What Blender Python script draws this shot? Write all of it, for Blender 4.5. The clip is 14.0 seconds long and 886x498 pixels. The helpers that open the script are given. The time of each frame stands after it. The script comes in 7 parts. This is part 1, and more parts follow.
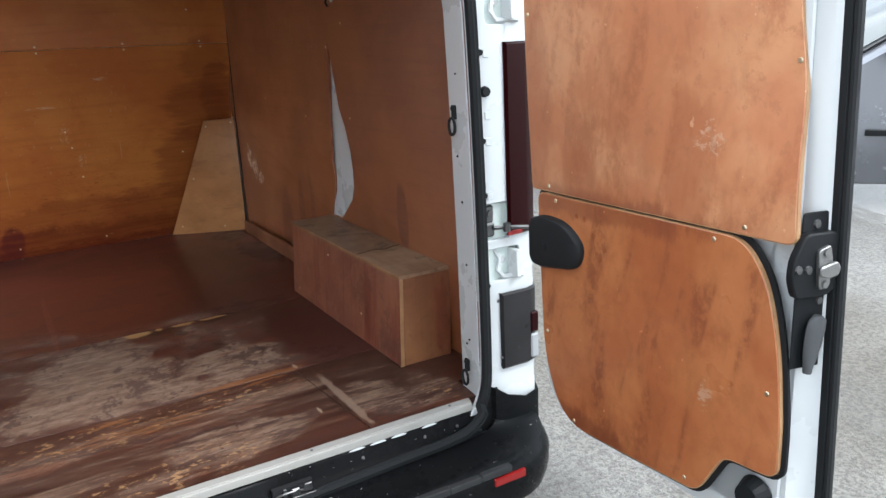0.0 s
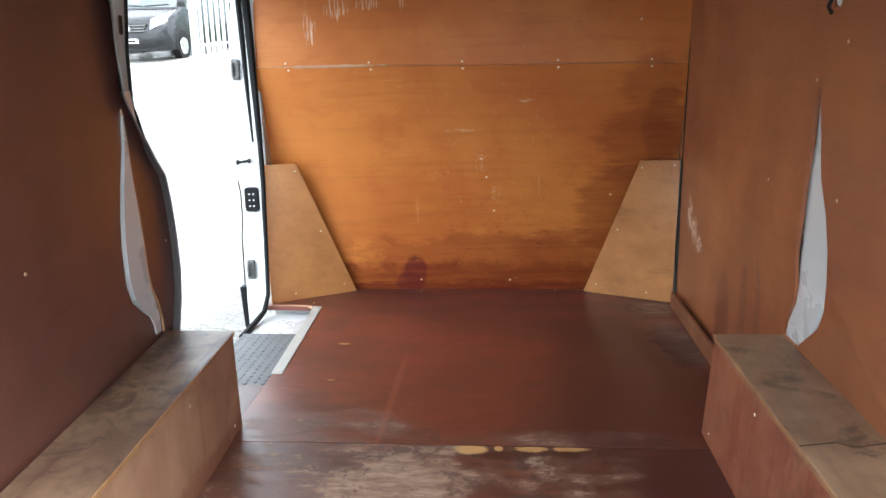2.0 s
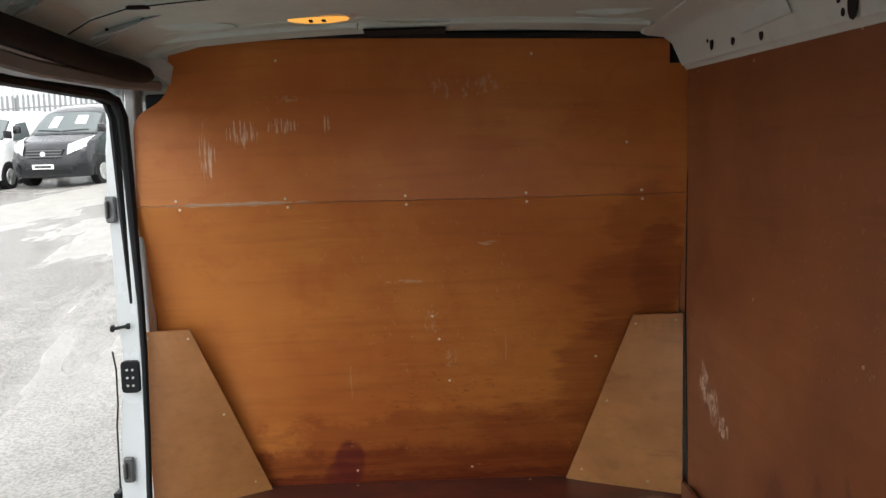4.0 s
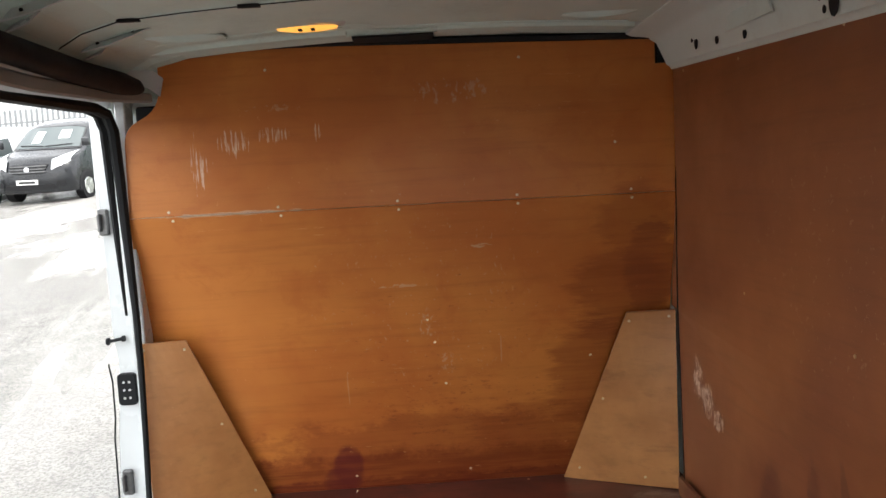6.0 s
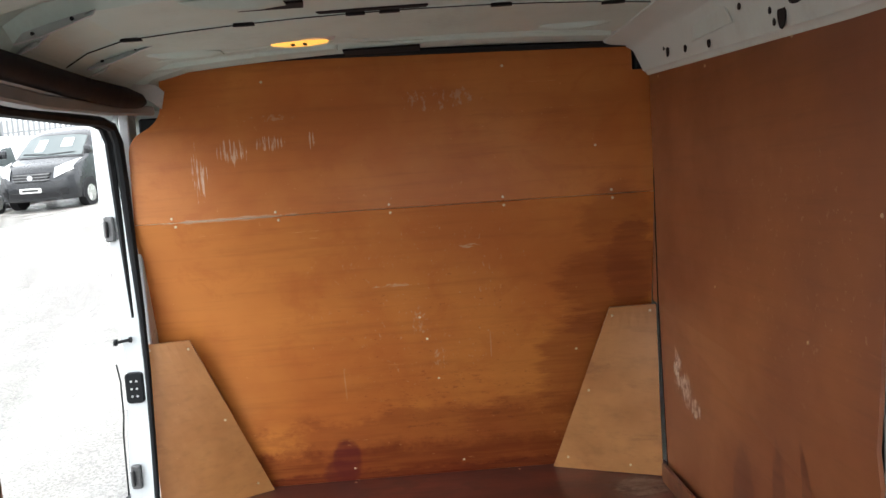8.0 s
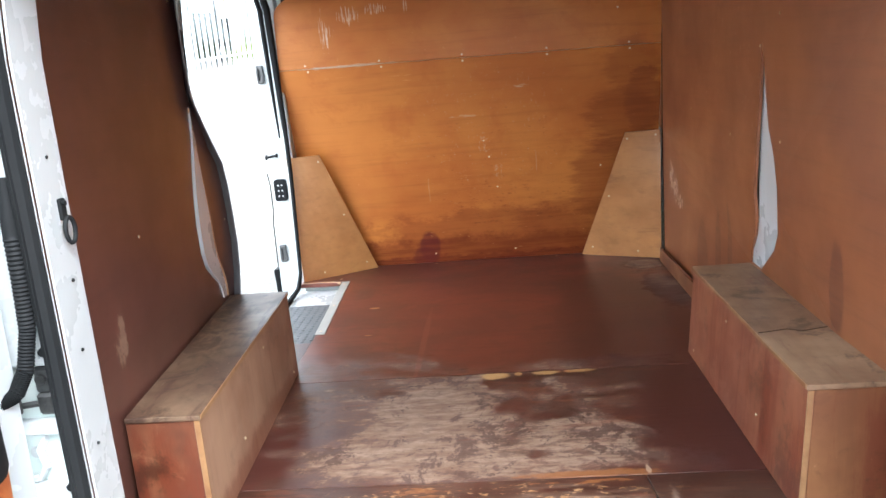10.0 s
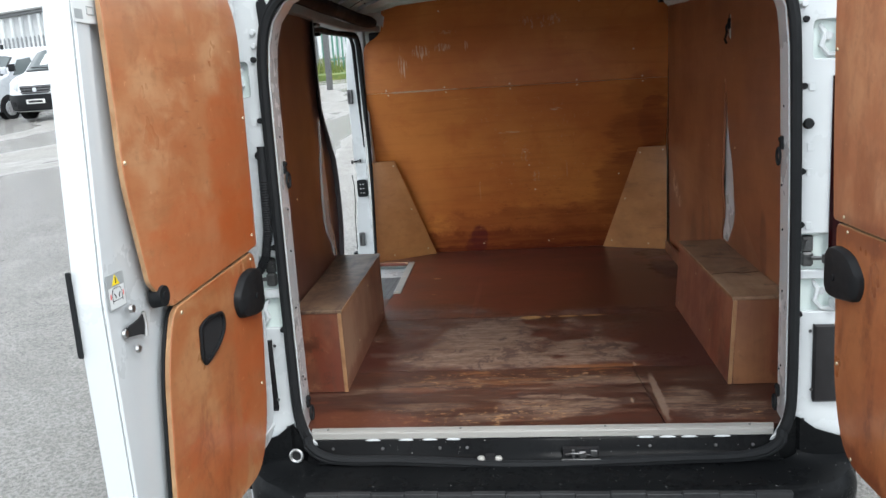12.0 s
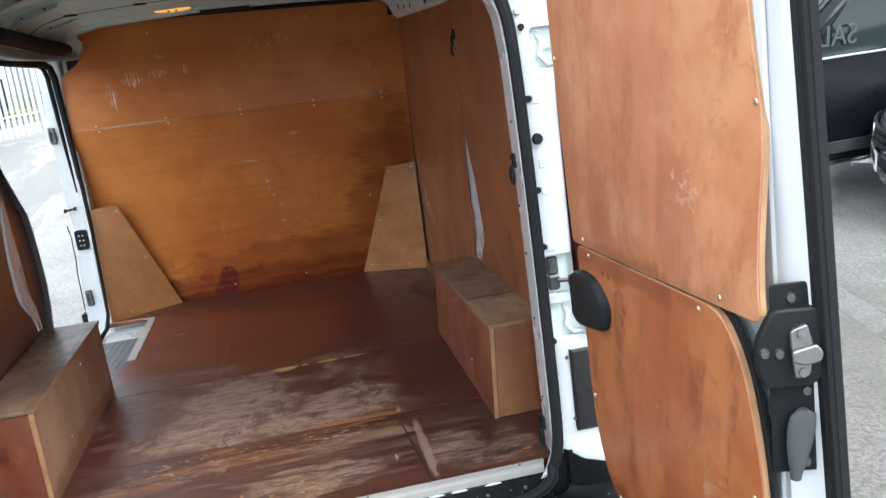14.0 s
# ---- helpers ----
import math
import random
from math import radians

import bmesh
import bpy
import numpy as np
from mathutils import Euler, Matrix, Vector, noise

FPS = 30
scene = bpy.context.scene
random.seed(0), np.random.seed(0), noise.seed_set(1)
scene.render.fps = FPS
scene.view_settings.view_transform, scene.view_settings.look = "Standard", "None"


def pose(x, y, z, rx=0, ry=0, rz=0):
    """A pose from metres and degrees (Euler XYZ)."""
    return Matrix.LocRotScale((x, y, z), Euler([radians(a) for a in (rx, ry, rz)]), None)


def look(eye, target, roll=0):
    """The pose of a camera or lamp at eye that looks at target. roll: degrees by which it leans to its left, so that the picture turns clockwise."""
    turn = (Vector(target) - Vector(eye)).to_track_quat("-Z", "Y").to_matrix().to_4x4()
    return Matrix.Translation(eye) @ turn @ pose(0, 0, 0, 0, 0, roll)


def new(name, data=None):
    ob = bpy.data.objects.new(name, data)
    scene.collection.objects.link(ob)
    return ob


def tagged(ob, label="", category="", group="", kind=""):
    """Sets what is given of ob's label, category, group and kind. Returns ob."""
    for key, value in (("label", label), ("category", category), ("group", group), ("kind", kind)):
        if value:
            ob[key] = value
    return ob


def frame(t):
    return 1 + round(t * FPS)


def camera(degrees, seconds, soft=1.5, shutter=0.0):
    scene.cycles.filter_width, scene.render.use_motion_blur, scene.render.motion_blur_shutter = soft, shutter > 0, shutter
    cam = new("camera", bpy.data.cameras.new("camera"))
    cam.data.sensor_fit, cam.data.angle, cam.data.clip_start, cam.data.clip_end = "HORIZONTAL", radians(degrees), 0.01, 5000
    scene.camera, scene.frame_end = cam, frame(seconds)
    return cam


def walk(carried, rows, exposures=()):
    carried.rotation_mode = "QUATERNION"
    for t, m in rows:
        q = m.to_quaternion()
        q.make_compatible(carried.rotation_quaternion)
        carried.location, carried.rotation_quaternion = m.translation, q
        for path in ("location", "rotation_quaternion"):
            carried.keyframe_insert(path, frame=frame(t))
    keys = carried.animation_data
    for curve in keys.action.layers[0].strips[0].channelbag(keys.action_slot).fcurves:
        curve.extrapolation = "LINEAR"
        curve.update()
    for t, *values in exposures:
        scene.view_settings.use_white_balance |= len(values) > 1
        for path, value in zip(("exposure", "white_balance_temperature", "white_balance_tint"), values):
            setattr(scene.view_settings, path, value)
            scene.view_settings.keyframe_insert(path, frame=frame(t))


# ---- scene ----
cam = camera(59.4, 14.0, soft=1.5)
PATH = [
    (0, (-0.359, -1.642, 1.552), (0.605, 0.026, 1.015), -2.9),
    (0.5, (-0.173, -1.472, 1.556), (0.484, 0.349, 1.053), -1.7),
    (1, (-0.066, -1.265, 1.572), (0.228, 0.654, 1.094), -1.5),
    (1.5, (0.103, -1.001, 1.576), (0.061, 0.94, 1.097), -1.6),
    (2, (0.079, -0.738, 1.577), (-0.081, 1.199, 1.108), -1.2),
    (2.5, (0.057, -0.486, 1.612), (-0.111, 1.466, 1.214), -1.4),
    (3, (0.119, -0.289, 1.594), (-0.107, 1.668, 1.249), -1.5),
    (3.5, (0.062, -0.074, 1.599), (-0.007, 1.912, 1.37), -1.2),
    (3.7, (0.017, -0.006, 1.624), (0.003, 1.985, 1.434), -1.1),
    (5.8, (-0.015, -0.014, 1.619), (0.037, 1.979, 1.458), -3.5),
    (6, (-0.012, -0.025, 1.621), (0.033, 1.967, 1.454), -3.4),
    (6.5, (-0.005, -0.01, 1.614), (0.058, 1.985, 1.483), -3.5),
    (7, (-0.004, -0.031, 1.612), (0.091, 1.964, 1.5), -3.9),
    (7.2, (0.009, -0.043, 1.627), (0.099, 1.951, 1.501), -4.0),
    (9.5, (0.035, -0.785, 1.59), (-0.079, 1.196, 1.341), -4.4),
    (10, (0.039, -1.153, 1.545), (-0.116, 0.787, 1.081), -4.8),
    (10.3, (0.024, -1.353, 1.526), (-0.107, 0.532, 0.869), -4.4),
    (10.5, (0.028, -1.468, 1.519), (-0.109, 0.387, 0.783), -4.5),
    (11, (-0.084, -1.687, 1.507), (-0.157, 0.15, 0.718), -3.9),
    (11.5, (-0.055, -1.926, 1.507), (-0.165, -0.042, 0.845), -3.4),
    (12, (0.027, -2.105, 1.537), (-0.214, -0.158, 1.149), -3.8),
    (12.5, (0.026, -2.16, 1.549), (-0.366, -0.213, 1.316), -4.0),
    (12.8, (0.072, -2.169, 1.537), (-0.304, -0.219, 1.29), -3.6),
    (13, (0.074, -2.175, 1.536), (-0.184, -0.209, 1.271), -3.9),
    (13.2, (0.079, -2.166, 1.548), (0.004, -0.194, 1.224), -4.1),
    (13.5, (0.143, -2.058, 1.538), (0.294, -0.101, 1.153), -6.3),
    (14, (0.174, -1.791, 1.554), (0.493, 0.141, 1.148), -7.5),
]
# seconds, stops, kelvin, tint
EXPOSURES = [
    (0.0, 1.9, 6050, 8), (0.5, 2.5, 5950, 7), (1.0, 2.8, 5900, 7), (1.5, 2.85, 5900, 7), (2.0, 2.95, 6050, 7), (2.5, 3.2, 6200, 8), (3.0, 2.75, 6450, 9), (3.5, 2.0, 6600, 10),
    (6.0, 2.35, 6600, 10), (7.2, 2.4, 6600, 10), (9.3, 2.95, 5900, 7), (10.0, 3.0, 5950, 7), (10.5, 2.7, 6050, 6), (11.0, 2.6, 6050, 6), (11.5, 2.22, 6050, 7),
    (12.0, 1.6, 6150, 8), (12.5, 0.65, 6250, 9), (13.0, 0.5, 6250, 9), (13.5, 1.5, 6100, 8), (14.0, 2.15, 5950, 8)]
walk(cam, [(t, look(eye, target, roll)) for t, eye, target, roll in PATH], exposures=EXPOSURES)

# ---- light ----
SUN_EL, SUN_AZ = 52.0, 150.0
world = bpy.data.worlds.new("overcast_sky")
scene.world = world
world.use_nodes = True
wn, wl = world.node_tree.nodes, world.node_tree.links
sky = wn.new("ShaderNodeTexSky")
sky.sky_type, sky.sun_disc = "NISHITA", False
sky.sun_elevation, sky.sun_rotation = radians(SUN_EL), radians(SUN_AZ)
sky_lum = wn.new("ShaderNodeMix")
sky_lum.data_type, sky_lum.blend_type = "RGBA", "MULTIPLY"
sky_lum.inputs["Factor"].default_value = 1.0
wl.new(sky.outputs["Color"], sky_lum.inputs[6])
sky_lum.inputs[7].default_value = (0.10, 0.10, 0.10, 1)
cl_co = wn.new("ShaderNodeTexCoord")
cl_map = wn.new("ShaderNodeMapping")
cl_map.inputs["Scale"].default_value = (1.2, 1.2, 5.0)
cl_noise = wn.new("ShaderNodeTexNoise")
cl_noise.inputs["Scale"].default_value, cl_noise.inputs["Detail"].default_value = 2.2, 6.0
cl_ramp = wn.new("ShaderNodeValToRGB")
cl_ramp.color_ramp.elements[0].position, cl_ramp.color_ramp.elements[1].position = 0.38, 0.62
cl_ramp.color_ramp.elements[0].color = (0.56, 0.585, 0.62, 1)
cl_ramp.color_ramp.elements[1].color = (1.10, 1.115, 1.125, 1)
cover = wn.new("ShaderNodeMix")
cover.data_type = "RGBA"
cover.inputs["Factor"].default_value = 0.93
wl.new(cl_co.outputs["Generated"], cl_map.inputs["Vector"])
wl.new(cl_map.outputs["Vector"], cl_noise.inputs["Vector"])
wl.new(cl_noise.outputs["Fac"], cl_ramp.inputs["Fac"])
wl.new(sky_lum.outputs[2], cover.inputs[6])
wl.new(cl_ramp.outputs["Color"], cover.inputs[7])
background = wn.get("Background") or wn.new("ShaderNodeBackground")
wl.new(cover.outputs[2], background.inputs["Color"])
background.inputs["Strength"].default_value = 1.0
wl.new(background.outputs["Background"], (wn.get("World Output") or wn.new("ShaderNodeOutputWorld")).inputs["Surface"])
sun = new("sun", bpy.data.lights.new("sun", "SUN"))
sun.data.energy, sun.data.angle, sun.data.color = 0.8, radians(25), (1.0, 0.97, 0.93)
az, el = radians(SUN_AZ), radians(SUN_EL)
sun.matrix_world = look((math.sin(az) * math.cos(el) * 40, math.cos(az) * math.cos(el) * 40, math.sin(el) * 40), (0, 0, 0))

# ---- materials ----


def shader(name, colour=(0.5, 0.5, 0.5), rough=0.5, metal=0.0):
    m = bpy.data.materials.new(name)
    m.use_nodes = True
    nt = m.node_tree
    b = nt.nodes["Principled BSDF"]
    b.inputs["Base Color"].default_value = (*colour, 1)
    b.inputs["Roughness"].default_value, b.inputs["Metallic"].default_value = rough, metal
    return m, nt, b


def coords(nt, scale=(1, 1, 1), loc=(0, 0, 0), rot=(0, 0, 0)):
    tc, mp = nt.nodes.new("ShaderNodeTexCoord"), nt.nodes.new("ShaderNodeMapping")
    mp.inputs["Scale"].default_value, mp.inputs["Location"].default_value = scale, loc
    mp.inputs["Rotation"].default_value = rot
    nt.links.new(tc.outputs["Object"], mp.inputs["Vector"])
    return mp.outputs["Vector"]


def noise_tex(nt, vec, scale, detail=4.0, rough=0.55, distort=0.0):
    n = nt.nodes.new("ShaderNodeTexNoise")
    n.inputs["Scale"].default_value, n.inputs["Detail"].default_value = scale, detail
    n.inputs["Roughness"].default_value, n.inputs["Distortion"].default_value = rough, distort
    nt.links.new(vec, n.inputs["Vector"])
    return n.outputs["Fac"]


def remap(nt, val, a, b, lo=0.0, hi=1.0):
    r = nt.nodes.new("ShaderNodeMapRange")
    r.interpolation_type = "SMOOTHSTEP"
    nt.links.new(val, r.inputs["Value"])
    for k, v in (("From Min", a), ("From Max", b), ("To Min", lo), ("To Max", hi)):
        r.inputs[k].default_value = v
    return r.outputs["Result"]


def calc(nt, op, a, b):
    c = nt.nodes.new("ShaderNodeMath")
    c.operation = op
    for i, v in enumerate((a, b)):
        if isinstance(v, (int, float)):
            c.inputs[i].default_value = v
        else:
            nt.links.new(v, c.inputs[i])
    return c.outputs["Value"]


def blend(nt, fac, a, b, mode="MIX"):
    x = nt.nodes.new("ShaderNodeMix")
    x.data_type, x.blend_type = "RGBA", mode
    for i, v in ((0, fac), (6, a), (7, b)):
        if isinstance(v, (int, float)):
            x.inputs[i].default_value = v
        elif isinstance(v, tuple):
            x.inputs[i].default_value = (*v, 1)
        else:
            nt.links.new(v, x.inputs[i])
    return x.outputs[2]


def relief(nt, b, height, strength=0.2, distance=0.002):
    bp = nt.nodes.new("ShaderNodeBump")
    bp.inputs["Strength"].default_value, bp.inputs["Distance"].default_value = strength, distance
    nt.links.new(height, bp.inputs["Height"])
    nt.links.new(bp.outputs["Normal"], b.inputs["Normal"])


def spot(nt, centre, size, ragged=0.5, grain=(1, 1, 1), freq=6.0, edge=0.35):
    """A ragged elliptical mark: 1 inside, 0 outside. Past 1, ragged breaks it up into scrapes."""
    mp = coords(nt, tuple(1 / s for s in size), tuple(-c / s for c, s in zip(centre, size)))
    ln = nt.nodes.new("ShaderNodeVectorMath")
    ln.operation = "LENGTH"
    nt.links.new(mp, ln.inputs[0])
    n = noise_tex(nt, coords(nt, tuple(freq * g for g in grain)), 1.0, 9.0, 0.72)
    if ragged >= 1.0:
        near = remap(nt, ln.outputs["Value"], 1.3, 0.3, 0.0, 1.0)
        return remap(nt, calc(nt, "ADD", n, calc(nt, "MULTIPLY", near, 0.30)), 0.76 + 0.2 * (ragged - 1), 0.80 + 0.2 * (ragged - 1), 0.0, 1.0)
    d = calc(nt, "ADD", ln.outputs["Value"], calc(nt, "MULTIPLY", calc(nt, "SUBTRACT", n, 0.5), ragged * 3.2))
    return remap(nt, d, 1.0 + edge, 1.0 - edge, 0.0, 1.0)


def plywood(name, light, dark, grain=(1, 1, 1), rough=0.42, blotch=3.0, streak=None, marks=(), scratches=0.5, seed=0.0, speckle=0.0, varnish=0.6, grime=0.0, band=0.3, streak_edge=0.10, cloud=(0.32, 0.68), pits=0.0, sheen=0.5, drips=None, mottle=None):
    """Varnished plywood. grain: small along the fibres, large across. marks: (colour, strength, centre, size, ragged, grain, freq)."""
    m, nt, b = shader(name, light, rough)
    fine = noise_tex(nt, coords(nt, tuple(40 * g for g in grain), (seed, seed, seed)), 1.0, 5.0, 0.65)
    bands = noise_tex(nt, coords(nt, tuple(6 * g for g in grain), (seed + 3, seed, seed)), 1.0, 3.0, 0.5, 0.6)
    big = noise_tex(nt, coords(nt, (1, 1, 1), (seed, seed + 5, seed)), blotch, 4.0, 0.6)
    col = blend(nt, remap(nt, big, *cloud), light, dark)
    col = blend(nt, remap(nt, bands, 0.35, 0.75, 0.0, band), col, tuple(c * 0.62 for c in dark))
    col = blend(nt, remap(nt, fine, 0.45, 0.8, 0.0, 0.35), col, tuple(c * 0.5 for c in dark))
    if streak:
        colour, strength, sgrain, thr = streak
        s = noise_tex(nt, coords(nt, sgrain, (seed + 7, seed, seed)), 1.0, 8.0, 0.68, 0.3)
        col = blend(nt, remap(nt, s, thr, thr + streak_edge, 0.0, strength), col, colour)
    if mottle:
        colour, strength, scale, thr = mottle
        mo = noise_tex(nt, coords(nt, (1, 1, 1.3), (seed + 9, 2, 7)), scale, 9.0, 0.72, 0.5)
        col = blend(nt, remap(nt, mo, thr, thr + 0.13, 0.0, strength), col, colour)
    if grime:
        g1 = noise_tex(nt, coords(nt, (1, 1, 1), (seed + 2, 1, 6)), 4.5, 9.0, 0.7, 0.3)
        col = blend(nt, remap(nt, g1, 0.53, 0.63, 0.0, grime), col, tuple(c * 0.32 for c in dark))
    for colour, strength, centre, size, ragged, mgrain, freq in marks:
        f = calc(nt, "MULTIPLY", spot(nt, centre, size, ragged, mgrain, freq, 0.24 if colour in (STAIN, BURNT) else 0.16), remap(nt, fine, 0.34, 0.66, strength, strength * 0.6))
        if colour == WORN:
            wear = noise_tex(nt, coords(nt, (1, 2.2, 1), (seed, 4, 2)), 13.0, 10.0, 0.72, 0.4)
            f = calc(nt, "MULTIPLY", f, remap(nt, wear, 0.36, 0.56, 0.25, 1.0))
        col = blend(nt, f, col, colour)
    if drips:
        colour, strength, slope, across, along, thr = drips
        turn = nt.nodes.new("ShaderNodeVectorMath")
        turn.operation, turn.inputs[1].default_value = "MULTIPLY", (1, across, along)
        nt.links.new(coords(nt, (1, 1, 1), (seed, seed, 1), (slope, 0, 0)), turn.inputs[0])
        run = noise_tex(nt, turn.outputs["Vector"], 1.0, 3.0, 0.5, 0.5)
        dapple = noise_tex(nt, coords(nt, (1, 1.5, 1), (seed, 1, 3)), 42.0, 6.0, 0.7)
        f = calc(nt, "MULTIPLY", remap(nt, run, thr, thr + 0.12, 0.0, strength), remap(nt, dapple, 0.40, 0.58, 0.25, 1.0))
        col = blend(nt, f, col, colour)
    if pits:
        p1 = noise_tex(nt, coords(nt, (0.7, 1.2, 1), (seed, 3, 5)), 22.0, 9.0, 0.75)
        col = blend(nt, remap(nt, p1, 0.57, 0.62, 0.0, pits), col, tuple(c * 0.55 for c in dark))
    pale = tuple(min(0.75, c * 1.5 + 0.1) for c in light)
    if scratches:
        s1 = noise_tex(nt, coords(nt, tuple(60 * g for g in grain), (seed + 11, 0, 0), (0.0, 0.1, 0.25)), 1.0, 6.0, 0.7)
        where = noise_tex(nt, coords(nt, (1, 1, 1), (seed + 4, 8, 1)), 2.5, 3.0, 0.6)
        col = blend(nt, calc(nt, "MULTIPLY", remap(nt, s1, 0.66, 0.70, 0.0, scratches), remap(nt, where, 0.45, 0.62)), col, pale)
    if speckle:
        s2 = noise_tex(nt, coords(nt, (1, 1, 1), (seed, 2, 9)), 55.0, 2.0, 0.5)
        col = blend(nt, remap(nt, s2, 0.73, 0.77, 0.0, speckle), col, pale)
    nt.links.new(col, b.inputs["Base Color"])
    nt.links.new(remap(nt, big, 0.3, 0.7, rough - 0.07, rough + 0.1), b.inputs["Roughness"])
    b.inputs["Specular IOR Level"].default_value = sheen
    b.inputs["Coat Weight"].default_value, b.inputs["Coat Roughness"].default_value = varnish, 0.30
    relief(nt, b, calc(nt, "ADD", fine, calc(nt, "MULTIPLY", big, 2.0)), 0.12, 0.002)
    return m


def painted(name, colour, rough=0.3, dirt=0.2, dirt_colour=(0.25, 0.23, 0.2), coat=0.0, bump=0.05):
    m, nt, b = shader(name, colour, rough)
    big = noise_tex(nt, coords(nt), 3.5, 5.0, 0.65)
    fine = noise_tex(nt, coords(nt), 60.0, 3.0, 0.6)
    f = calc(nt, "MULTIPLY", remap(nt, big, 0.45, 0.8), remap(nt, fine, 0.3, 0.7, 0.4, 1.0))
    nt.links.new(blend(nt, calc(nt, "MULTIPLY", f, dirt), colour, dirt_colour), b.inputs["Base Color"])
    nt.links.new(remap(nt, big, 0.3, 0.8, rough * 0.85, rough * 1.35), b.inputs["Roughness"])
    b.inputs["Coat Weight"].default_value = coat
    b.inputs["Coat Roughness"].default_value = 0.08
    relief(nt, b, big, bump, 0.003)
    return m


def plastic(name, colour, rough=0.5, worn=0.25, worn_colour=(0.35, 0.35, 0.34), specks=0.0):
    m, nt, b = shader(name, colour, rough)
    grain = noise_tex(nt, coords(nt), 350.0, 2.0, 0.5)
    scuff = noise_tex(nt, coords(nt, (1, 1, 1), (4, 1, 0)), 9.0, 8.0, 0.75)
    dust = noise_tex(nt, coords(nt, (1, 1, 1), (0, 7, 0)), 2.2, 5.0, 0.6)
    col = blend(nt, remap(nt, dust, 0.4, 0.75, 0.0, worn * 0.5), colour, worn_colour)
    col = blend(nt, remap(nt, scuff, 0.66, 0.74, 0.0, worn), col, worn_colour)
    if specks:
        sp = noise_tex(nt, coords(nt, (0.6, 1.3, 1.3), (2, 3, 8)), 130.0, 2.0, 0.5)
        col = blend(nt, remap(nt, sp, 0.735, 0.75, 0.0, specks), col, (0.5, 0.5, 0.48))
    nt.links.new(col, b.inputs["Base Color"])
    nt.links.new(remap(nt, scuff, 0.3, 0.7, rough - 0.08, rough + 0.12), b.inputs["Roughness"])
    relief(nt, b, grain, 0.15, 0.0006)
    b.inputs["Specular IOR Level"].default_value = 0.11
    return m


def metal(name, colour=(0.6, 0.6, 0.6), rough=0.3, wear=0.4):
    m, nt, b = shader(name, colour, rough, 1.0)
    n = noise_tex(nt, coords(nt), 30.0, 6.0, 0.7)
    nt.links.new(blend(nt, remap(nt, n, 0.45, 0.75, 0.0, wear), colour, tuple(c * 0.45 for c in colour)), b.inputs["Base Color"])
    nt.links.new(remap(nt, n, 0.3, 0.7, rough * 0.7, rough * 1.5), b.inputs["Roughness"])
    return m


def flat(name, colour, rough=0.6):
    return shader(name, colour, rough)[0]


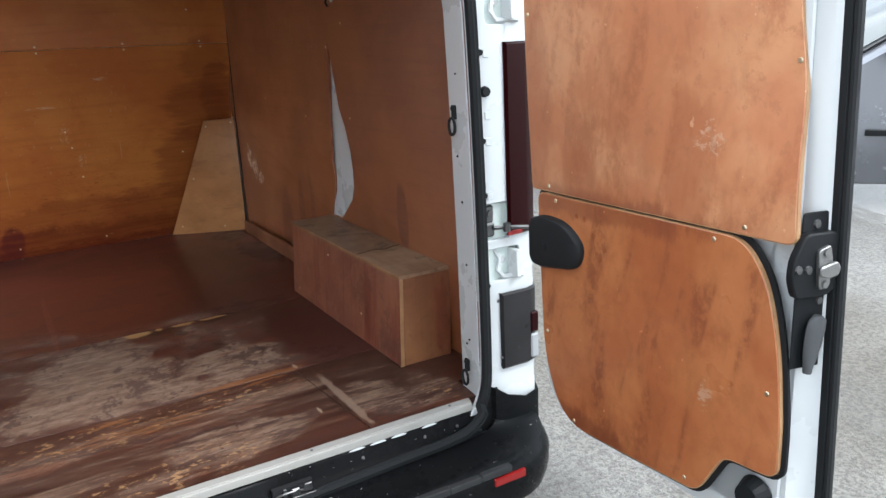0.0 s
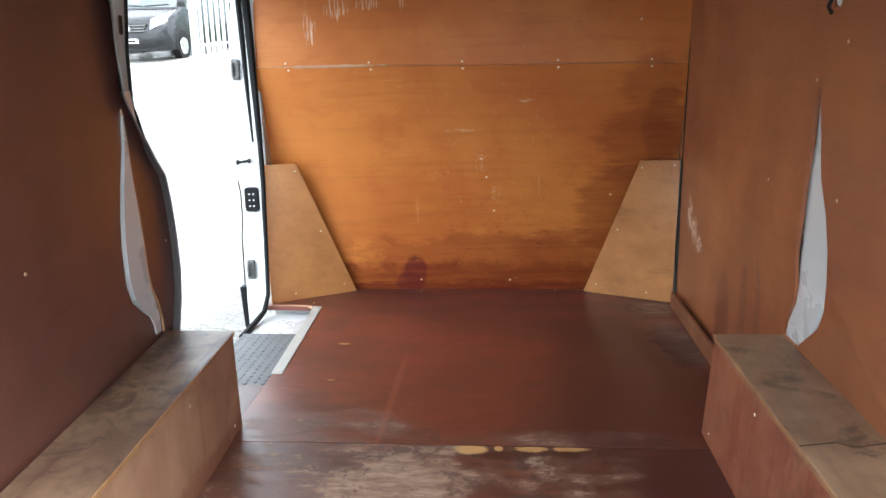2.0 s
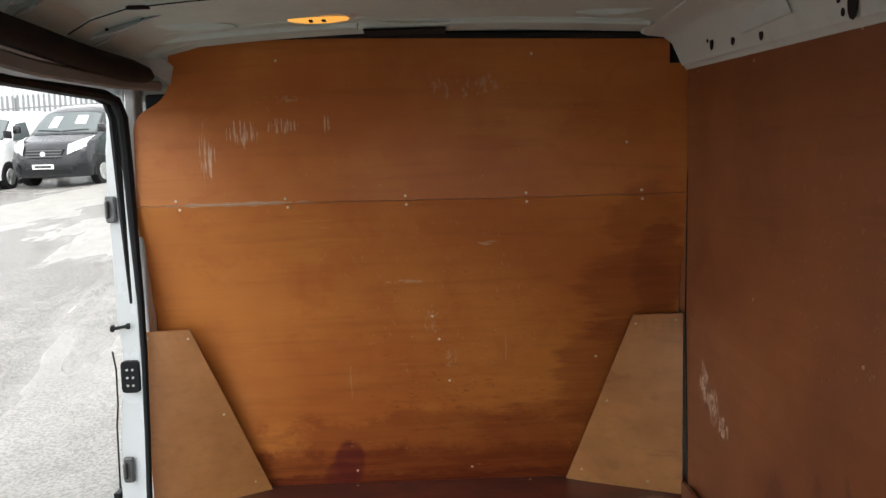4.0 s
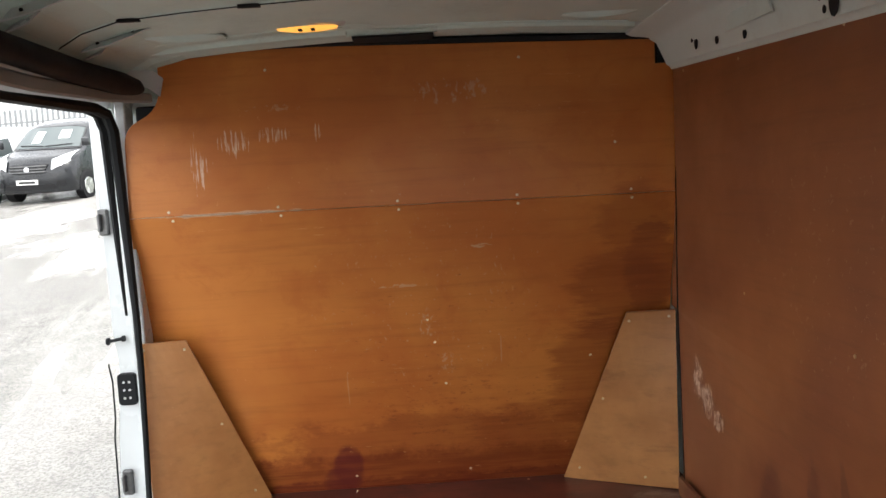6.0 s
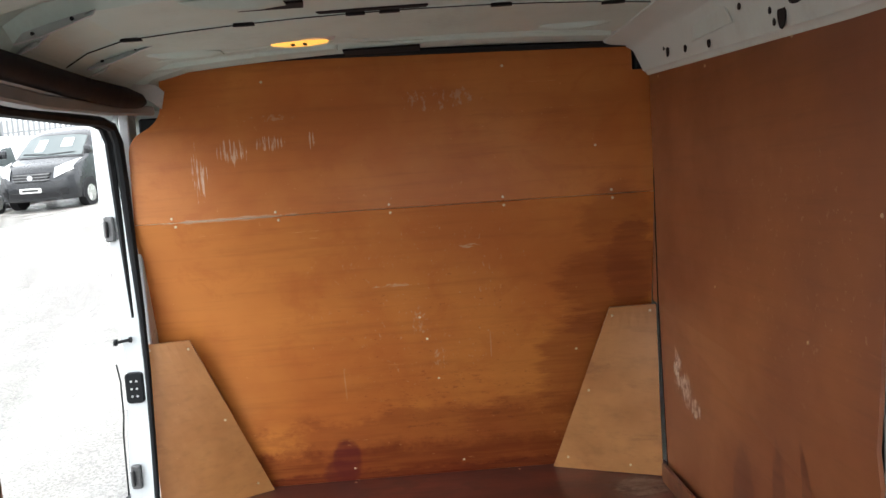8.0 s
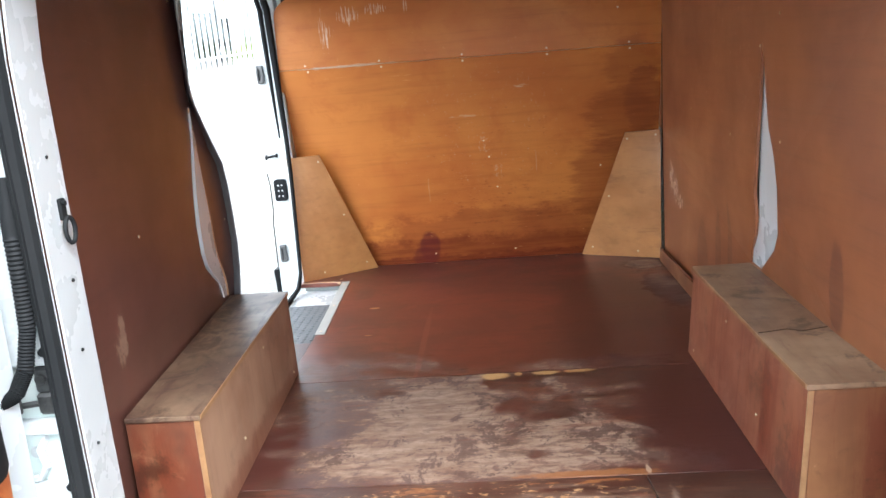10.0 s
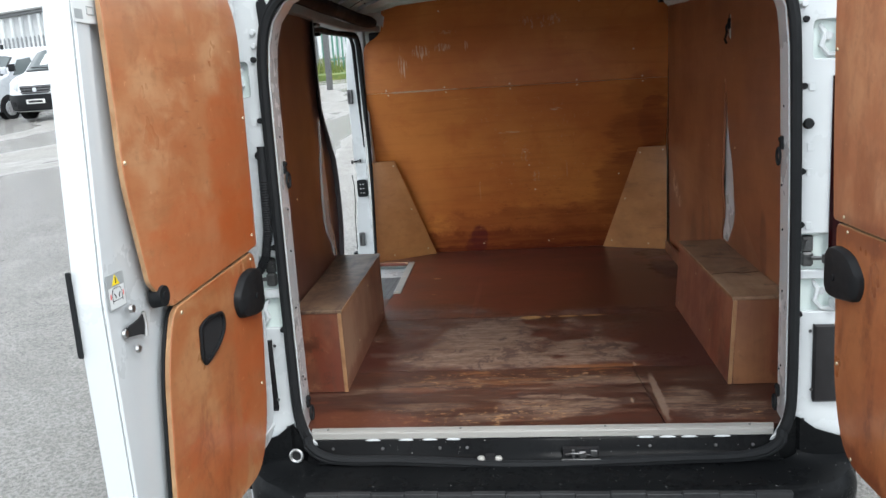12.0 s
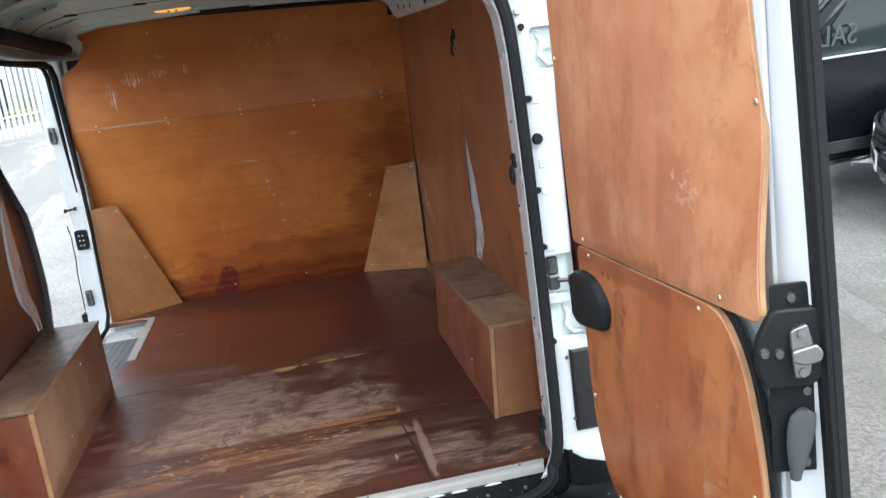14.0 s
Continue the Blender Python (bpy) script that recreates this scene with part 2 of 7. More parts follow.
WORN, BARE = (0.265, 0.182, 0.132), (0.24, 0.096, 0.034)
GX, GZ, GY = (0.06, 1, 1), (1, 1, 0.06), (1, 0.06, 1)
PALE, STAIN = (0.50, 0.36, 0.25), (0.13, 0.028, 0.012)
RED, PLUM = (0.19, 0.029, 0.014), (0.055, 0.015, 0.012)
DRIP_DARK = (0.115, 0.032, 0.016)
CHIP = (0.42, 0.25, 0.10)
BURNT, SCRAPE = (0.17, 0.034, 0.009), (0.66, 0.50, 0.38)
BULK_MARKS = [
    (BURNT, 0.40, (0.66, 2.5, 1.48), (0.12, 1, 0.11), 0.6, (0.8, 1, 3), 7.0),
    (BURNT, 0.62, (0.62, 2.5, 1.25), (0.16, 1, 0.14), 0.55, (0.6, 1, 4), 8.0),
    (BURNT, 0.55, (0.52, 2.5, 0.95), (0.13, 1, 0.20), 0.6, (0.6, 1, 4), 8.0),
    (BURNT, 0.45, (0.36, 2.5, 0.76), (0.24, 1, 0.10), 0.65, (0.5, 1, 4), 9.0),
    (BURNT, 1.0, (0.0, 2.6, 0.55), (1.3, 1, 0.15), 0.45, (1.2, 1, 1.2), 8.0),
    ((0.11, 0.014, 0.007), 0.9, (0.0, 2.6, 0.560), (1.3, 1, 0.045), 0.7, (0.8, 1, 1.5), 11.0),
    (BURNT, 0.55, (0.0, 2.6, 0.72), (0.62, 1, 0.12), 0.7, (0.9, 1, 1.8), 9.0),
    ((0.105, 0.014, 0.012), 0.9, (-0.325, 2.5, 0.655), (0.052, 1, 0.085), 0.22, (1, 1, 1), 8.0),
    ((0.105, 0.014, 0.012), 0.85, (-0.350, 2.5, 0.60), (0.06, 1, 0.06), 0.3, (1, 1, 1), 8.0),
    (PALE, 0.55, (0.0, 2.5, 1.25), (0.85, 1, 0.75), 1.75, (3, 1, 1.5), 34.0),
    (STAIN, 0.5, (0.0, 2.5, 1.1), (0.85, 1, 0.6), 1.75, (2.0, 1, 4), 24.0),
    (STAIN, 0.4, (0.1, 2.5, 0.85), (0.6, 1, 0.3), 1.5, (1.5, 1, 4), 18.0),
    (SCRAPE, 0.9, (-0.695, 2.4, 1.715), (0.060, 1, 0.13), 1.3, (11, 1, 0.45), 13.0),
    (SCRAPE, 0.9, (-0.585, 2.4, 1.785), (0.075, 1, 0.065), 1.25, (11, 1, 0.6), 13.0),
    (SCRAPE, 0.9, (-0.465, 2.4, 1.802), (0.075, 1, 0.040), 1.15, (10, 1, 0.7), 13.0),
    (SCRAPE, 0.8, (-0.325, 2.4, 1.805), (0.020, 1, 0.045), 1.15, (10, 1, 0.5), 13.0),
    (PALE, 0.45, (-0.46, 2.4, 1.885), (0.16, 1, 0.02), 1.2, (3, 1, 3), 14.0),
    (PALE, 0.5, (0.10, 2.4, 1.905), (0.22, 1, 0.06), 1.25, (4, 1, 2), 14.0),
    (PALE, 0.6, (-0.02, 2.5, 1.17), (0.05, 1, 0.09), 1.35, (4, 1, 3), 20.0),
    (PALE, 0.55, (0.04, 2.5, 1.03), (0.045, 1, 0.09), 1.35, (4, 1, 3), 20.0),
    (PALE, 0.7, (-0.10, 2.5, 1.30), (0.10, 1, 0.010), 1.0, (2, 1, 6), 18.0),
    (PALE, 0.7, (0.16, 2.5, 1.42), (0.07, 1, 0.012), 1.0, (2, 1, 6), 18.0),
    (PALE, 0.3, (-0.30, 2.5, 0.95), (0.0025, 1, 0.06), 0.5, (4, 1, 1.5), 18.0),
    (PALE, 0.35, (0.22, 2.5, 1.06), (0.0025, 1, 0.05), 0.5, (4, 1, 1.5), 18.0),
    ((0.20, 0.045, 0.014), 0.75, (0.72, 2.5, 1.30), (0.09, 1, 0.16), 0.55, (0.7, 1, 2.5), 9.0),
    ((0.20, 0.045, 0.014), 0.6, (0.60, 2.5, 1.10), (0.10, 1, 0.05), 0.9, (0.6, 1, 5), 10.0),
    (PALE, 0.75, (-0.62, 2.4, 1.5672), (0.20, 1, 0.006), 0.9, (3, 1, 1), 7.0),
]
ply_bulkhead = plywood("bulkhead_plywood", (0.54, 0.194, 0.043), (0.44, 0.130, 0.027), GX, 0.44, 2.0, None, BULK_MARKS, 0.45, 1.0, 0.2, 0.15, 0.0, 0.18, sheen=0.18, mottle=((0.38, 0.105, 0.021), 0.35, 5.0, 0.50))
ply_cheek = plywood("cheek_plywood", (0.47, 0.215, 0.070), (0.36, 0.145, 0.040), GX, 0.5, 4.0, ((0.20, 0.068, 0.022), 0.55, (2.5, 3, 8), 0.555), [], 0.35, 5.0, band=0.2)
WALL_MARKS = [
    (SCRAPE, 0.95, (0.8, 2.27, 0.985), (1, 0.055, 0.10), 1.0, (1, 5, 2), 14.0),
    (SCRAPE, 0.9, (0.8, 2.20, 0.94), (1, 0.07, 0.08), 1.0, (1, 6, 2), 18.0),
    (SCRAPE, 0.9, (0.8, 2.12, 0.90), (1, 0.06, 0.05), 1.0, (1, 5, 2), 14.0),
    (DRIP_DARK, 0.9, (0.8, 1.80, 0.72), (1, 0.07, 0.17), 0.3, (1, 1, 0.4), 8.0),
    (DRIP_DARK, 0.85, (0.8, 1.60, 0.78), (1, 0.035, 0.2), 0.3, (1, 2, 0.4), 8.0),
    (DRIP_DARK, 0.85, (0.8, 1.47, 0.80), (1, 0.025, 0.2), 0.3, (1, 2, 0.4), 8.0),
    (DRIP_DARK, 0.85, (0.8, 0.62, 0.96), (1, 0.04, 0.12), 0.3, (1, 1, 0.5), 8.0),
    (PALE, 0.4, (0.8, 1.5, 1.4), (1, 0.8, 0.6), 1.7, (1, 3, 3), 20.0),
]
ply_wall = plywood("wall_plywood", (0.29, 0.101, 0.038), (0.215, 0.067, 0.025), GY, 0.40, 2.2, (STAIN, 0.3, (1.5, 5, 0.8), 0.63), WALL_MARKS, 0.2, 2.0)
# much like ply_wall, on a far darker base colour
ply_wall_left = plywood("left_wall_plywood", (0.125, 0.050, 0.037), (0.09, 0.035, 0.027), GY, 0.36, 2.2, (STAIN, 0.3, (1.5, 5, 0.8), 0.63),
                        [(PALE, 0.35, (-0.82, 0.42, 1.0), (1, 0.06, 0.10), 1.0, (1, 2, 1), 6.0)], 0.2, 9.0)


def worn_floor(name, light, dark, regions, streaky=0.5, seed=0.0, tone=WORN, flecks=(), marks=(), gouge=0.5, rough=0.36):
    """Varnished floor ply whose varnish is rubbed off: regions (x, y, half width, half depth, weight) say where it is worn most."""
    m, nt, b = shader(name, light, rough)
    fine = noise_tex(nt, coords(nt, (3, 60, 1), (seed, seed, 0)), 1.0, 5.0, 0.65)
    big = noise_tex(nt, coords(nt, (1, 1.6, 1), (seed, 2, 5)), 2.6, 5.0, 0.62, 0.4)
    col = blend(nt, remap(nt, big, 0.34, 0.66), light, dark)
    col = blend(nt, remap(nt, fine, 0.46, 0.74, 0.0, 0.45), col, tuple(c * 0.5 for c in dark))
    warp = noise_tex(nt, coords(nt, (1, 1.5, 1), (seed + 1, 7, 0)), 5.0, 6.0, 0.65)
    field = None
    for x, y, sx, sy, w in regions:
        ln = nt.nodes.new("ShaderNodeVectorMath")
        ln.operation = "LENGTH"
        nt.links.new(coords(nt, (1 / sx, 1 / sy, 0), (-x / sx, -y / sy, 0)), ln.inputs[0])
        d = calc(nt, "ADD", ln.outputs["Value"], calc(nt, "MULTIPLY", calc(nt, "SUBTRACT", warp, 0.5), 1.6))
        e = remap(nt, d, 1.35, 0.55, 0.0, w)
        field = e if field is None else calc(nt, "MAXIMUM", field, e)
    streaks = noise_tex(nt, coords(nt, (3.2, 46, 1), (seed + 3, seed, 1)), 1.0, 7.0, 0.70, 0.35)
    patch = noise_tex(nt, coords(nt, (1, 1.5, 1), (seed, 5, 3)), 11.0, 10.0, 0.72, 0.3)
    n = calc(nt, "ADD", calc(nt, "MULTIPLY", streaks, streaky), calc(nt, "MULTIPLY", patch, 1.0 - streaky))
    wear = calc(nt, "ADD", field, calc(nt, "MULTIPLY", calc(nt, "SUBTRACT", n, 0.5), 3.0))
    worn = remap(nt, wear, 0.42, 0.80)
    tint = noise_tex(nt, coords(nt, (1.5, 6, 1), (seed + 8, 1, 1)), 6.0, 8.0, 0.7)
    pale = blend(nt, remap(nt, tint, 0.36, 0.64), tone, tuple(c * k for c, k in zip(tone, (0.62, 0.52, 0.46))))
    col = blend(nt, remap(nt, wear, 0.15, 0.45, 0.0, 0.30), col, tuple(c * k for c, k in zip(tone, (0.62, 0.50, 0.46))))
    mott = noise_tex(nt, coords(nt, (1, 2.4, 1), (seed + 2, 6, 4)), 24.0, 8.0, 0.72, 0.2)
    col = blend(nt, calc(nt, "MULTIPLY", worn, remap(nt, mott, 0.38, 0.54, 0.45, 1.0)), col, pale)
    # rubbed-in dirt in ragged smears and short dashes
    smear = noise_tex(nt, coords(nt, (3.2 + 4.5 * (1 - streaky), 4 + 16 * streaky, 1), (seed + 4, 2, 8)), 1.0, 10.0, 0.78, 0.4)
    col = blend(nt, remap(nt, smear, 0.525, 0.575, 0.0, gouge), col, (0.058, 0.026, 0.019))
    dash = noise_tex(nt, coords(nt, (70, 13, 1), (seed + 2, 5, 8)), 1.0, 4.0, 0.65)
    col = blend(nt, calc(nt, "MULTIPLY", remap(nt, dash, 0.64, 0.68, 0.0, gouge), remap(nt, smear, 0.44, 0.54)), col, (0.06, 0.026, 0.016))
    red_rub = noise_tex(nt, coords(nt, (3, 14, 1), (seed + 9, 3, 2)), 1.0, 8.0, 0.72, 0.3)
    col = blend(nt, remap(nt, red_rub, 0.56, 0.66, 0.0, gouge * 0.5), col, (0.17, 0.055, 0.027))
    # dark gouges along the grain and short ones across it
    cut = noise_tex(nt, coords(nt, (5, 85, 1), (seed + 5, 4, 2)), 1.0, 6.0, 0.72)
    col = blend(nt, remap(nt, cut, 0.56, 0.62, 0.0, min(0.8, gouge * streaky * 1.3)), col, (0.045, 0.020, 0.013))
    dents = noise_tex(nt, coords(nt, (90, 30, 1), (seed, 9, 2)), 1.0, 3.0, 0.6)
    col = blend(nt, remap(nt, dents, 0.70, 0.74, 0.0, gouge), col, (0.06, 0.026, 0.016))
    # small flecks of torn pale wood, denser in places
    if flecks:
        fl = noise_tex(nt, coords(nt, (34, 70, 1), (seed + 6, 3, 1)), 1.0, 6.0, 0.7)
        for x, y, sx, sy in flecks:
            near = spot(nt, (x, y, 0.57), (sx, sy, 1), 0.3, (1, 1, 1), 5.0, 0.5)
            col = blend(nt, calc(nt, "MULTIPLY", remap(nt, fl, 0.565, 0.62), near), col, (0.32, 0.18, 0.085))
    for colour, strength, centre, size, ragged, mgrain, freq in marks:
        col = blend(nt, calc(nt, "MULTIPLY", spot(nt, centre, size, ragged, mgrain, freq, 0.25), strength), col, colour)
    nt.links.new(col, b.inputs["Base Color"])
    nt.links.new(remap(nt, wear, 0.2, 0.8, rough, 0.66), b.inputs["Roughness"])
    relief(nt, b, calc(nt, "ADD", calc(nt, "MULTIPLY", fine, 0.6), calc(nt, "SUBTRACT", patch, cut)), 0.16, 0.002)
    return m


ply_floor = worn_floor("floor_plywood", (0.155, 0.040, 0.023), (0.090, 0.026, 0.018),
                       [(0.67, 2.36, 0.10, 0.12, 1.0), (0.70, 1.98, 0.08, 0.26, 0.85), (-0.42, 1.27, 0.26, 0.14, 0.45), (0.30, 1.22, 0.35, 0.06, 0.5)],
                       0.30, 3.0, marks=[
    (RED, 0.22, (-0.02, 1.75, 0.57), (0.34, 0.50, 1), 0.4, (1.5, 1.5, 1), 3.0),
    ((0.20, 0.070, 0.045), 0.5, (-0.27, 1.50, 0.57), (0.010, 0.33, 1), 0.5, (2, 0.6, 1), 6.0),
    (PLUM, 0.75, (0.50, 1.60, 0.57), (0.30, 0.65, 1), 0.4, (1.5, 1.5, 1), 3.0),
    (CHIP, 0.9, (-0.515, 1.935, 0.57), (0.021, 0.010, 1), 0.3, (2, 2, 1), 9.0),
    (CHIP, 0.7, (-0.49, 1.60, 0.57), (0.020, 0.006, 1), 0.8, (2, 2, 1), 9.0),
], gouge=0.5, rough=0.34)
# region at (-0.50, 0.98) is a bluish reflection painted as dull haze
ply_floor_mid = worn_floor("floor_plywood_mid", (0.078, 0.024, 0.017), (0.044, 0.015, 0.012),
                           [(-0.19, 0.85, 0.23, 0.33, 1.0), (-0.22, 0.66, 0.38, 0.16, 0.85), (0.18, 0.71, 0.20, 0.17, 0.85), (0.04, 0.60, 0.42, 0.09, 0.75), (-0.22, 1.14, 0.26, 0.05, 0.6), (-0.50, 0.98, 0.20, 0.26, 0.42), (0.20, 1.00, 0.22, 0.17, 0.46), (-0.45, 0.60, 0.15, 0.06, 0.6)],
                           0.12, 4.0, marks=[
    (PLUM, 0.85, (0.56, 0.80, 0.57), (0.17, 0.40, 1), 0.3, (1.5, 1.5, 1), 4.0),
    (PLUM, 0.7, (-0.60, 0.74, 0.57), (0.07, 0.16, 1), 0.4, (1.5, 1.5, 1), 5.0),
    (CHIP, 1.0, (-0.015, 1.150, 0.57), (0.042, 0.026, 1), 0.2, (2, 2, 1), 9.0),
    (CHIP, 0.9, (0.060, 1.158, 0.57), (0.012, 0.014, 1), 0.3, (2, 2, 1), 16.0),
    (CHIP, 0.9, (0.150, 1.158, 0.57), (0.040, 0.016, 1), 0.5, (3, 2, 1), 16.0),
    (CHIP, 0.9, (0.250, 1.160, 0.57), (0.045, 0.012, 1), 0.6, (3, 2, 1), 16.0),
    (BARE, 0.75, (0.22, 0.532, 0.57), (0.16, 0.016, 1), 0.8, (2, 4, 1), 8.0),
    (PALE, 0.6, (0.348, 0.545, 0.57), (0.006, 0.020, 1), 0.7, (2, 2, 1), 16.0),
], gouge=0.75)
ply_floor_rear = worn_floor("floor_plywood_rear", (0.072, 0.023, 0.014), (0.036, 0.013, 0.009),
                            [(-0.10, 0.30, 0.62, 0.26, 0.40), (0.07, 0.19, 0.19, 0.10, 0.9), (0.22, 0.39, 0.17, 0.06, 0.8), (-0.36, 0.38, 0.24, 0.07, 0.62), (-0.30, 0.20, 0.22, 0.04, 0.55), (0.47, 0.20, 0.10, 0.13, 0.85), (0.62, 0.15, 0.10, 0.12, 0.6), (0.52, 0.40, 0.12, 0.10, 0.35)],
                            0.72, 6.0, flecks=[(-0.35, 0.11, 0.30, 0.06), (-0.05, 0.14, 0.20, 0.08), (-0.25, 0.42, 0.22, 0.08), (0.05, 0.45, 0.30, 0.05), (0.62, 0.12, 0.06, 0.05)], marks=[
    (BARE, 0.75, (0.20, 0.500, 0.57), (0.18, 0.018, 1), 1.0, (1.5, 6, 1), 11.0),
    (BARE, 0.6, (-0.20, 0.475, 0.57), (0.14, 0.04, 1), 1.05, (1.5, 7, 1), 11.0),
    (BARE, 0.45, (-0.15, 0.40, 0.57), (0.40, 0.06, 1), 1.05, (1.2, 10, 1), 9.0),
    ((0.15, 0.045, 0.022), 0.6, (-0.55, 0.10, 0.57), (0.22, 0.07, 1), 0.5, (1, 2, 1), 6.0),
    (WORN, 0.7, (0.386, 0.25, 0.57), (0.013, 0.20, 1), 0.6, (2, 1, 1), 12.0),
    (PALE, 0.5, (0.30, 0.22, 0.57), (0.004, 0.020, 1), 0.5, (2, 2, 1), 12.0),
], gouge=0.95, rough=0.40, tone=(0.215, 0.140, 0.097))
ply_box_top = plywood("box_top_plywood", (0.33, 0.215, 0.13), (0.19, 0.105, 0.058), GY, 0.6, 4.0, (STAIN, 0.5, (14, 3, 3), 0.57), [], 0.5, 12.0, 0.3, 0.3, 0.8, mottle=((0.10, 0.052, 0.030), 0.45, 9.0, 0.57))
ply_box_top_dark = plywood("stained_box_top_plywood", (0.23, 0.150, 0.092), (0.09, 0.048, 0.029), GY, 0.6, 4.0, ((0.06, 0.022, 0.014), 0.8, (16, 2.5, 3), 0.52), [], 0.6, 13.0, 0.3, 0.3, 0.8, mottle=((0.045, 0.020, 0.013), 0.85, 8.0, 0.50))
ply_box_side = plywood("box_side_plywood", (0.31, 0.115, 0.056), (0.20, 0.052, 0.025), GZ, 0.4, 4.0, ((0.17, 0.030, 0.013), 0.8, (12, 16, 1.2), 0.48), [], 0.4, 14.0, 0.2, 0.5, 0.6, mottle=((0.32, 0.15, 0.085), 0.5, 8.0, 0.53))
ply_box_end = plywood("box_end_plywood", (0.28, 0.125, 0.052), (0.17, 0.060, 0.024), GZ, 0.42, 4.0, (STAIN, 0.75, (12, 9, 2.5), 0.52), [], 0.3, 17.0, 0.2, 0.5, 0.7, mottle=((0.13, 0.045, 0.020), 0.6, 6.0, 0.53))
ply_box_end_dark = plywood("red_brown_box_end_plywood", (0.21, 0.075, 0.036), (0.10, 0.030, 0.016), GZ, 0.42, 5.0, (STAIN, 0.85, (10, 9, 2.5), 0.47), [], 0.3, 18.0, 0.2, 0.5, 0.7, mottle=((0.26, 0.125, 0.065), 0.6, 7.0, 0.54))
ply_box_inner = plywood("box_inner_plywood", (0.34, 0.205, 0.13), (0.27, 0.14, 0.085), GZ, 0.5, 3.5, (STAIN, 0.5, (7, 7, 1.5), 0.58), [(STAIN, 0.7, (-0.62, 0.8, 0.57), (1, 0.7, 0.06), 0.6, (1, 1, 1), 9.0)], 0.3, 21.0, 0.2, 0.4, 0.35)
ply_edge = plywood("plywood_edge", (0.46, 0.28, 0.14), (0.32, 0.165, 0.07), (1, 1, 1), 0.6, 9.0, None, [], 0.2, 2.0)
DRIP = (0.25, 0.075, 0.028)
ply_edge_dull = plywood("dull_plywood_edge", (0.34, 0.185, 0.08), (0.22, 0.10, 0.04), (1, 1, 1), 0.6, 9.0, None, [], 0.2, 3.0)
ply_door = plywood("door_plywood", (0.50, 0.240, 0.118), (0.41, 0.155, 0.066), (1, 0.6, 0.3), 0.36, 4.5, (DRIP, 0.28, (2, 9, 3.0), 0.56),
                   [(STAIN, 0.6, (0.745, -0.42, 1.178), (1, 0.25, 0.035), 0.8, (1, 3, 1), 6.0)]
                   + [(DRIP, w, (0.745, y, z), (1, sy, sz), 0.45, (1, 3, 0.5), 9.0) for y, z, sy, sz, w in ((-0.30, 0.66, 0.14, 0.05, 0.6), (-0.60, 0.75, 0.05, 0.16, 0.5), (-0.47, 0.95, 0.03, 0.16, 0.5), (-0.74, 0.92, 0.04, 0.13, 0.45), (-0.25, 1.02, 0.05, 0.14, 0.4), (-0.36, 1.26, 0.05, 0.12, 0.45), (-0.66, 1.28, 0.06, 0.14, 0.4), (-0.22, 1.40, 0.05, 0.2, 0.35))]
                   + [(PALE, 0.5, (0.745, y, z), (1, 0.05, 0.06), 1.2, (1, 3, 4), 14.0) for y, z in ((-0.36, 0.93), (-0.74, 0.86), (-0.30, 0.80), (-0.70, 1.35))],
                   0.45, 31.0, 0.35, 0.5, 0.0, 0.12, 0.10, (0.38, 0.62), pits=0.3, drips=(DRIP, 0.5, -0.30, 11.0, 2.6, 0.50), mottle=((0.36, 0.135, 0.060), 0.5, 9.0, 0.50))
ply_door_low = plywood("lower_door_plywood", (0.41, 0.148, 0.052), (0.33, 0.098, 0.031), (1, 0.6, 0.3), 0.34, 4.5, None,
                       [(STAIN, 0.6, (0.745, -0.42, 1.178), (1, 0.25, 0.035), 0.8, (1, 3, 1), 6.0), (STAIN, 0.75, (0.745, -0.33, 0.64), (1, 0.20, 0.04), 0.6, (1, 1.5, 1), 9.0), (CHIP, 0.8, (0.745, -0.31, 0.635), (1, 0.03, 0.008), 0.5, (1, 1, 1), 20.0)]
                       + [(PALE, 0.6, (0.745, y, z), (1, 0.03, 0.05), 1.1, (1, 2, 5), 14.0) for y, z in ((-0.22, 0.90), (-0.72, 0.86))],
                       0.4, 33.0, 0.4, 0.5, 0.0, 0.12, 0.10, (0.38, 0.62), pits=0.15, drips=((0.16, 0.042, 0.016), 0.7, -0.25, 12.0, 3.2, 0.52), mottle=((0.27, 0.075, 0.026), 0.5, 8.0, 0.50))
RUST_RED = (0.40, 0.078, 0.014)
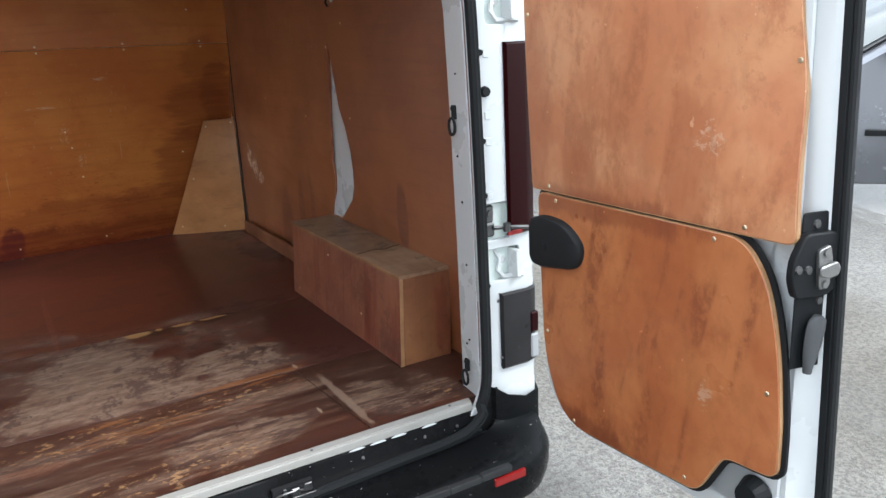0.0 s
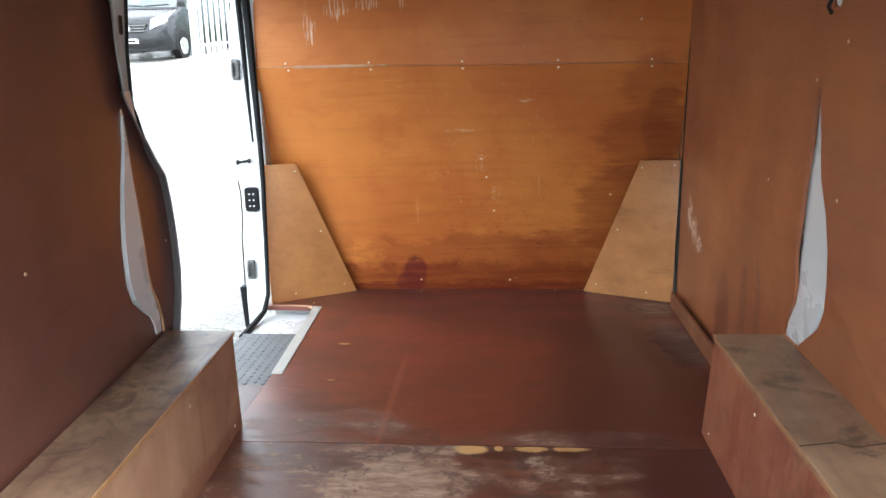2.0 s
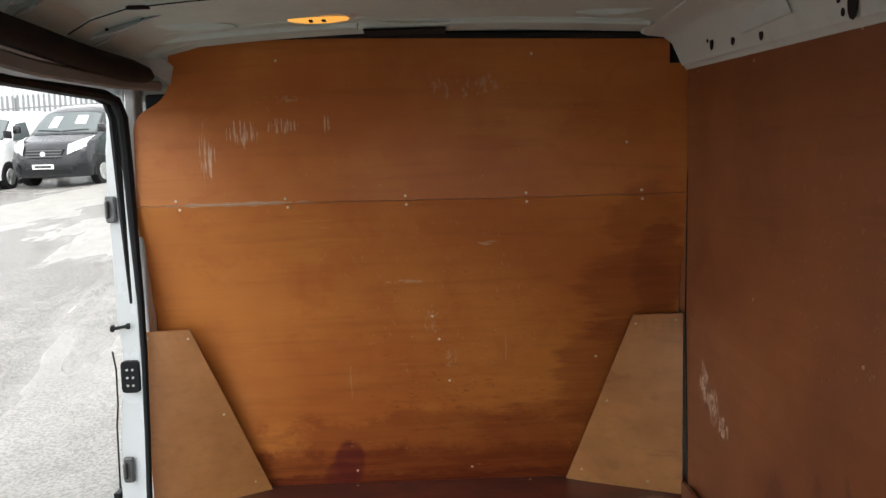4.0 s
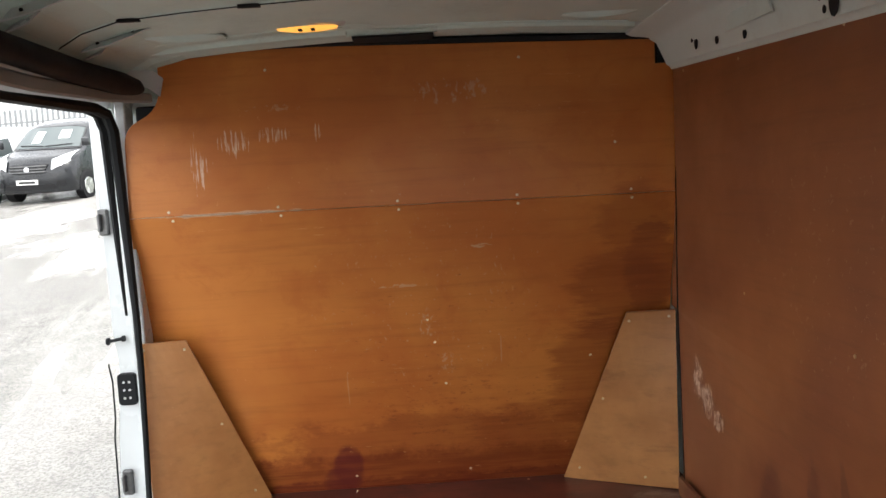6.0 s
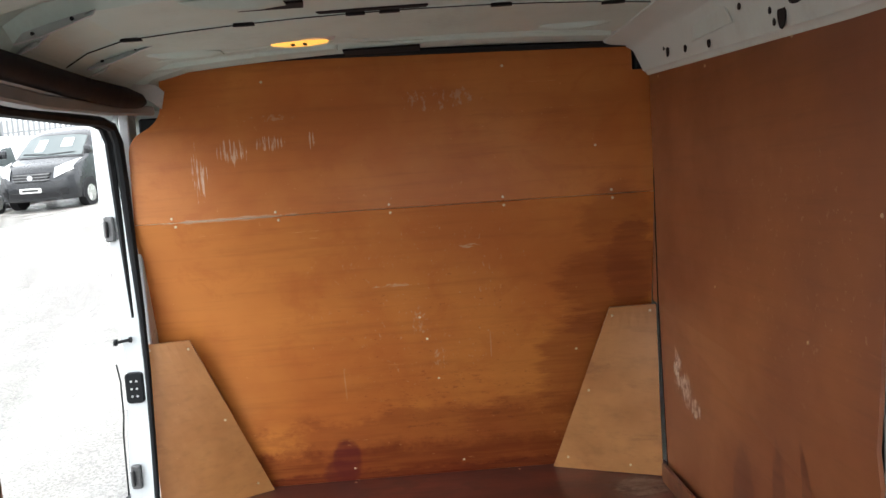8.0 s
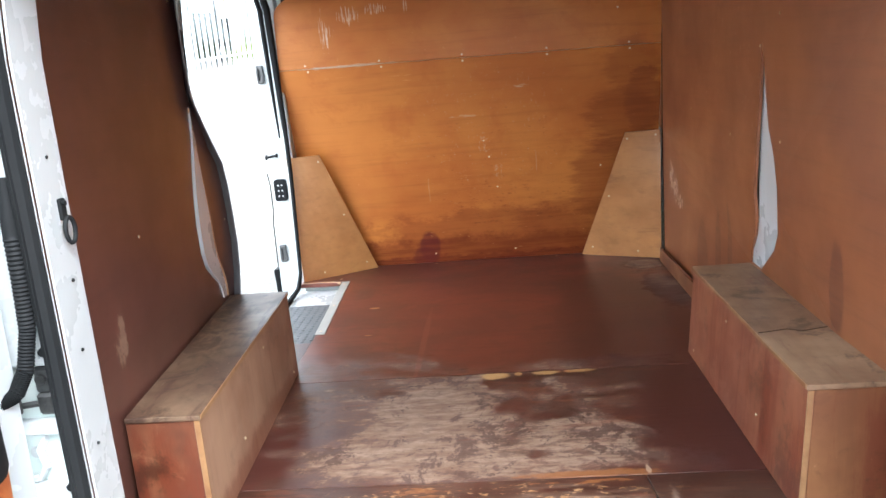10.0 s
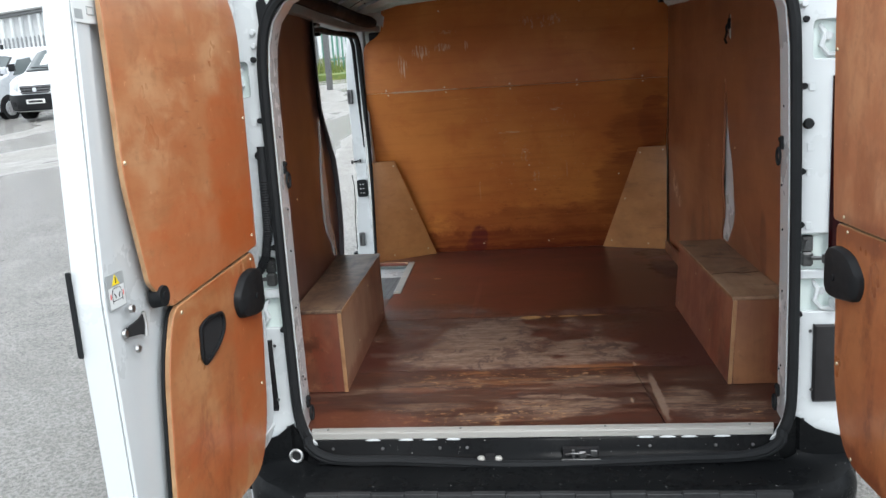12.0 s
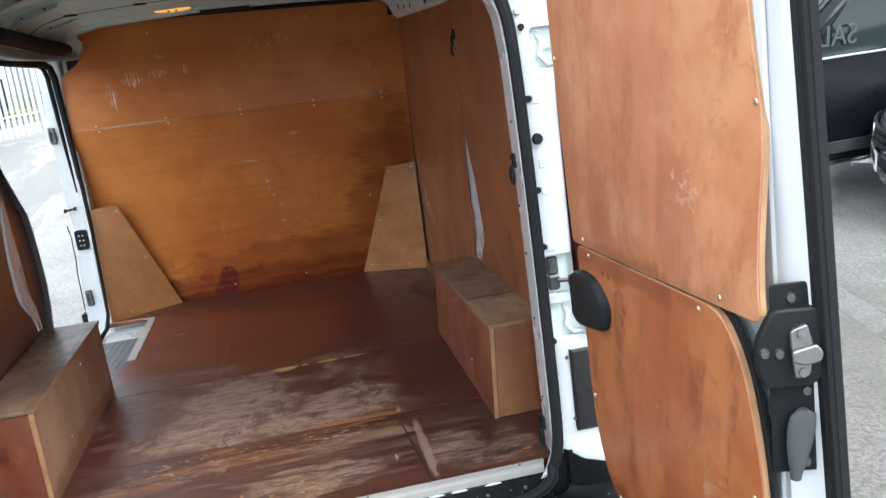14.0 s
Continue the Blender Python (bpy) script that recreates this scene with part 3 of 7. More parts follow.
ply_door_left = plywood("left_door_plywood", (0.48, 0.252, 0.125), (0.41, 0.165, 0.067), (1.5, 0.12, 0.8), 0.33, 4.0, ((0.36, 0.11, 0.038), 0.5, (3, 3, 12), 0.55),
                        [(RUST_RED, 0.62, (-0.72, -0.16, 1.38), (1, 0.22, 0.25), 0.4, (1, 1.5, 3), 4.0), (RUST_RED, 0.58, (-0.72, -0.40, 1.20), (1, 0.36, 0.15), 0.45, (1, 1.5, 3), 4.0),
                         (RUST_RED, 0.55, (-0.72, -0.22, 0.88), (1, 0.10, 0.26), 0.8, (1, 2, 1.5), 5.0), (RUST_RED, 0.5, (-0.72, -0.55, 0.72), (1, 0.20, 0.12), 0.8, (1, 2, 1.5), 5.0),
                         (DRIP, 0.4, (-0.72, -0.66, 1.66), (1, 0.03, 0.05), 0.7, (1, 1, 2), 14.0), (DRIP, 0.4, (-0.72, -0.45, 1.62), (1, 0.10, 0.02), 0.8, (1, 1, 4), 14.0), (STAIN, 0.5, (-0.72, -0.45, 1.5), (1, 0.4, 0.4), 1.7, (1, 1, 7), 14.0)],
                        0.4, 37.0, 0.35, 0.5, 0.0, 0.12, 0.12, (0.40, 0.60), pits=0.3, mottle=((0.36, 0.118, 0.042), 0.65, 7.0, 0.47))
ply_door_left_low = plywood("lower_left_door_plywood", (0.46, 0.225, 0.098), (0.38, 0.134, 0.047), (1.5, 0.12, 0.8), 0.33, 4.0, ((0.28, 0.07, 0.02), 0.5, (3, 3, 12), 0.55),
                            [(RUST_RED, 0.7, (-0.72, -0.22, 0.88), (1, 0.14, 0.26), 0.8, (1, 2, 1.5), 5.0), (RUST_RED, 0.6, (-0.72, -0.55, 0.72), (1, 0.20, 0.12), 0.8, (1, 2, 1.5), 5.0)],
                            0.4, 39.0, 0.35, 0.5, 0.0, 0.12, 0.12, (0.40, 0.60), pits=0.3, drips=((0.20, 0.048, 0.016), 0.6, 0.2, 8.0, 3.0, 0.54), mottle=((0.35, 0.095, 0.028), 0.68, 6.0, 0.47))
van_white = painted("van_white_paint", (0.53, 0.555, 0.56), 0.28, 0.03, (0.42, 0.40, 0.37), 0.4, 0.008)
van_white_in = painted("inner_white_paint", (0.64, 0.72, 0.69), 0.42, 0.4, (0.35, 0.32, 0.28))
roof_paint = painted("roof_primer_white", (0.60, 0.73, 0.68), 0.5, 0.4, (0.33, 0.37, 0.33))
rubber = plastic("black_rubber", (0.013, 0.014, 0.015), 0.55, 0.2, (0.07, 0.07, 0.07))
black_plastic = plastic("black_plastic", (0.011, 0.012, 0.013), 0.40, 0.3, (0.085, 0.085, 0.085))
bumper_plastic = plastic("bumper_plastic", (0.0055, 0.006, 0.0065), 0.28, 0.3, (0.030, 0.030, 0.030), 0.6)
bumper_plastic.node_tree.nodes["Principled BSDF"].inputs["Specular IOR Level"].default_value = 0.06
lip_plastic = plastic("worn_lip_plastic", (0.028, 0.029, 0.030), 0.36, 0.6, (0.09, 0.09, 0.09))
tread_plastic = plastic("tread_plastic", (0.12, 0.126, 0.13), 0.45, 0.4, (0.22, 0.22, 0.22))
jamb_grey = painted("dull_grey_primer", (0.15, 0.15, 0.155), 0.5, 0.4, (0.08, 0.08, 0.08))
cover_black = plastic("track_cover_black", (0.020, 0.021, 0.024), 0.5, 0.2, (0.05, 0.05, 0.055))
cover_black.node_tree.nodes["Principled BSDF"].inputs["Specular IOR Level"].default_value = 0.05
rail_grey = painted("grey_rail_paint", (0.24, 0.255, 0.25), 0.5, 0.3, (0.15, 0.15, 0.14))
joint_brown = flat("dark_board_joint", (0.05, 0.026, 0.014), 0.8)
void_black = flat("dark_cavity", (0.006, 0.006, 0.007), 0.9)
alu = painted("dull_aluminium", (0.34, 0.335, 0.31), 0.42, 0.5, (0.25, 0.24, 0.21))
steel = metal("zinc_steel", (0.55, 0.55, 0.54), 0.35, 0.5)
dark_steel = metal("dark_steel", (0.14, 0.14, 0.14), 0.45, 0.4)
brass = metal("brass_screw", (0.62, 0.53, 0.38), 0.38, 0.4)
red_lens = shader("red_reflector", (0.24, 0.010, 0.009), 0.18)[0]
dark_red = shader("dark_red_lens", (0.014, 0.001, 0.0015), 0.22)[0]
dark_red.node_tree.nodes["Principled BSDF"].inputs["Specular IOR Level"].default_value = 0.12
lamp_black = plastic("lamp_base_plastic", (0.010, 0.009, 0.010), 0.3, 0.1)
clear_lens = shader("clear_lens", (0.30, 0.31, 0.32), 0.08)[0]
amber_glow, _, ag_b = shader("courtesy_lamp_lens", (0.8, 0.45, 0.12), 0.3)
ag_b.inputs["Emission Color"].default_value, ag_b.inputs["Emission Strength"].default_value = (1.0, 0.45, 0.08, 1), 0.22
yellow = plastic("yellow_plastic", (0.75, 0.48, 0.02), 0.4, 0.1)
sticker_white = flat("sticker_white", (0.62, 0.64, 0.63), 0.4)
sticker_grey = flat("sticker_grey", (0.30, 0.32, 0.32), 0.4)
sticker_yellow = flat("sticker_yellow", (0.80, 0.60, 0.02), 0.4)
sticker_red = flat("sticker_red", (0.65, 0.05, 0.04), 0.4)
ink = flat("black_ink", (0.02, 0.02, 0.02), 0.5)

# ---- building helpers ----


def thing(name, label, category, group="", kind="", m=None):
    ob = new(name)
    ob.empty_display_size = 0.1
    if m is not None:
        ob.matrix_basis = m
    return tagged(ob, label, category, group, kind)


def part(name, bm, material, parent, label="", smooth=False):
    me = bpy.data.meshes.new(name)
    bmesh.ops.recalc_face_normals(bm, faces=bm.faces)
    bm.to_mesh(me)
    bm.free()
    for mt in material if isinstance(material, (list, tuple)) else (material,):
        me.materials.append(mt)
    if smooth:
        me.polygons.foreach_set("use_smooth", [True] * len(me.polygons))
        me.set_sharp_from_angle(angle=radians(40))
    ob = new(name, me)
    ob.parent = parent
    return tagged(ob, label) if label else ob


def again(ob, name, m, parent):
    """Another object on the same mesh."""
    o = new(name, ob.data)
    o.parent, o.matrix_basis = parent, m
    return o


def box(x0, x1, y0, y1, z0, z1, bevel=0.0, bm=None, segs=1):
    bm = bm or bmesh.new()
    r = bmesh.ops.create_cube(bm, size=1)
    bmesh.ops.transform(bm, verts=r["verts"], matrix=Matrix.Translation(((x0 + x1) / 2, (y0 + y1) / 2, (z0 + z1) / 2)) @ Matrix.Diagonal((x1 - x0, y1 - y0, z1 - z0, 1)))
    if bevel:
        es = list({e for v in r["verts"] for e in v.link_edges})
        bmesh.ops.bevel(bm, geom=es, offset=bevel, segments=segs, affect="EDGES", profile=0.5)
    return bm


def at_axis(axis, a, u, v):
    return {"x": (a, u, v), "y": (u, a, v), "z": (u, v, a)}[axis]


def plate(outline, axis, a, b, holes=(), bevel=0.0, bm=None, bend=None, cuts={}):
    """A flat sheet with holes: outline and holes lie in the plane across the axis, from a to b along it."""
    bm = bm or bmesh.new()
    old = set(bm.faces)
    edges = []
    for loop in (outline, *holes):
        loop = [p for i, p in enumerate(loop) if math.dist(p, loop[i - 1]) > 1e-5]
        vs = [bm.verts.new(at_axis(axis, a, *p)) for p in loop]
        edges += [bm.edges.new((vs[i], vs[(i + 1) % len(vs)])) for i in range(len(vs))]
    bmesh.ops.triangle_fill(bm, use_beauty=True, use_dissolve=False, edges=edges, normal=at_axis(axis, 1, 0, 0))
    faces = [f for f in bm.faces if f not in old]
    r = bmesh.ops.extrude_face_region(bm, geom=faces)
    vs = [g for g in r["geom"] if isinstance(g, bmesh.types.BMVert)]
    bmesh.ops.translate(bm, verts=vs, vec=at_axis(axis, b - a, 0, 0))
    if bevel:
        i = "xyz".index(axis)
        es = [e for e in bm.edges if len(e.link_faces) == 2 and abs(e.verts[0].co[i] - e.verts[1].co[i]) < 1e-6
              and abs(e.link_faces[0].normal.dot(e.link_faces[1].normal)) < 0.5]
        bm.normal_update()
        es = [e for e in bm.edges if len(e.link_faces) == 2 and abs(e.verts[0].co[i] - e.verts[1].co[i]) < 1e-6 and e.calc_face_angle(0) > 1.0]
        bmesh.ops.bevel(bm, geom=es, offset=bevel, segments=1, affect="EDGES", profile=0.5)
    if bend:
        for way, places in cuts.items():
            for k in places:
                no = Vector([float(c == way) for c in "xyz"])
                bmesh.ops.bisect_plane(bm, geom=list(bm.verts) + list(bm.edges) + list(bm.faces), plane_co=no * k, plane_no=no)
        for v in bm.verts:
            v.co = bend(v.co)
    return bm


def rounded(pts, radius, n=5):
    """Rounds the corners of a closed outline. radius: one number, or one for each corner."""
    out = []
    for i, p in enumerate(pts):
        r = radius[i] if isinstance(radius, (list, tuple)) else radius
        p, q, s = Vector(p), Vector(pts[i - 1]), Vector(pts[(i + 1) % len(pts)])
        u, v = (q - p), (s - p)
        d = min(r, u.length * 0.49, v.length * 0.49)
        if d < 1e-4:
            out.append(tuple(p))
            continue
        a, b = p + u.normalized() * d, p + v.normalized() * d
        for k in range(n + 1):
            t = k / n
            out.append(tuple(a * (1 - t) ** 2 + p * 2 * t * (1 - t) + b * t * t))
    return out


def tube(path, radius, sides=8, closed=False, bm=None, squash=1.0):
    bm = bm or bmesh.new()
    pts = [Vector(p) for p in path]
    n, rings, side = len(pts), [], None
    for i, p in enumerate(pts):
        a = pts[i - 1] if (i or closed) else p
        b = pts[(i + 1) % n] if (i < n - 1 or closed) else p
        t = (b - a).normalized()
        if side is None:
            side = t.orthogonal().normalized()
        side = (side - t * side.dot(t)).normalized()
        up = t.cross(side)
        r = radius[i] if isinstance(radius, (list, tuple)) else radius
        rings.append([bm.verts.new(p + side * math.cos(k * math.tau / sides) * r + up * math.sin(k * math.tau / sides) * r * squash) for k in range(sides)])
    for i in range(n if closed else n - 1):
        a, b = rings[i], rings[(i + 1) % n]
        for k in range(sides):
            bm.faces.new((a[k], a[(k + 1) % sides], b[(k + 1) % sides], b[k]))
    if not closed:
        bm.faces.new(rings[0][::-1])
        bm.faces.new(rings[-1])
    return bm


def disc(centre, axis, radius, depth, sides=20, bm=None, cone=1.0):
    """A short cylinder along an axis from centre; cone: the far end's radius as a share."""
    bm = bm or bmesh.new()
    r = bmesh.ops.create_cone(bm, cap_ends=True, segments=sides, radius1=radius, radius2=radius * cone, depth=depth)
    turn = Vector((0, 0, 1)).rotation_difference(Vector(axis)).to_matrix().to_4x4()
    bmesh.ops.transform(bm, verts=r["verts"], matrix=Matrix.Translation(Vector(centre) + Vector(axis).normalized() * depth / 2) @ turn)
    return bm


def ring(centre, axis, radius, thick, n=24, sides=8, bm=None, stretch=(1, 1)):
    turn = Vector((0, 0, 1)).rotation_difference(Vector(axis)).to_matrix()
    pts = [Vector(centre) + turn @ Vector((math.cos(k * math.tau / n) * radius * stretch[0], math.sin(k * math.tau / n) * radius * stretch[1], 0)) for k in range(n)]
    return tube(pts, thick, sides, True, bm)


def loft(rows, bm=None, closed=False):
    """A skin over rows of points of equal length."""
    bm = bm or bmesh.new()
    vs = [[bm.verts.new(p) for p in row] for row in rows]
    for i in range(len(vs) - 1):
        m = len(vs[i])
        for k in range(m if closed else m - 1):
            bm.faces.new((vs[i][k], vs[i][(k + 1) % m], vs[i + 1][(k + 1) % m], vs[i + 1][k]))
    return bm


def thicken(bm, t):
    bmesh.ops.recalc_face_normals(bm, faces=bm.faces)
    bmesh.ops.solidify(bm, geom=list(bm.faces), thickness=t)
    return bm


def screw_mesh():
    bm = disc((0, 0, 0), (0, 0, 1), 0.0050, 0.0020, 10, None, 0.75)
    disc((0, 0, 0.0020), (0, 0, 1), 0.0018, 0.0003, 6, bm)
    me = bpy.data.meshes.new("screw")
    bm.to_mesh(me)
    bm.free()
    me.materials.append(brass)
    return me


SCREW = screw_mesh()


def screws(parent, places, axis):
    turn = Vector((0, 0, 1)).rotation_difference(Vector(axis)).to_matrix().to_4x4()
    for p in places:
        o = new("screw", SCREW)
        o.parent, o.matrix_basis = parent, Matrix.Translation(p) @ turn


def studs(name, parent, mt, places, axis, radius, depth, sides=10, cone=0.8, stretch=(1, 1, 1)):
    """Alike small round parts, one object each, on one mesh."""
    bm = disc((0, 0, 0), axis, radius, depth, sides, None, cone)
    for v in bm.verts:
        v.co = Vector((v.co.x * stretch[0], v.co.y * stretch[1], v.co.z * stretch[2]))
    first = part(name, bm, mt, parent)
    first.matrix_basis = Matrix.Translation(places[0])
    for p in places[1:]:
        again(first, name, Matrix.Translation(p), parent)
    return first


# ---- ground ----
def ground_z(x, y):
    """The yard rises gently ahead of the van."""
    flat_right = 1.0 - 0.30 * min(1.0, max(0.0, (x - 1.3) / 2.5))
    cross = 0.028 * min(0.0, max(-24.0, x + 4.5)) * min(1.0, max(0.0, (y - 2.0) / 8.0))
    return (0.0500 * (y + 0.5 + math.sqrt((y + 0.5) ** 2 + 0.4)) if y < 40 else 0.100 * 40.6) * flat_right + cross


yard_mat, yn, yb = shader("wet_concrete", (0.33, 0.32, 0.30), 0.5)
y_big = noise_tex(yn, coords(yn, (1, 0.45, 1)), 0.28, 5.0, 0.6, 0.8)
y_mid = noise_tex(yn, coords(yn), 3.0, 6.0, 0.65)
y_fine = noise_tex(yn, coords(yn), 120.0, 3.0, 0.7)
y_grit = noise_tex(yn, coords(yn, (1, 1, 1), (3, 3, 3)), 55.0, 4.0, 0.75)
wet = remap(yn, y_big, 0.40, 0.55)
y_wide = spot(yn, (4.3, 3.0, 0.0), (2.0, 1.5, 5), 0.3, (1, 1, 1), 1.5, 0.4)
# zone under van and bumper: its shade is painted in, with some wet
y_van_shade = spot(yn, (-0.05, 0.15, 0.0), (1.0, 0.95, 5), 0.25, (1, 1, 1), 2.5, 0.4)
wet = calc(yn, "MAXIMUM", wet, calc(yn, "MULTIPLY", y_van_shade, 0.15))
y_col = blend(yn, remap(yn, y_mid, 0.3, 0.7), (0.46, 0.443, 0.41), (0.36, 0.342, 0.312))
y_col = blend(yn, remap(yn, y_grit, 0.42, 0.60, 0.0, 0.62), y_col, (0.13, 0.127, 0.12))
y_col = blend(yn, remap(yn, y_fine, 0.52, 0.72, 0.0, 0.6), y_col, (0.52, 0.50, 0.455))
y_col = blend(yn, calc(yn, "MULTIPLY", wet, 0.15), y_col, (0.10, 0.098, 0.092))
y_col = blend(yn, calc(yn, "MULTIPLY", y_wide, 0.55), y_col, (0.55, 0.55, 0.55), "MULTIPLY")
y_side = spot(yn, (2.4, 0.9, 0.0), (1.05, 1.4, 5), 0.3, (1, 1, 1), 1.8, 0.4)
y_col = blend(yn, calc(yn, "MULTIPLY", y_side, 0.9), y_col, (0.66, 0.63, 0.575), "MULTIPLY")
# the van's shade, multiplied into the ground colour
y_col = blend(yn, calc(yn, "MULTIPLY", y_van_shade, 0.95), y_col, (0.07, 0.061, 0.048), "MULTIPLY")
# pale specks there: grit, with its wet glints painted as colour
y_spark = calc(yn, "MULTIPLY", remap(yn, noise_tex(yn, coords(yn, (1, 1, 1), (7, 2, 1)), 75.0, 3.0, 0.65), 0.55, 0.60), y_van_shade)
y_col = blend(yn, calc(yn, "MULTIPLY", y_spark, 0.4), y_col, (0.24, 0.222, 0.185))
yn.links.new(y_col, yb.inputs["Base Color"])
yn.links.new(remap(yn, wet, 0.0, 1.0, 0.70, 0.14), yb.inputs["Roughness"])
relief(yn, yb, calc(yn, "ADD", y_fine, calc(yn, "MULTIPLY", y_grit, 2.0)), 1.0, 0.02)

gx = sorted({-300, -160, -90, -55, -38, *range(-30, 31, 2), 1.3, 3, 5, 38, 55, 90, 160, 300})
gy = sorted({-300, -150, -70, -35, -18, *(k * 0.5 for k in range(-16, 17)), *range(9, 41, 1), 41, 60, 110, 300})
bm = loft([[(x, y, ground_z(x, y)) for x in gx] for y in gy])
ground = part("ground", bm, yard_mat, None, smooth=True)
tagged(ground, "wet grey concrete yard with puddles, dark patches and painted shade under the van", "ground", kind="structure")

# ---- the van's load bay: floor ----
FZ = 0.57
floor = thing("floor", "worn reddish-brown plywood floor of the load bay, scuffed pale", "floor", kind="structure")
sheet_a = [(-0.70, 1.172), (0.83, 1.172), (0.83, 2.60), (0.44, 2.645), (-0.62, 2.645), (-0.93, 2.47), (-0.955, 2.38), (-0.732, 2.375), (-0.70, 1.64)]
part("plywood_sheet", plate(sheet_a, "z", FZ - 0.018, FZ, bevel=0.0005), ply_floor, floor, "dark red-brown plywood sheet")
part("plywood_sheet", plate([(-0.83, 0.521), (0.83, 0.521), (0.83, 1.1705), (-0.70, 1.1705), (-0.70, 1.55), (-0.83, 1.55)], "z", FZ - 0.018, FZ - 0.0002, bevel=0.0005), ply_floor_mid, floor, "plywood sheet with a large pale worn patch")
part("plywood_sheet", plate([(-0.70, 0.038), (0.370, 0.038), (0.337, 0.519), (-0.83, 0.519), (-0.83, 0.15), (-0.70, 0.15)], "z", FZ - 0.018, FZ - 0.0006, bevel=0.0005), ply_floor_rear, floor, "scratched plywood sheet with streaked bare wood")
part("plywood_sheet", plate([(0.373, 0.038), (0.70, 0.038), (0.70, 0.15), (0.83, 0.15), (0.83, 0.519), (0.340, 0.519)], "z", FZ - 0.018, FZ - 0.0003, bevel=0.0005), ply_floor_rear, floor, "scuffed plywood sheet")
part("sub_floor", box(-0.69, 0.80, 0.04, 2.66, FZ - 0.07, FZ - 0.025), dark_steel, floor)
screws(floor, [(0.72, 0.09, FZ - 0.001), (-0.3, 2.62, FZ), (0.3, 2.62, FZ), (-0.75, 2.43, FZ)], (0, 0, 1))

# step well at the side door
step = thing("side_step", "grey moulded chequered step inside the sliding door", "step", kind="structure")
part("tread", plate([(-0.70, 1.55), (-0.70, 2.10), (-0.955, 2.10), (-0.965, 1.40), (-0.90, 1.40), (-0.84, 1.55)], "z", FZ - 0.05, FZ - 0.022, bevel=0.004), tread_plastic, step, "grey studded plastic tread")
bm = bmesh.new()
for i in range(8):
    for k in range(17):
        px, py = -0.725 - i * 0.031, 2.075 - k * 0.031 - (i % 2) * 0.0155
        disc((px, py, FZ - 0.0225), (0, 0, 1), 0.0095, 0.0028, 8, bm, 0.55)
part("stud_pattern", bm, tread_plastic, step)["kind"] = "stuff"
part("painted_base", plate([(-0.70, 2.10), (-0.70, 2.40), (-0.94, 2.40), (-0.955, 2.10)], "z", FZ - 0.06, FZ - 0.040), van_white, step, "white painted bare floor panel")
part("edge_strip", plate([(-0.705, 1.64), (-0.667, 1.64), (-0.700, 2.375), (-0.738, 2.375)], "z", FZ - 0.001, FZ + 0.003, (), 0.001), alu, step, "aluminium edging strip")
screws(step, [(-0.687 - (y - 1.67) * 0.046, y, FZ + 0.003) for y in (1.67, 2.0, 2.33)], (0, 0, 1))
tagged(part("cut_edge", tube([(-0.745, 2.378, FZ - 0.004), (-0.80, 2.392, FZ - 0.004), (-0.93, 2.392, FZ - 0.004)], 0.007, 6), ply_edge, step))

# ---- bulkhead ----
JOINT_Z, BULK_LEAN = 1.562, 0.238


def bulk_y(z):
    """The bulkhead stands upright above its joint and leans forward below it."""
    return 2.408 if z > JOINT_Z else 2.408 + (JOINT_Z - z) * BULK_LEAN


def joint_z(x):
    """The joint between the two boards falls a little to the right."""
    return JOINT_Z - 0.008 * x


bulkhead = thing("wall_front", "orange varnished plywood bulkhead in two boards, scratched and stained", "bulkhead", kind="structure")
T = 0.012
upper = rounded([(-0.922, joint_z(-0.922) + 0.0006), (0.80, joint_z(0.80) + 0.0006), (0.805, 1.955), (0.735, 1.955), (0.735, 2.03), (-0.30, 2.064), (-0.795, 2.066), (-0.80, 1.90), (-0.915, 1.845)],
                [0, 0, 0, 0, 0.01, 0.3, 0.01, 0.07, 0.05], 6)
part("upper_board", plate(upper, "y", 2.408, 2.408 + T, bevel=0.0006), ply_bulkhead, bulkhead, "orange plywood board with white scrape marks")
lower = [(-0.925, joint_z(-0.925) - 0.0006), (-0.935, 1.17), (-0.93, FZ), (0.785, FZ), (0.785, 1.17), (0.79, joint_z(0.79) - 0.0006)]
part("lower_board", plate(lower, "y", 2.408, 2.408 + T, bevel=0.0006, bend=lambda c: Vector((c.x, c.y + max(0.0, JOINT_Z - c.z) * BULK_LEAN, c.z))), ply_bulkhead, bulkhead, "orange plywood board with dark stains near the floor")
screws(bulkhead, [(x, 2.4085, joint_z(x) + 0.0135) for x in (-0.80, -0.462, -0.09, 0.285, 0.645)] + [(0.311, 2.4085, 1.997), (-0.47, 2.4085, 2.0), (0.60, 2.4085, 1.72)], (0, -1, 0))
screws(bulkhead, [(x, bulk_y(joint_z(x) - 0.0135) + 0.0005, joint_z(x) - 0.0135) for x in (-0.79, -0.455, -0.088, 0.287, 0.648)] + [(x, bulk_y(z) + 0.0005, z) for x, z in ((-0.02, 1.18), (0.03, 0.95), (0.0, 1.1), (0.52, 1.02), (-0.3, 0.62), (0.1, 0.62))], (0, -1, 0))
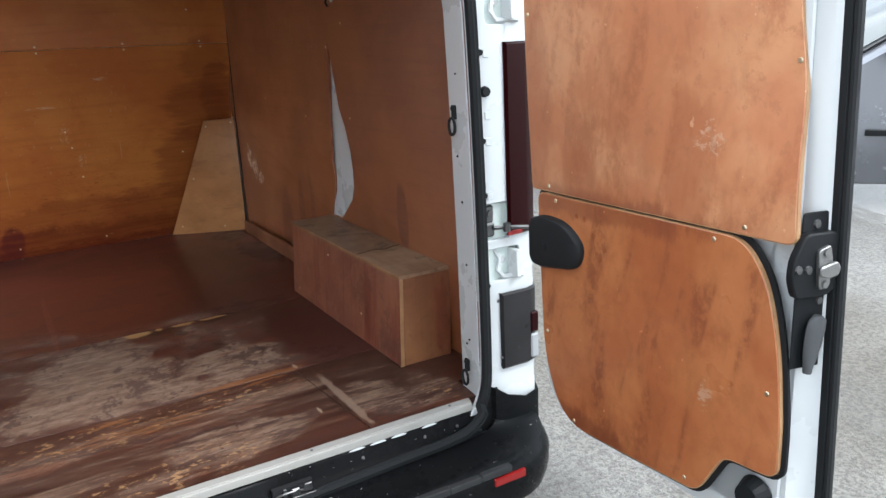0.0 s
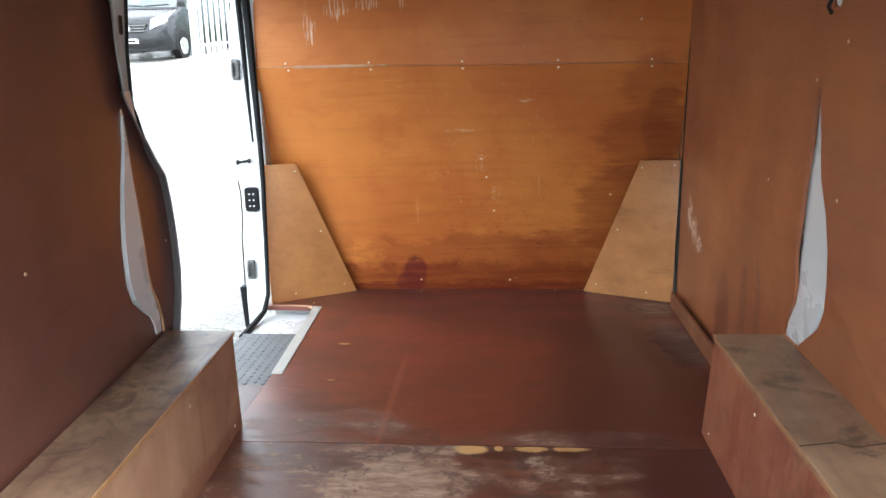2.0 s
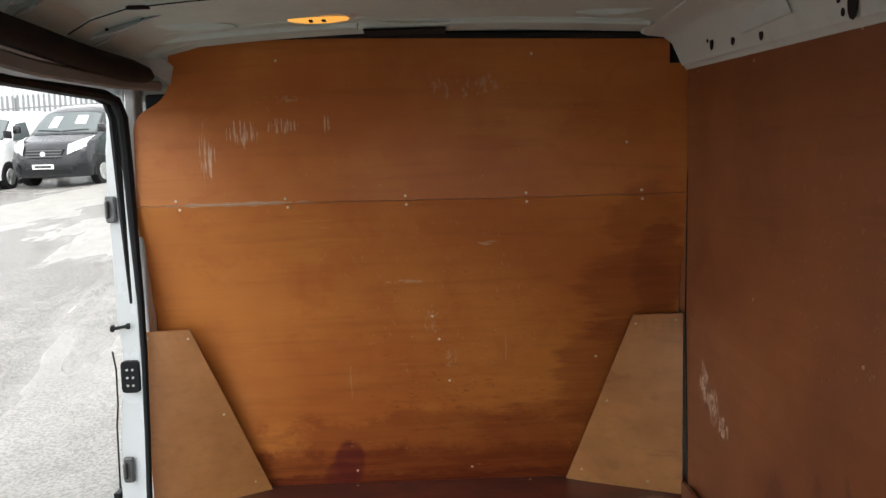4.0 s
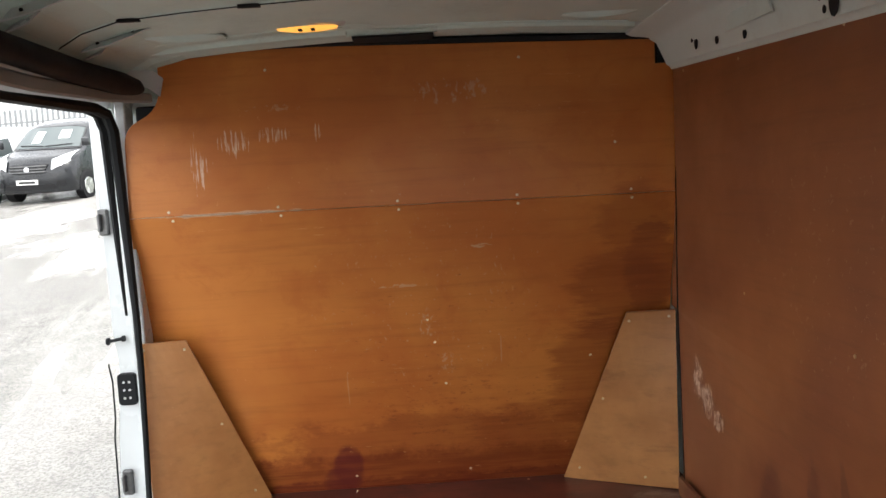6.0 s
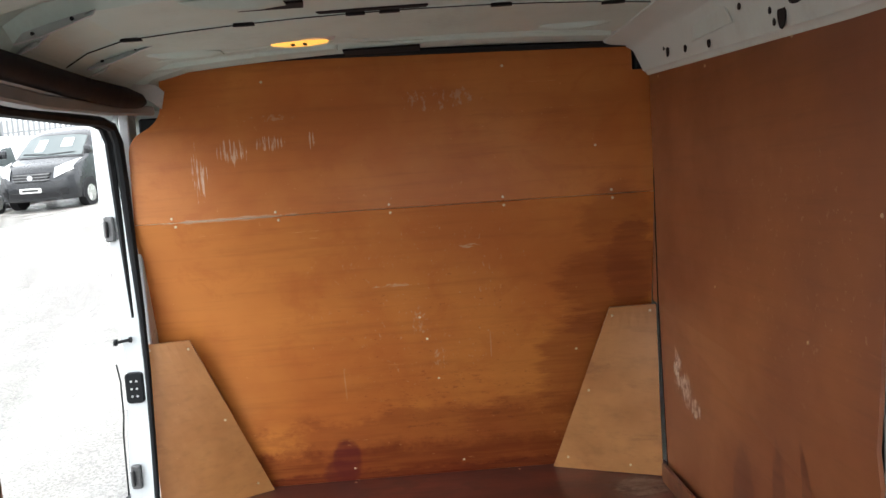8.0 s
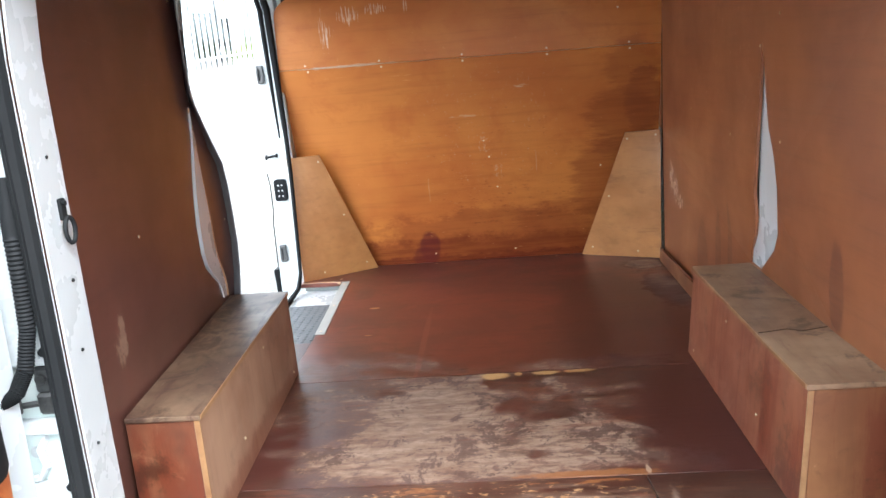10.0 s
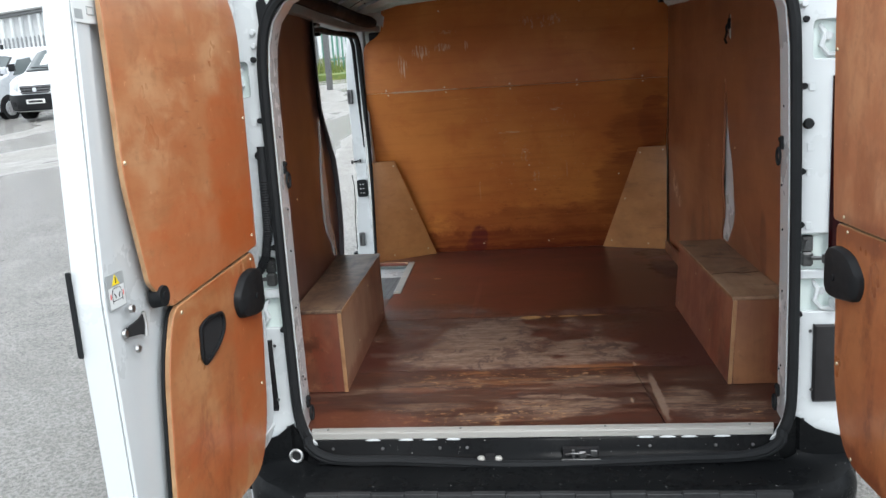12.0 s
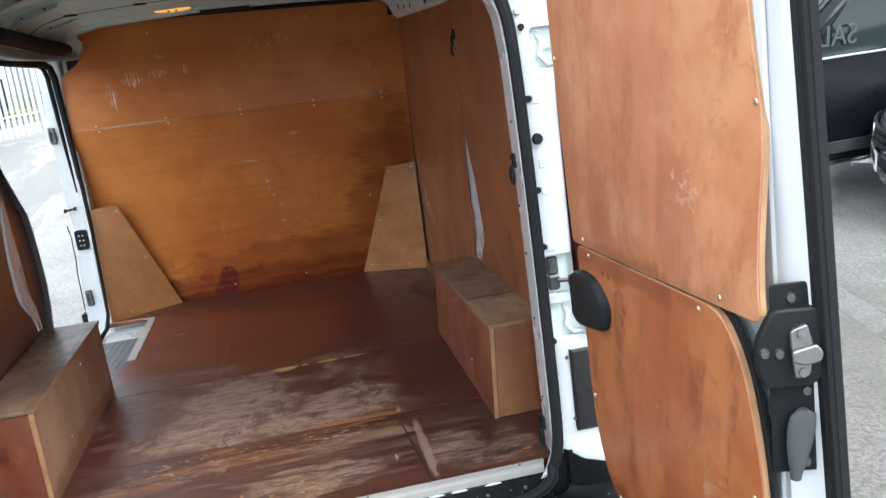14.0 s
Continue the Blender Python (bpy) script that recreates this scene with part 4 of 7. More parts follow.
for name, pts in (("left_cheek", [(-0.945, 2.436, 1.172), (-0.793, 2.452, 1.174), (-0.600, 2.630, FZ), (-0.935, 2.430, FZ)]),
                  ("right_cheek", [(0.624, 2.452, 1.174), (0.778, 2.436, 1.176), (0.778, 2.448, FZ + 0.006), (0.429, 2.635, FZ)])):
    bm = bmesh.new()
    grid = []
    for i in range(9):
        t = i / 8
        a, b = Vector(pts[0]).lerp(Vector(pts[3]), t), Vector(pts[1]).lerp(Vector(pts[2]), t)
        grid.append([a.lerp(b, k / 6) for k in range(7)])
    loft(grid, bm)
    thicken(bm, 0.009)
    bmesh.ops.translate(bm, verts=bm.verts, vec=(0, -0.006, 0))
    o = part("cheek_panel", bm, ply_cheek, bulkhead, "paler trapezoid plywood panel")
    a, b, c, d = [Vector(p) for p in pts]
    inner = (b, c) if name == "left_cheek" else (a, d)
    outer = (a, d) if name == "left_cheek" else (b, c)
    places = [inner[0].lerp(inner[1], t) * 0.9 + outer[0].lerp(outer[1], t) * 0.1 for t in (0.05, 0.5, 0.93)] + [outer[0] * 0.85 + inner[0] * 0.15 + Vector((0, 0, -0.02)), outer[0].lerp(outer[1], 0.95) * 0.7 + inner[0].lerp(inner[1], 0.95) * 0.3]
    screws(bulkhead, [p + Vector((0, -0.0165, 0)) for p in places], (0, -1, 0))
part("top_seal", tube([(-0.78, 2.395, 2.072), (-0.3, 2.395, 2.070), (0.3, 2.395, 2.052), (0.74, 2.395, 2.038)], 0.011, 6), rubber, bulkhead, "black rubber strip")
part("corner_gap_seal", tube([(0.806, 2.40, 1.96), (0.787, 2.402, 1.59), (0.786, 2.425, 1.18), (0.788, 2.415, FZ + 0.01)], 0.0035, 6), void_black, bulkhead)
part("steel_backing", box(-1.0, 0.95, 2.68, 2.70, 0.4, 2.1), van_white_in, bulkhead)
part("notch_bracket", box(0.742, 0.80, 2.40, 2.44, 1.955, 2.03, 0.004), black_plastic, bulkhead)

# ---- side linings ----
SLOT = [(y + 0.011, z) for y, z in ((1.03, 1.465), (1.012, 1.385), (0.985, 1.30), (0.966, 1.22), (0.958, 1.14), (0.965, 1.05), (0.990, 1.00), (1.05, 0.955), (1.098, 0.925), (1.125, 0.89), (1.135, 0.862),
        (1.172, 0.862), (1.170, 0.905), (1.150, 0.955), (1.118, 1.00), (1.100, 1.06), (1.092, 1.13), (1.075, 1.22), (1.052, 1.32), (1.036, 1.42))]
HOOK = rounded([(1.030, 1.672), (1.070, 1.672), (1.070, 1.768), (1.030, 1.768)], 0.018, 4)
SLOT_R = [(1.128, 1.530), (1.106, 1.465), (1.088, 1.385), (1.066, 1.30), (1.024, 1.23), (0.995, 1.15), (0.990, 1.08), (1.006, 1.01), (1.046, 0.955), (1.118, 0.905), (1.180, 0.862),
          (1.270, 0.862), (1.252, 0.905), (1.205, 0.965), (1.182, 1.03), (1.180, 1.10), (1.165, 1.20), (1.156, 1.29), (1.140, 1.38), (1.136, 1.46)]
SLOT_R = [(y - 0.012, z) for y, z in SLOT_R]
wall_right = thing("wall_right", "brown varnished plywood side lining with a curved cut-out", "wall lining", kind="structure")
out_r = [(0.138, FZ + 0.001), (2.424, FZ + 0.001), (2.434, 1.172), (2.490, 1.180), (2.406, 1.585), (2.395, 1.945), (1.2, 1.872), (0.138, 1.83)]


def bend_right(c):
    return Vector((c.x + 0.030 * min(1.0, max(0.0, (1.10 - c.z) / 0.30)) * min(1.0, max(0.0, (2.3 - c.y) / 0.9)) + 0.008, c.y, c.z))


part("lining_board", plate(out_r, "x", 0.778, 0.788, [SLOT_R, HOOK], 0.001, bend=bend_right), ply_wall, wall_right, "brown plywood lining board")
screws(wall_right, [(0.7865 if z > 1.1 else 0.795, y, z) for y, z in ((2.3, 1.915), (1.9, 1.885), (1.42, 1.872), (0.98, 1.60), (0.97, 1.82), (1.13, 1.52), (0.96, 1.27), (2.25, 0.66), (1.9, 1.3), (1.4, 1.25))], (-1, 0, 0))
part("pillar_behind", plate([(0.93, 0.6), (1.40, 0.6), (1.40, 0.98), (1.172, 1.06), (1.158, 1.26), (1.40, 1.34), (1.40, 1.9), (0.93, 1.9)], "x", 0.7985, 0.83, bend=lambda c: Vector((c.x + 0.030 * min(1.0, max(0.0, (1.10 - c.z) / 0.30)), c.y, c.z))), van_white, wall_right, "white painted body pillar behind the cut-out")
part("skirting_strip", plate([(1.27, FZ + 0.002), (2.40, FZ + 0.002), (2.40, FZ + 0.065), (1.27, FZ + 0.075)], "x", 0.760, 0.772, bevel=0.001), ply_box_end, wall_right, "plywood strip along the floor")
part("hook_plate", plate([(1.050 + (y - 1.050) * 0.85, 1.720 + (z - 1.720) * 0.94) for y, z in HOOK], "x", 0.781, 0.792, bend=bend_right), van_white_in, wall_right, "pale steel showing in a small slot")
part("hook_clip", box(0.779, 0.788, 1.043, 1.060, 1.712, 1.752, 0.003), black_plastic, wall_right)
part("strap_hook", tube([(0.79, 1.05, 1.75), (0.774, 1.055, 1.72), (0.774, 1.045, 1.70), (0.77, 1.06, 1.675), (0.774, 1.05, 1.66)], 0.0045, 6), black_plastic, wall_right, "black strap hanging out of a slot")

wall_left = thing("wall_left", "dark brown plywood side lining with a curved front edge and cut-out", "wall lining", kind="structure")
EDGE = [(1.190, 1.885), (1.172, 1.70), (1.140, 1.55), (1.155, 1.50), (1.205, 1.448), (1.29, 1.385), (1.335, 1.335), (1.395, 1.28), (1.42, 1.20), (1.433, 1.10), (1.436, 1.00), (1.42, 0.92), (1.39, 0.85), (1.36, 0.79), (1.34, FZ + 0.001)]
SLOT_L = [(y + 0.070, z) for y, z in SLOT]
SLOT_L = [(y + 0.030 * max(0.0, z - 0.95) / 0.5, z) for y, z in SLOT_L]
SLOT_L[0:1] = [(1.138, 1.478)]


def left_x(y):
    return -(0.805 + 0.07 * (y - 0.25))


def bend_left(c):
    return Vector((c.x + left_x(c.y), c.y, c.z))


out_l = [(0.138, 1.83), *EDGE, (0.138, FZ + 0.001)]
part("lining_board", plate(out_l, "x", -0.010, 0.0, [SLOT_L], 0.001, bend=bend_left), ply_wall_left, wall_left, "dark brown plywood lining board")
part("slot_edge", tube([(left_x(y) + 0.001, y, z) for y, z in SLOT_L[11:] + SLOT_L[:1]], 0.004, 5), ply_edge, wall_left)
part("pillar_behind", plate([(0.98, 0.6), (1.29, 0.6), (1.29, 1.35), (1.24, 1.52), (0.98, 1.52)], "x", -0.045, -0.014, bend=bend_left), van_white, wall_left, "white painted body pillar behind the cut-out")
ym, zm = (sum(c[k] for c in SLOT_L) / len(SLOT_L) for k in (0, 1))
part("pillar_face", plate([(ym - 0.004 + (y - ym) * 0.80, zm + (z - zm) * 0.97) for y, z in SLOT_L], "x", -0.020, 0.005, bend=bend_left), van_white, wall_left, "white painted pillar that shows in the cut-out")
screws(wall_left, [(left_x(y), y, z) for y, z in ((0.5, 1.78), (1.1, 1.78), (0.62, 1.2), (0.3, 0.95), (1.34, 1.1))], (1, 0, 0))

# ---- wheel arch boxes ----
def wheel_box(name, sx, label, side_mat):
    """A boxed-in wheel arch: top board, inner board and two ends."""
    ob = thing(name, label, "wheel arch box", "wheel arch boxes")
    top_mat, end_mat = (ply_box_top, ply_box_end) if sx > 0 else (ply_box_top_dark, ply_box_end_dark)
    z0, z1, y0, y1 = FZ + 0.001, 0.857, 0.346, 1.265
    xi, xo = (0.635, 0.812) if sx > 0 else (0.636, 0.80)
    foot = 0.020 if sx > 0 else 0.005
    # the left box follows its slanting wall
    xf, far = (xi, xo) if sx > 0 else (0.682, 0.873)
    xs = lambda a, b: (min(sx * a, sx * b), max(sx * a, sx * b))
    at = lambda y: xi + (xf - xi) * (y - y0) / (y1 - y0)
    part("top_board", plate([(sx * (xi - 0.004), y0 - 0.004), (sx * xo, y0 - 0.004), (sx * far, y1 + 0.004), (sx * (xf - 0.004), y1 + 0.004)], "z", z1 - 0.012, z1, (), 0.0015), top_mat, ob, "scuffed dull plywood top")
    part("side_board", plate([(sx * xi, y0), (sx * (xi + 0.012), y0), (sx * (xf + 0.012), y1), (sx * xf, y1)], "z", z0, z1 - 0.0125), side_mat, ob, "streaked plywood side")
    part("rear_board", box(*xs(xi + 0.0125, xo), y0, y0 + 0.012, z0, z1 - 0.0125, 0.001), end_mat, ob, "stained plywood end")
    part("front_board", box(*xs(xf + 0.0125, far - 0.004), y1 - 0.012, y1, z0, z1 - 0.0125, 0.001), ply_box_end, ob)
    part("corner_edge", box(*xs(xi - 0.002, xi + 0.010), y0 - 0.002, y0 + 0.001, z0, z1 - 0.013), ply_edge_dull, ob, "worn plywood edge grain")
    part("top_edge", plate([(sx * (xi - 0.006), y0), (sx * (xi - 0.0042), y0), (sx * (xf - 0.0042), y1), (sx * (xf - 0.006), y1)], "z", z1 - 0.011, z1 - 0.001), ply_edge_dull, ob, "worn plywood edge grain")
    yj = 0.66
    if sx > 0:
        part("board_joint", tube([(sx * (at(yj) - 0.002), yj - 0.012, z1 + 0.0002), (sx * (at(yj) + 0.07), yj + 0.004, z1 + 0.0004), (sx * (at(yj) + 0.10), yj - 0.014, z1 + 0.0004), (sx * (xo - 0.004), yj + 0.008, z1 + 0.0002)], 0.0014, 5), joint_brown, ob, "dark joint between two top boards")
    # the boards stand a little out of plumb, wider at the foot
    for o in ob.children:
        for v in o.data.vertices:
            t = (z1 - v.co.z) / (z1 - z0)
            v.co += Vector((-sx * foot * t, -0.014 * t * (y1 - v.co.y) / (y1 - y0), 0))
    screws(ob, [(sx * (at(y) - 0.0002 - foot * (z1 - z) / (z1 - z0)), y, z) for y, z in ((0.62, 0.66), (0.9, 0.8), (1.2, 0.6))], (-sx, 0, 0))
    return ob


wheel_box("wheel_arch_box", 1, "plywood wheel arch box with red-brown streaked side and dusty top", ply_box_side)
wheel_box("wheel_arch_box", -1, "plywood wheel arch box with pale side and scuffed dark-stained top", ply_box_inner)

# ---- van body ----
van = thing("cargo_van", "white panel van with open rear doors and open sliding side door", "van")
# centre line of the rear opening's rubber seal, in x and z
SEAL = [(-0.697, 0.70), (-0.697, 1.0), (-0.695, 1.3), (-0.692, 1.6), (-0.683, 1.70), (-0.664, 1.765), (-0.625, 1.815), (-0.56, 1.843), (-0.45, 1.856), (-0.34, 1.867), (-0.2, 1.879), (-0.09, 1.885),
        (0.05, 1.886), (0.2, 1.879), (0.33, 1.867), (0.45, 1.848), (0.54, 1.836), (0.605, 1.812), (0.655, 1.768), (0.680, 1.70), (0.690, 1.6), (0.697, 1.3), (0.700, 1.0), (0.700, 0.70),
        (0.692, 0.61), (0.668, 0.555), (0.625, 0.520), (0.55, 0.505), (0.40, 0.500), (0.22, 0.492), (0.05, 0.486), (-0.10, 0.486), (-0.22, 0.493), (-0.40, 0.502), (-0.55, 0.504), (-0.62, 0.516), (-0.665, 0.552), (-0.688, 0.61)]


def grow(loop, d):
    """Moves a closed outline outwards by d."""
    out = []
    for i, p in enumerate(loop):
        a, b = Vector(loop[i - 1]), Vector(loop[(i + 1) % len(loop)])
        t = (b - a).normalized()
        out.append((p[0] - t.y * d, p[1] + t.x * d))
    return out


def seal_y(z):
    return -0.012 - (0.022 if z < 0.56 else 0.0)


path = []
n = len(SEAL)
for i in range(n):
    p0, p1, p2, p3 = (Vector(SEAL[(i + k) % n]) for k in (-1, 0, 1, 2))
    for k in range(4):
        t = k / 4
        q = 0.5 * ((2 * p1) + (p2 - p0) * t + (2 * p0 - 5 * p1 + 4 * p2 - p3) * t * t + (3 * p1 - p0 - 3 * p2 + p3) * t ** 3)
        path.append((q.x, seal_y(q.y), q.y))
bm = tube(path, 0.0135, 8, True)
tube([(x * 1.012, y - 0.006, 1.17 + (z - 1.17) * 1.012) for x, y, z in path], 0.006, 6, True, bm)
part("rear_seal", bm, rubber, van, "black rubber door seal", True)

# rear face of the body round the opening, with hinge pockets
hole = grow(SEAL, -0.004)
RECESS = {1: [(0.712, 1.02, 0.795, 1.118), (0.712, 0.905, 0.822, 0.995), (0.735, 1.565, 0.80, 1.660)], -1: [(-0.795, 1.02, -0.712, 1.118), (-0.822, 0.905, -0.712, 0.995), (-0.80, 1.565, -0.735, 1.660)]}
rect = lambda x0, z0, x1, z1: rounded([(x0, z0), (x1, z0), (x1, z1), (x0, z1)], 0.012, 3)
holes = [hole] + [rect(*r) for s in RECESS.values() for r in s]
outer = rounded([(-0.865, 0.36), (0.865, 0.36), (0.865, 1.60), (0.83, 1.83), (0.72, 1.900), (0.0, 1.950), (-0.72, 1.900), (-0.83, 1.83), (-0.865, 1.60)], [0, 0, 0.05, 0.06, 0.06, 0.5, 0.06, 0.06, 0.05], 5)
part("rear_frame", plate(outer, "y", -0.006, 0.012, holes, 0.002), van_white, van, "white painted rear door frame", False)
part("pocket_backing", box(0.705, 0.84, 0.0125, 0.028, 0.85, 1.70), van_white_in, van)
part("pocket_backing", box(-0.84, -0.705, 0.0125, 0.028, 0.85, 1.70), van_white_in, van)
# inner jamb, a white return behind the seal
rows = []
for y, k in ((0.012, -0.006), (0.05, -0.002), (0.112, 0.004)):
    ring_pts = grow(SEAL, k)
    order = sorted([i for i in range(n) if SEAL[i][1] > 0.6], key=lambda i: (i - 30) % n)
    line = [(ring_pts[i][0], y, ring_pts[i][1]) for i in order]
    rows.append([(line[1][0], y, 0.572)] + line[1:-1] + [(line[-2][0], y, 0.572)])
part("door_jamb", thicken(loft(rows), 0.004), van_white, van, "white painted door jamb with small holes", True)
for s in (1, -1):
    studs("jamb_hole", van, void_black, [(s * 0.6895, 0.045 + 0.03 * ((z * 37) % 1), z) for z in (0.72, 0.735, 0.95, 1.12, 1.24, 1.45, 1.60, 1.68)], (-s, 0, 0), 0.0035, 0.0025, 8)
# header behind the opening's top
part("rear_header", plate([(0.158, 1.868), (0.34, 1.985), (0.34, 1.998), (0.02, 1.936), (0.02, 1.892)], "x", -0.76, 0.76), roof_paint, van)
bm = box(-0.03, 0.13, 0.06, 0.13, 1.856, 1.876, 0.004)
box(0.02, 0.11, 0.045, 0.10, 1.842, 1.859, 0.003, bm)
part("top_striker", bm, dark_steel, van, "black lock striker under the header")
part("header_switch", box(-0.135, -0.085, 0.05, 0.10, 1.856, 1.876, 0.004), black_plastic, van)
# roof outside
edge_line = ((-0.862, 1.70), (-0.835, 1.83), (-0.73, 1.900), (-0.5, 1.936), (0, 1.950), (0.5, 1.938), (0.73, 1.902), (0.835, 1.83), (0.862, 1.70))
deep_line = ((-1.0, 1.925), (-0.97, 1.98), (-0.86, 2.075), (-0.55, 2.115), (0, 2.13), (0.55, 2.115), (0.80, 2.09), (0.92, 1.98), (0.95, 1.78))
rows = [[(x * (1 + grow_), y, z + dz) for x, z in edge_line] for y, dz, grow_ in ((-0.008, 0.0, 0.0), (0.02, 0.005, 0.01), (0.10, 0.020, 0.02), (0.34, 0.058, 0.04))]
rows += [[(x, y, z + dz) for x, z in deep_line] for y, dz in ((0.95, -0.018), (1.5, 0.0), (3.2, 0.0))]
part("roof", thicken(loft(rows), 0.01), van_white, van, "white painted roof", True)
bm = box(-0.102, 0.075, -0.016, -0.004, 1.916, 1.932, 0.004, None, 2)
part("high_brake_lamp", bm, dark_red, van, "dark high-level brake lamp")
part("rubber_buffer", disc((-0.137, -0.004, 1.909), (0, -1, 0), 0.013, 0.012, 16, None, 0.8), rubber, van)
# unseen closing boxes, added to keep daylight from under the van
part("underbody", box(-0.85, 0.85, 0.22, 3.2, 0.17, 0.31), dark_steel, van)
part("front_closure", box(-0.93, 0.93, 3.16, 3.2, 0.15, 1.9), van_white_in, van)
# body sides outside
for s in (1, -1):
    rows = []
    for z in (0.30, 0.56, 0.9, 1.3, 1.6, 1.78, 1.93):
        w = {0.30: 0.0, 0.56: 0.0, 0.9: 0.004, 1.3: 0.0, 1.6: -0.015, 1.78: -0.03, 1.93: -0.04}[z]
        prof = [(0.865, -0.004), (0.872, 0.002), (0.882, 0.02), (0.892, 0.07), (0.905, 0.2), (0.945, 0.9), (0.962, 1.30 if s < 0 else 3.2)]
        rows.append([(s * (x + w * (x > 0.9)), y, z) for x, y in prof])
    part("body_side", thicken(loft(rows), 0.006), van_white, van, "white painted body side", True)
    # tail lamp round the corner: upper and lower glass
    for z0, z1, mt, nm in ((1.028, 1.522, dark_red, "tail_lamp"), (0.652, 0.872, lamp_black, "rear_lamp_base")):
        x0 = 0.784 if nm == "tail_lamp" else 0.752
        prof = [(x0, -0.009), (x0 + 0.006, -0.019), (0.84, -0.021), (0.868, -0.012), (0.886, 0.012), (0.896, 0.08)]
        zz = [z0, z0 + 0.006, (z0 + z1) / 2, z1 - 0.006, z1]
        rows = [[(s * (x if k not in (0, 4) or i == 0 else x - 0.004), y + (0.006 if k in (0, 4) else 0), z + (0.012 if nm == "rear_lamp_base" and z < z1 - 0.1 and i < 1 else 0)) for i, (x, y) in enumerate(prof)] for k, z in enumerate(zz)]
        lamp = part(nm, thicken(loft(rows), 0.003), mt, van, "dark red tail lamp glass" if nm == "tail_lamp" else "black lamp base plate", True)
        if nm == "rear_lamp_base":
            part("reverse_lens", box(min(s * 0.846, s * 0.872), max(s * 0.846, s * 0.872), -0.024, -0.008, 0.665, 0.735, 0.004), clear_lens, lamp, "clear reversing lens")
            part("brake_lens", box(min(s * 0.846, s * 0.872), max(s * 0.846, s * 0.872), -0.024, -0.008, 0.74, 0.80, 0.004), dark_red, lamp, "dark red brake lens")
            studs("lamp_screw", lamp, dark_steel, [(s * 0.742, -0.0185, 0.855), (s * 0.748, -0.0185, 0.69)], (0, -1, 0), 0.005, 0.002, 8)
        else:
            part("lower_reflector", box(min(s * 0.776, s * 0.822), max(s * 0.776, s * 0.822), -0.0245, -0.020, 1.030, 1.042, 0.001), red_lens, lamp, "bright red lower edge")
    # black corner cover below the lamps
    prof = [(0.712, -0.008), (0.72, -0.024), (0.76, -0.030), (0.82, -0.030), (0.875, -0.010), (0.895, 0.05), (0.91, 0.18)]
    rows = []
    for k, z in enumerate((0.40, 0.50, 0.545, 0.56)):
        rows.append([(s * x, y, z + (0.048 if k > 1 and i < 2 else 0.0) + (0.02 if k > 1 and i in (2,) else 0) + (0.02 if k > 1 and i > 4 else 0)) for i, (x, y) in enumerate(prof)])
    part("corner_cover", thicken(loft(rows), 0.004), bumper_plastic, van, "black plastic corner cover", True)
    part("corner_infill", plate([(s * x, z) for x, z in ((0.635, 0.485), (0.668, 0.525), (0.697, 0.572), (0.712, 0.602), (0.735, 0.602), (0.735, 0.485))], "y", -0.012, -0.0065), bumper_plastic, van)
    # check strap bracket in the upper pocket
    bm = box(min(s * 0.722, s * 0.752), max(s * 0.722, s * 0.752), 0.004, 0.022, 1.065, 1.112, 0.005)
    box(min(s * 0.722, s * 0.752), max(s * 0.722, s * 0.752), 0.0, 0.022, 1.028, 1.066, 0.005, bm)
    disc((s * 0.737, 0.006, 1.092), (0, -1, 0), 0.009, 0.008, 10, bm)
    tube([(s * 0.745, -0.003, 1.052), (s * 0.770, -0.012, 1.052), (s * 0.80, -0.035, 1.052), (s * 0.83, -0.05, 1.05)], 0.006, 6, False, bm)
    disc((s * 0.775, -0.02, 1.042), (0, 0, 1), 0.010, 0.022, 8, bm)
    part("check_strap", bm, dark_steel, van, "dark steel door check strap")
    # hinge arms in the pockets
    for z, h in ((0.95, 0.075), (1.612, 0.075)):
        bm = tube([(s * 0.755, 0.018, z + h / 2), (s * 0.765, 0.004, z + h * 0.2), (s * 0.757, 0.002, z - h * 0.2), (s * 0.775, 0.004, z - h / 2), (s * 0.83, -0.012, z - h / 2)], 0.007, 6)
        disc((s * 0.776, 0.022, z + 0.008), (0, -1, 0), 0.011, 0.014, 10, bm)
        box(min(s * 0.797, s * 0.811), max(s * 0.797, s * 0.811), -0.03, 0.02, z - h / 2, z + h / 2, 0.002, bm)
        part("hinge", bm, van_white, van, "white painted door hinge", True)
    # rubber plugs and small square clips beside the seal
    studs("rubber_plug", van, rubber, [(s * (0.716 if z < 1.8 else 0.672), -0.004, z) for z in (1.500, 1.283, 1.143, 0.900, 1.664, 1.862)], (0, -1, 0), 0.009, 0.009)
    for z in (1.497, 1.345, 1.28, 1.14):
        part("clip_plate", box(min(s * 0.726, s * 0.742), max(s * 0.726, s * 0.742), -0.0085, -0.005, z - 0.010, z + 0.010, 0.001), van_white, van)
    studs("dimple", van, van_white, [(s * 0.71, -0.004, z) for z in (1.70, 1.735)], (0, -1, 0), 0.011, 0.010, 10, 0.6)
    part("grommet", disc((s * 0.728, -0.003, 1.405), (0, -1, 0), 0.015, 0.014, 12, None, 0.75), rubber, van, "black rubber grommet")
    part("vent_plug", plate(rounded([(s * 0.655, 1.765), (s * 0.688, 1.735), (s * 0.692, 1.815), (s * 0.668, 1.822)], 0.012, 3), "y", -0.012, -0.004), rubber, van)

# aluminium threshold and black sill trim
thr = bmesh.new()
plate(rounded([(-0.668, 0.010), (0.662, 0.010), (0.668, 0.037), (-0.674, 0.037)], 0.004, 2), "z", FZ - 0.003, FZ + 0.0025, (), 0.001, thr)
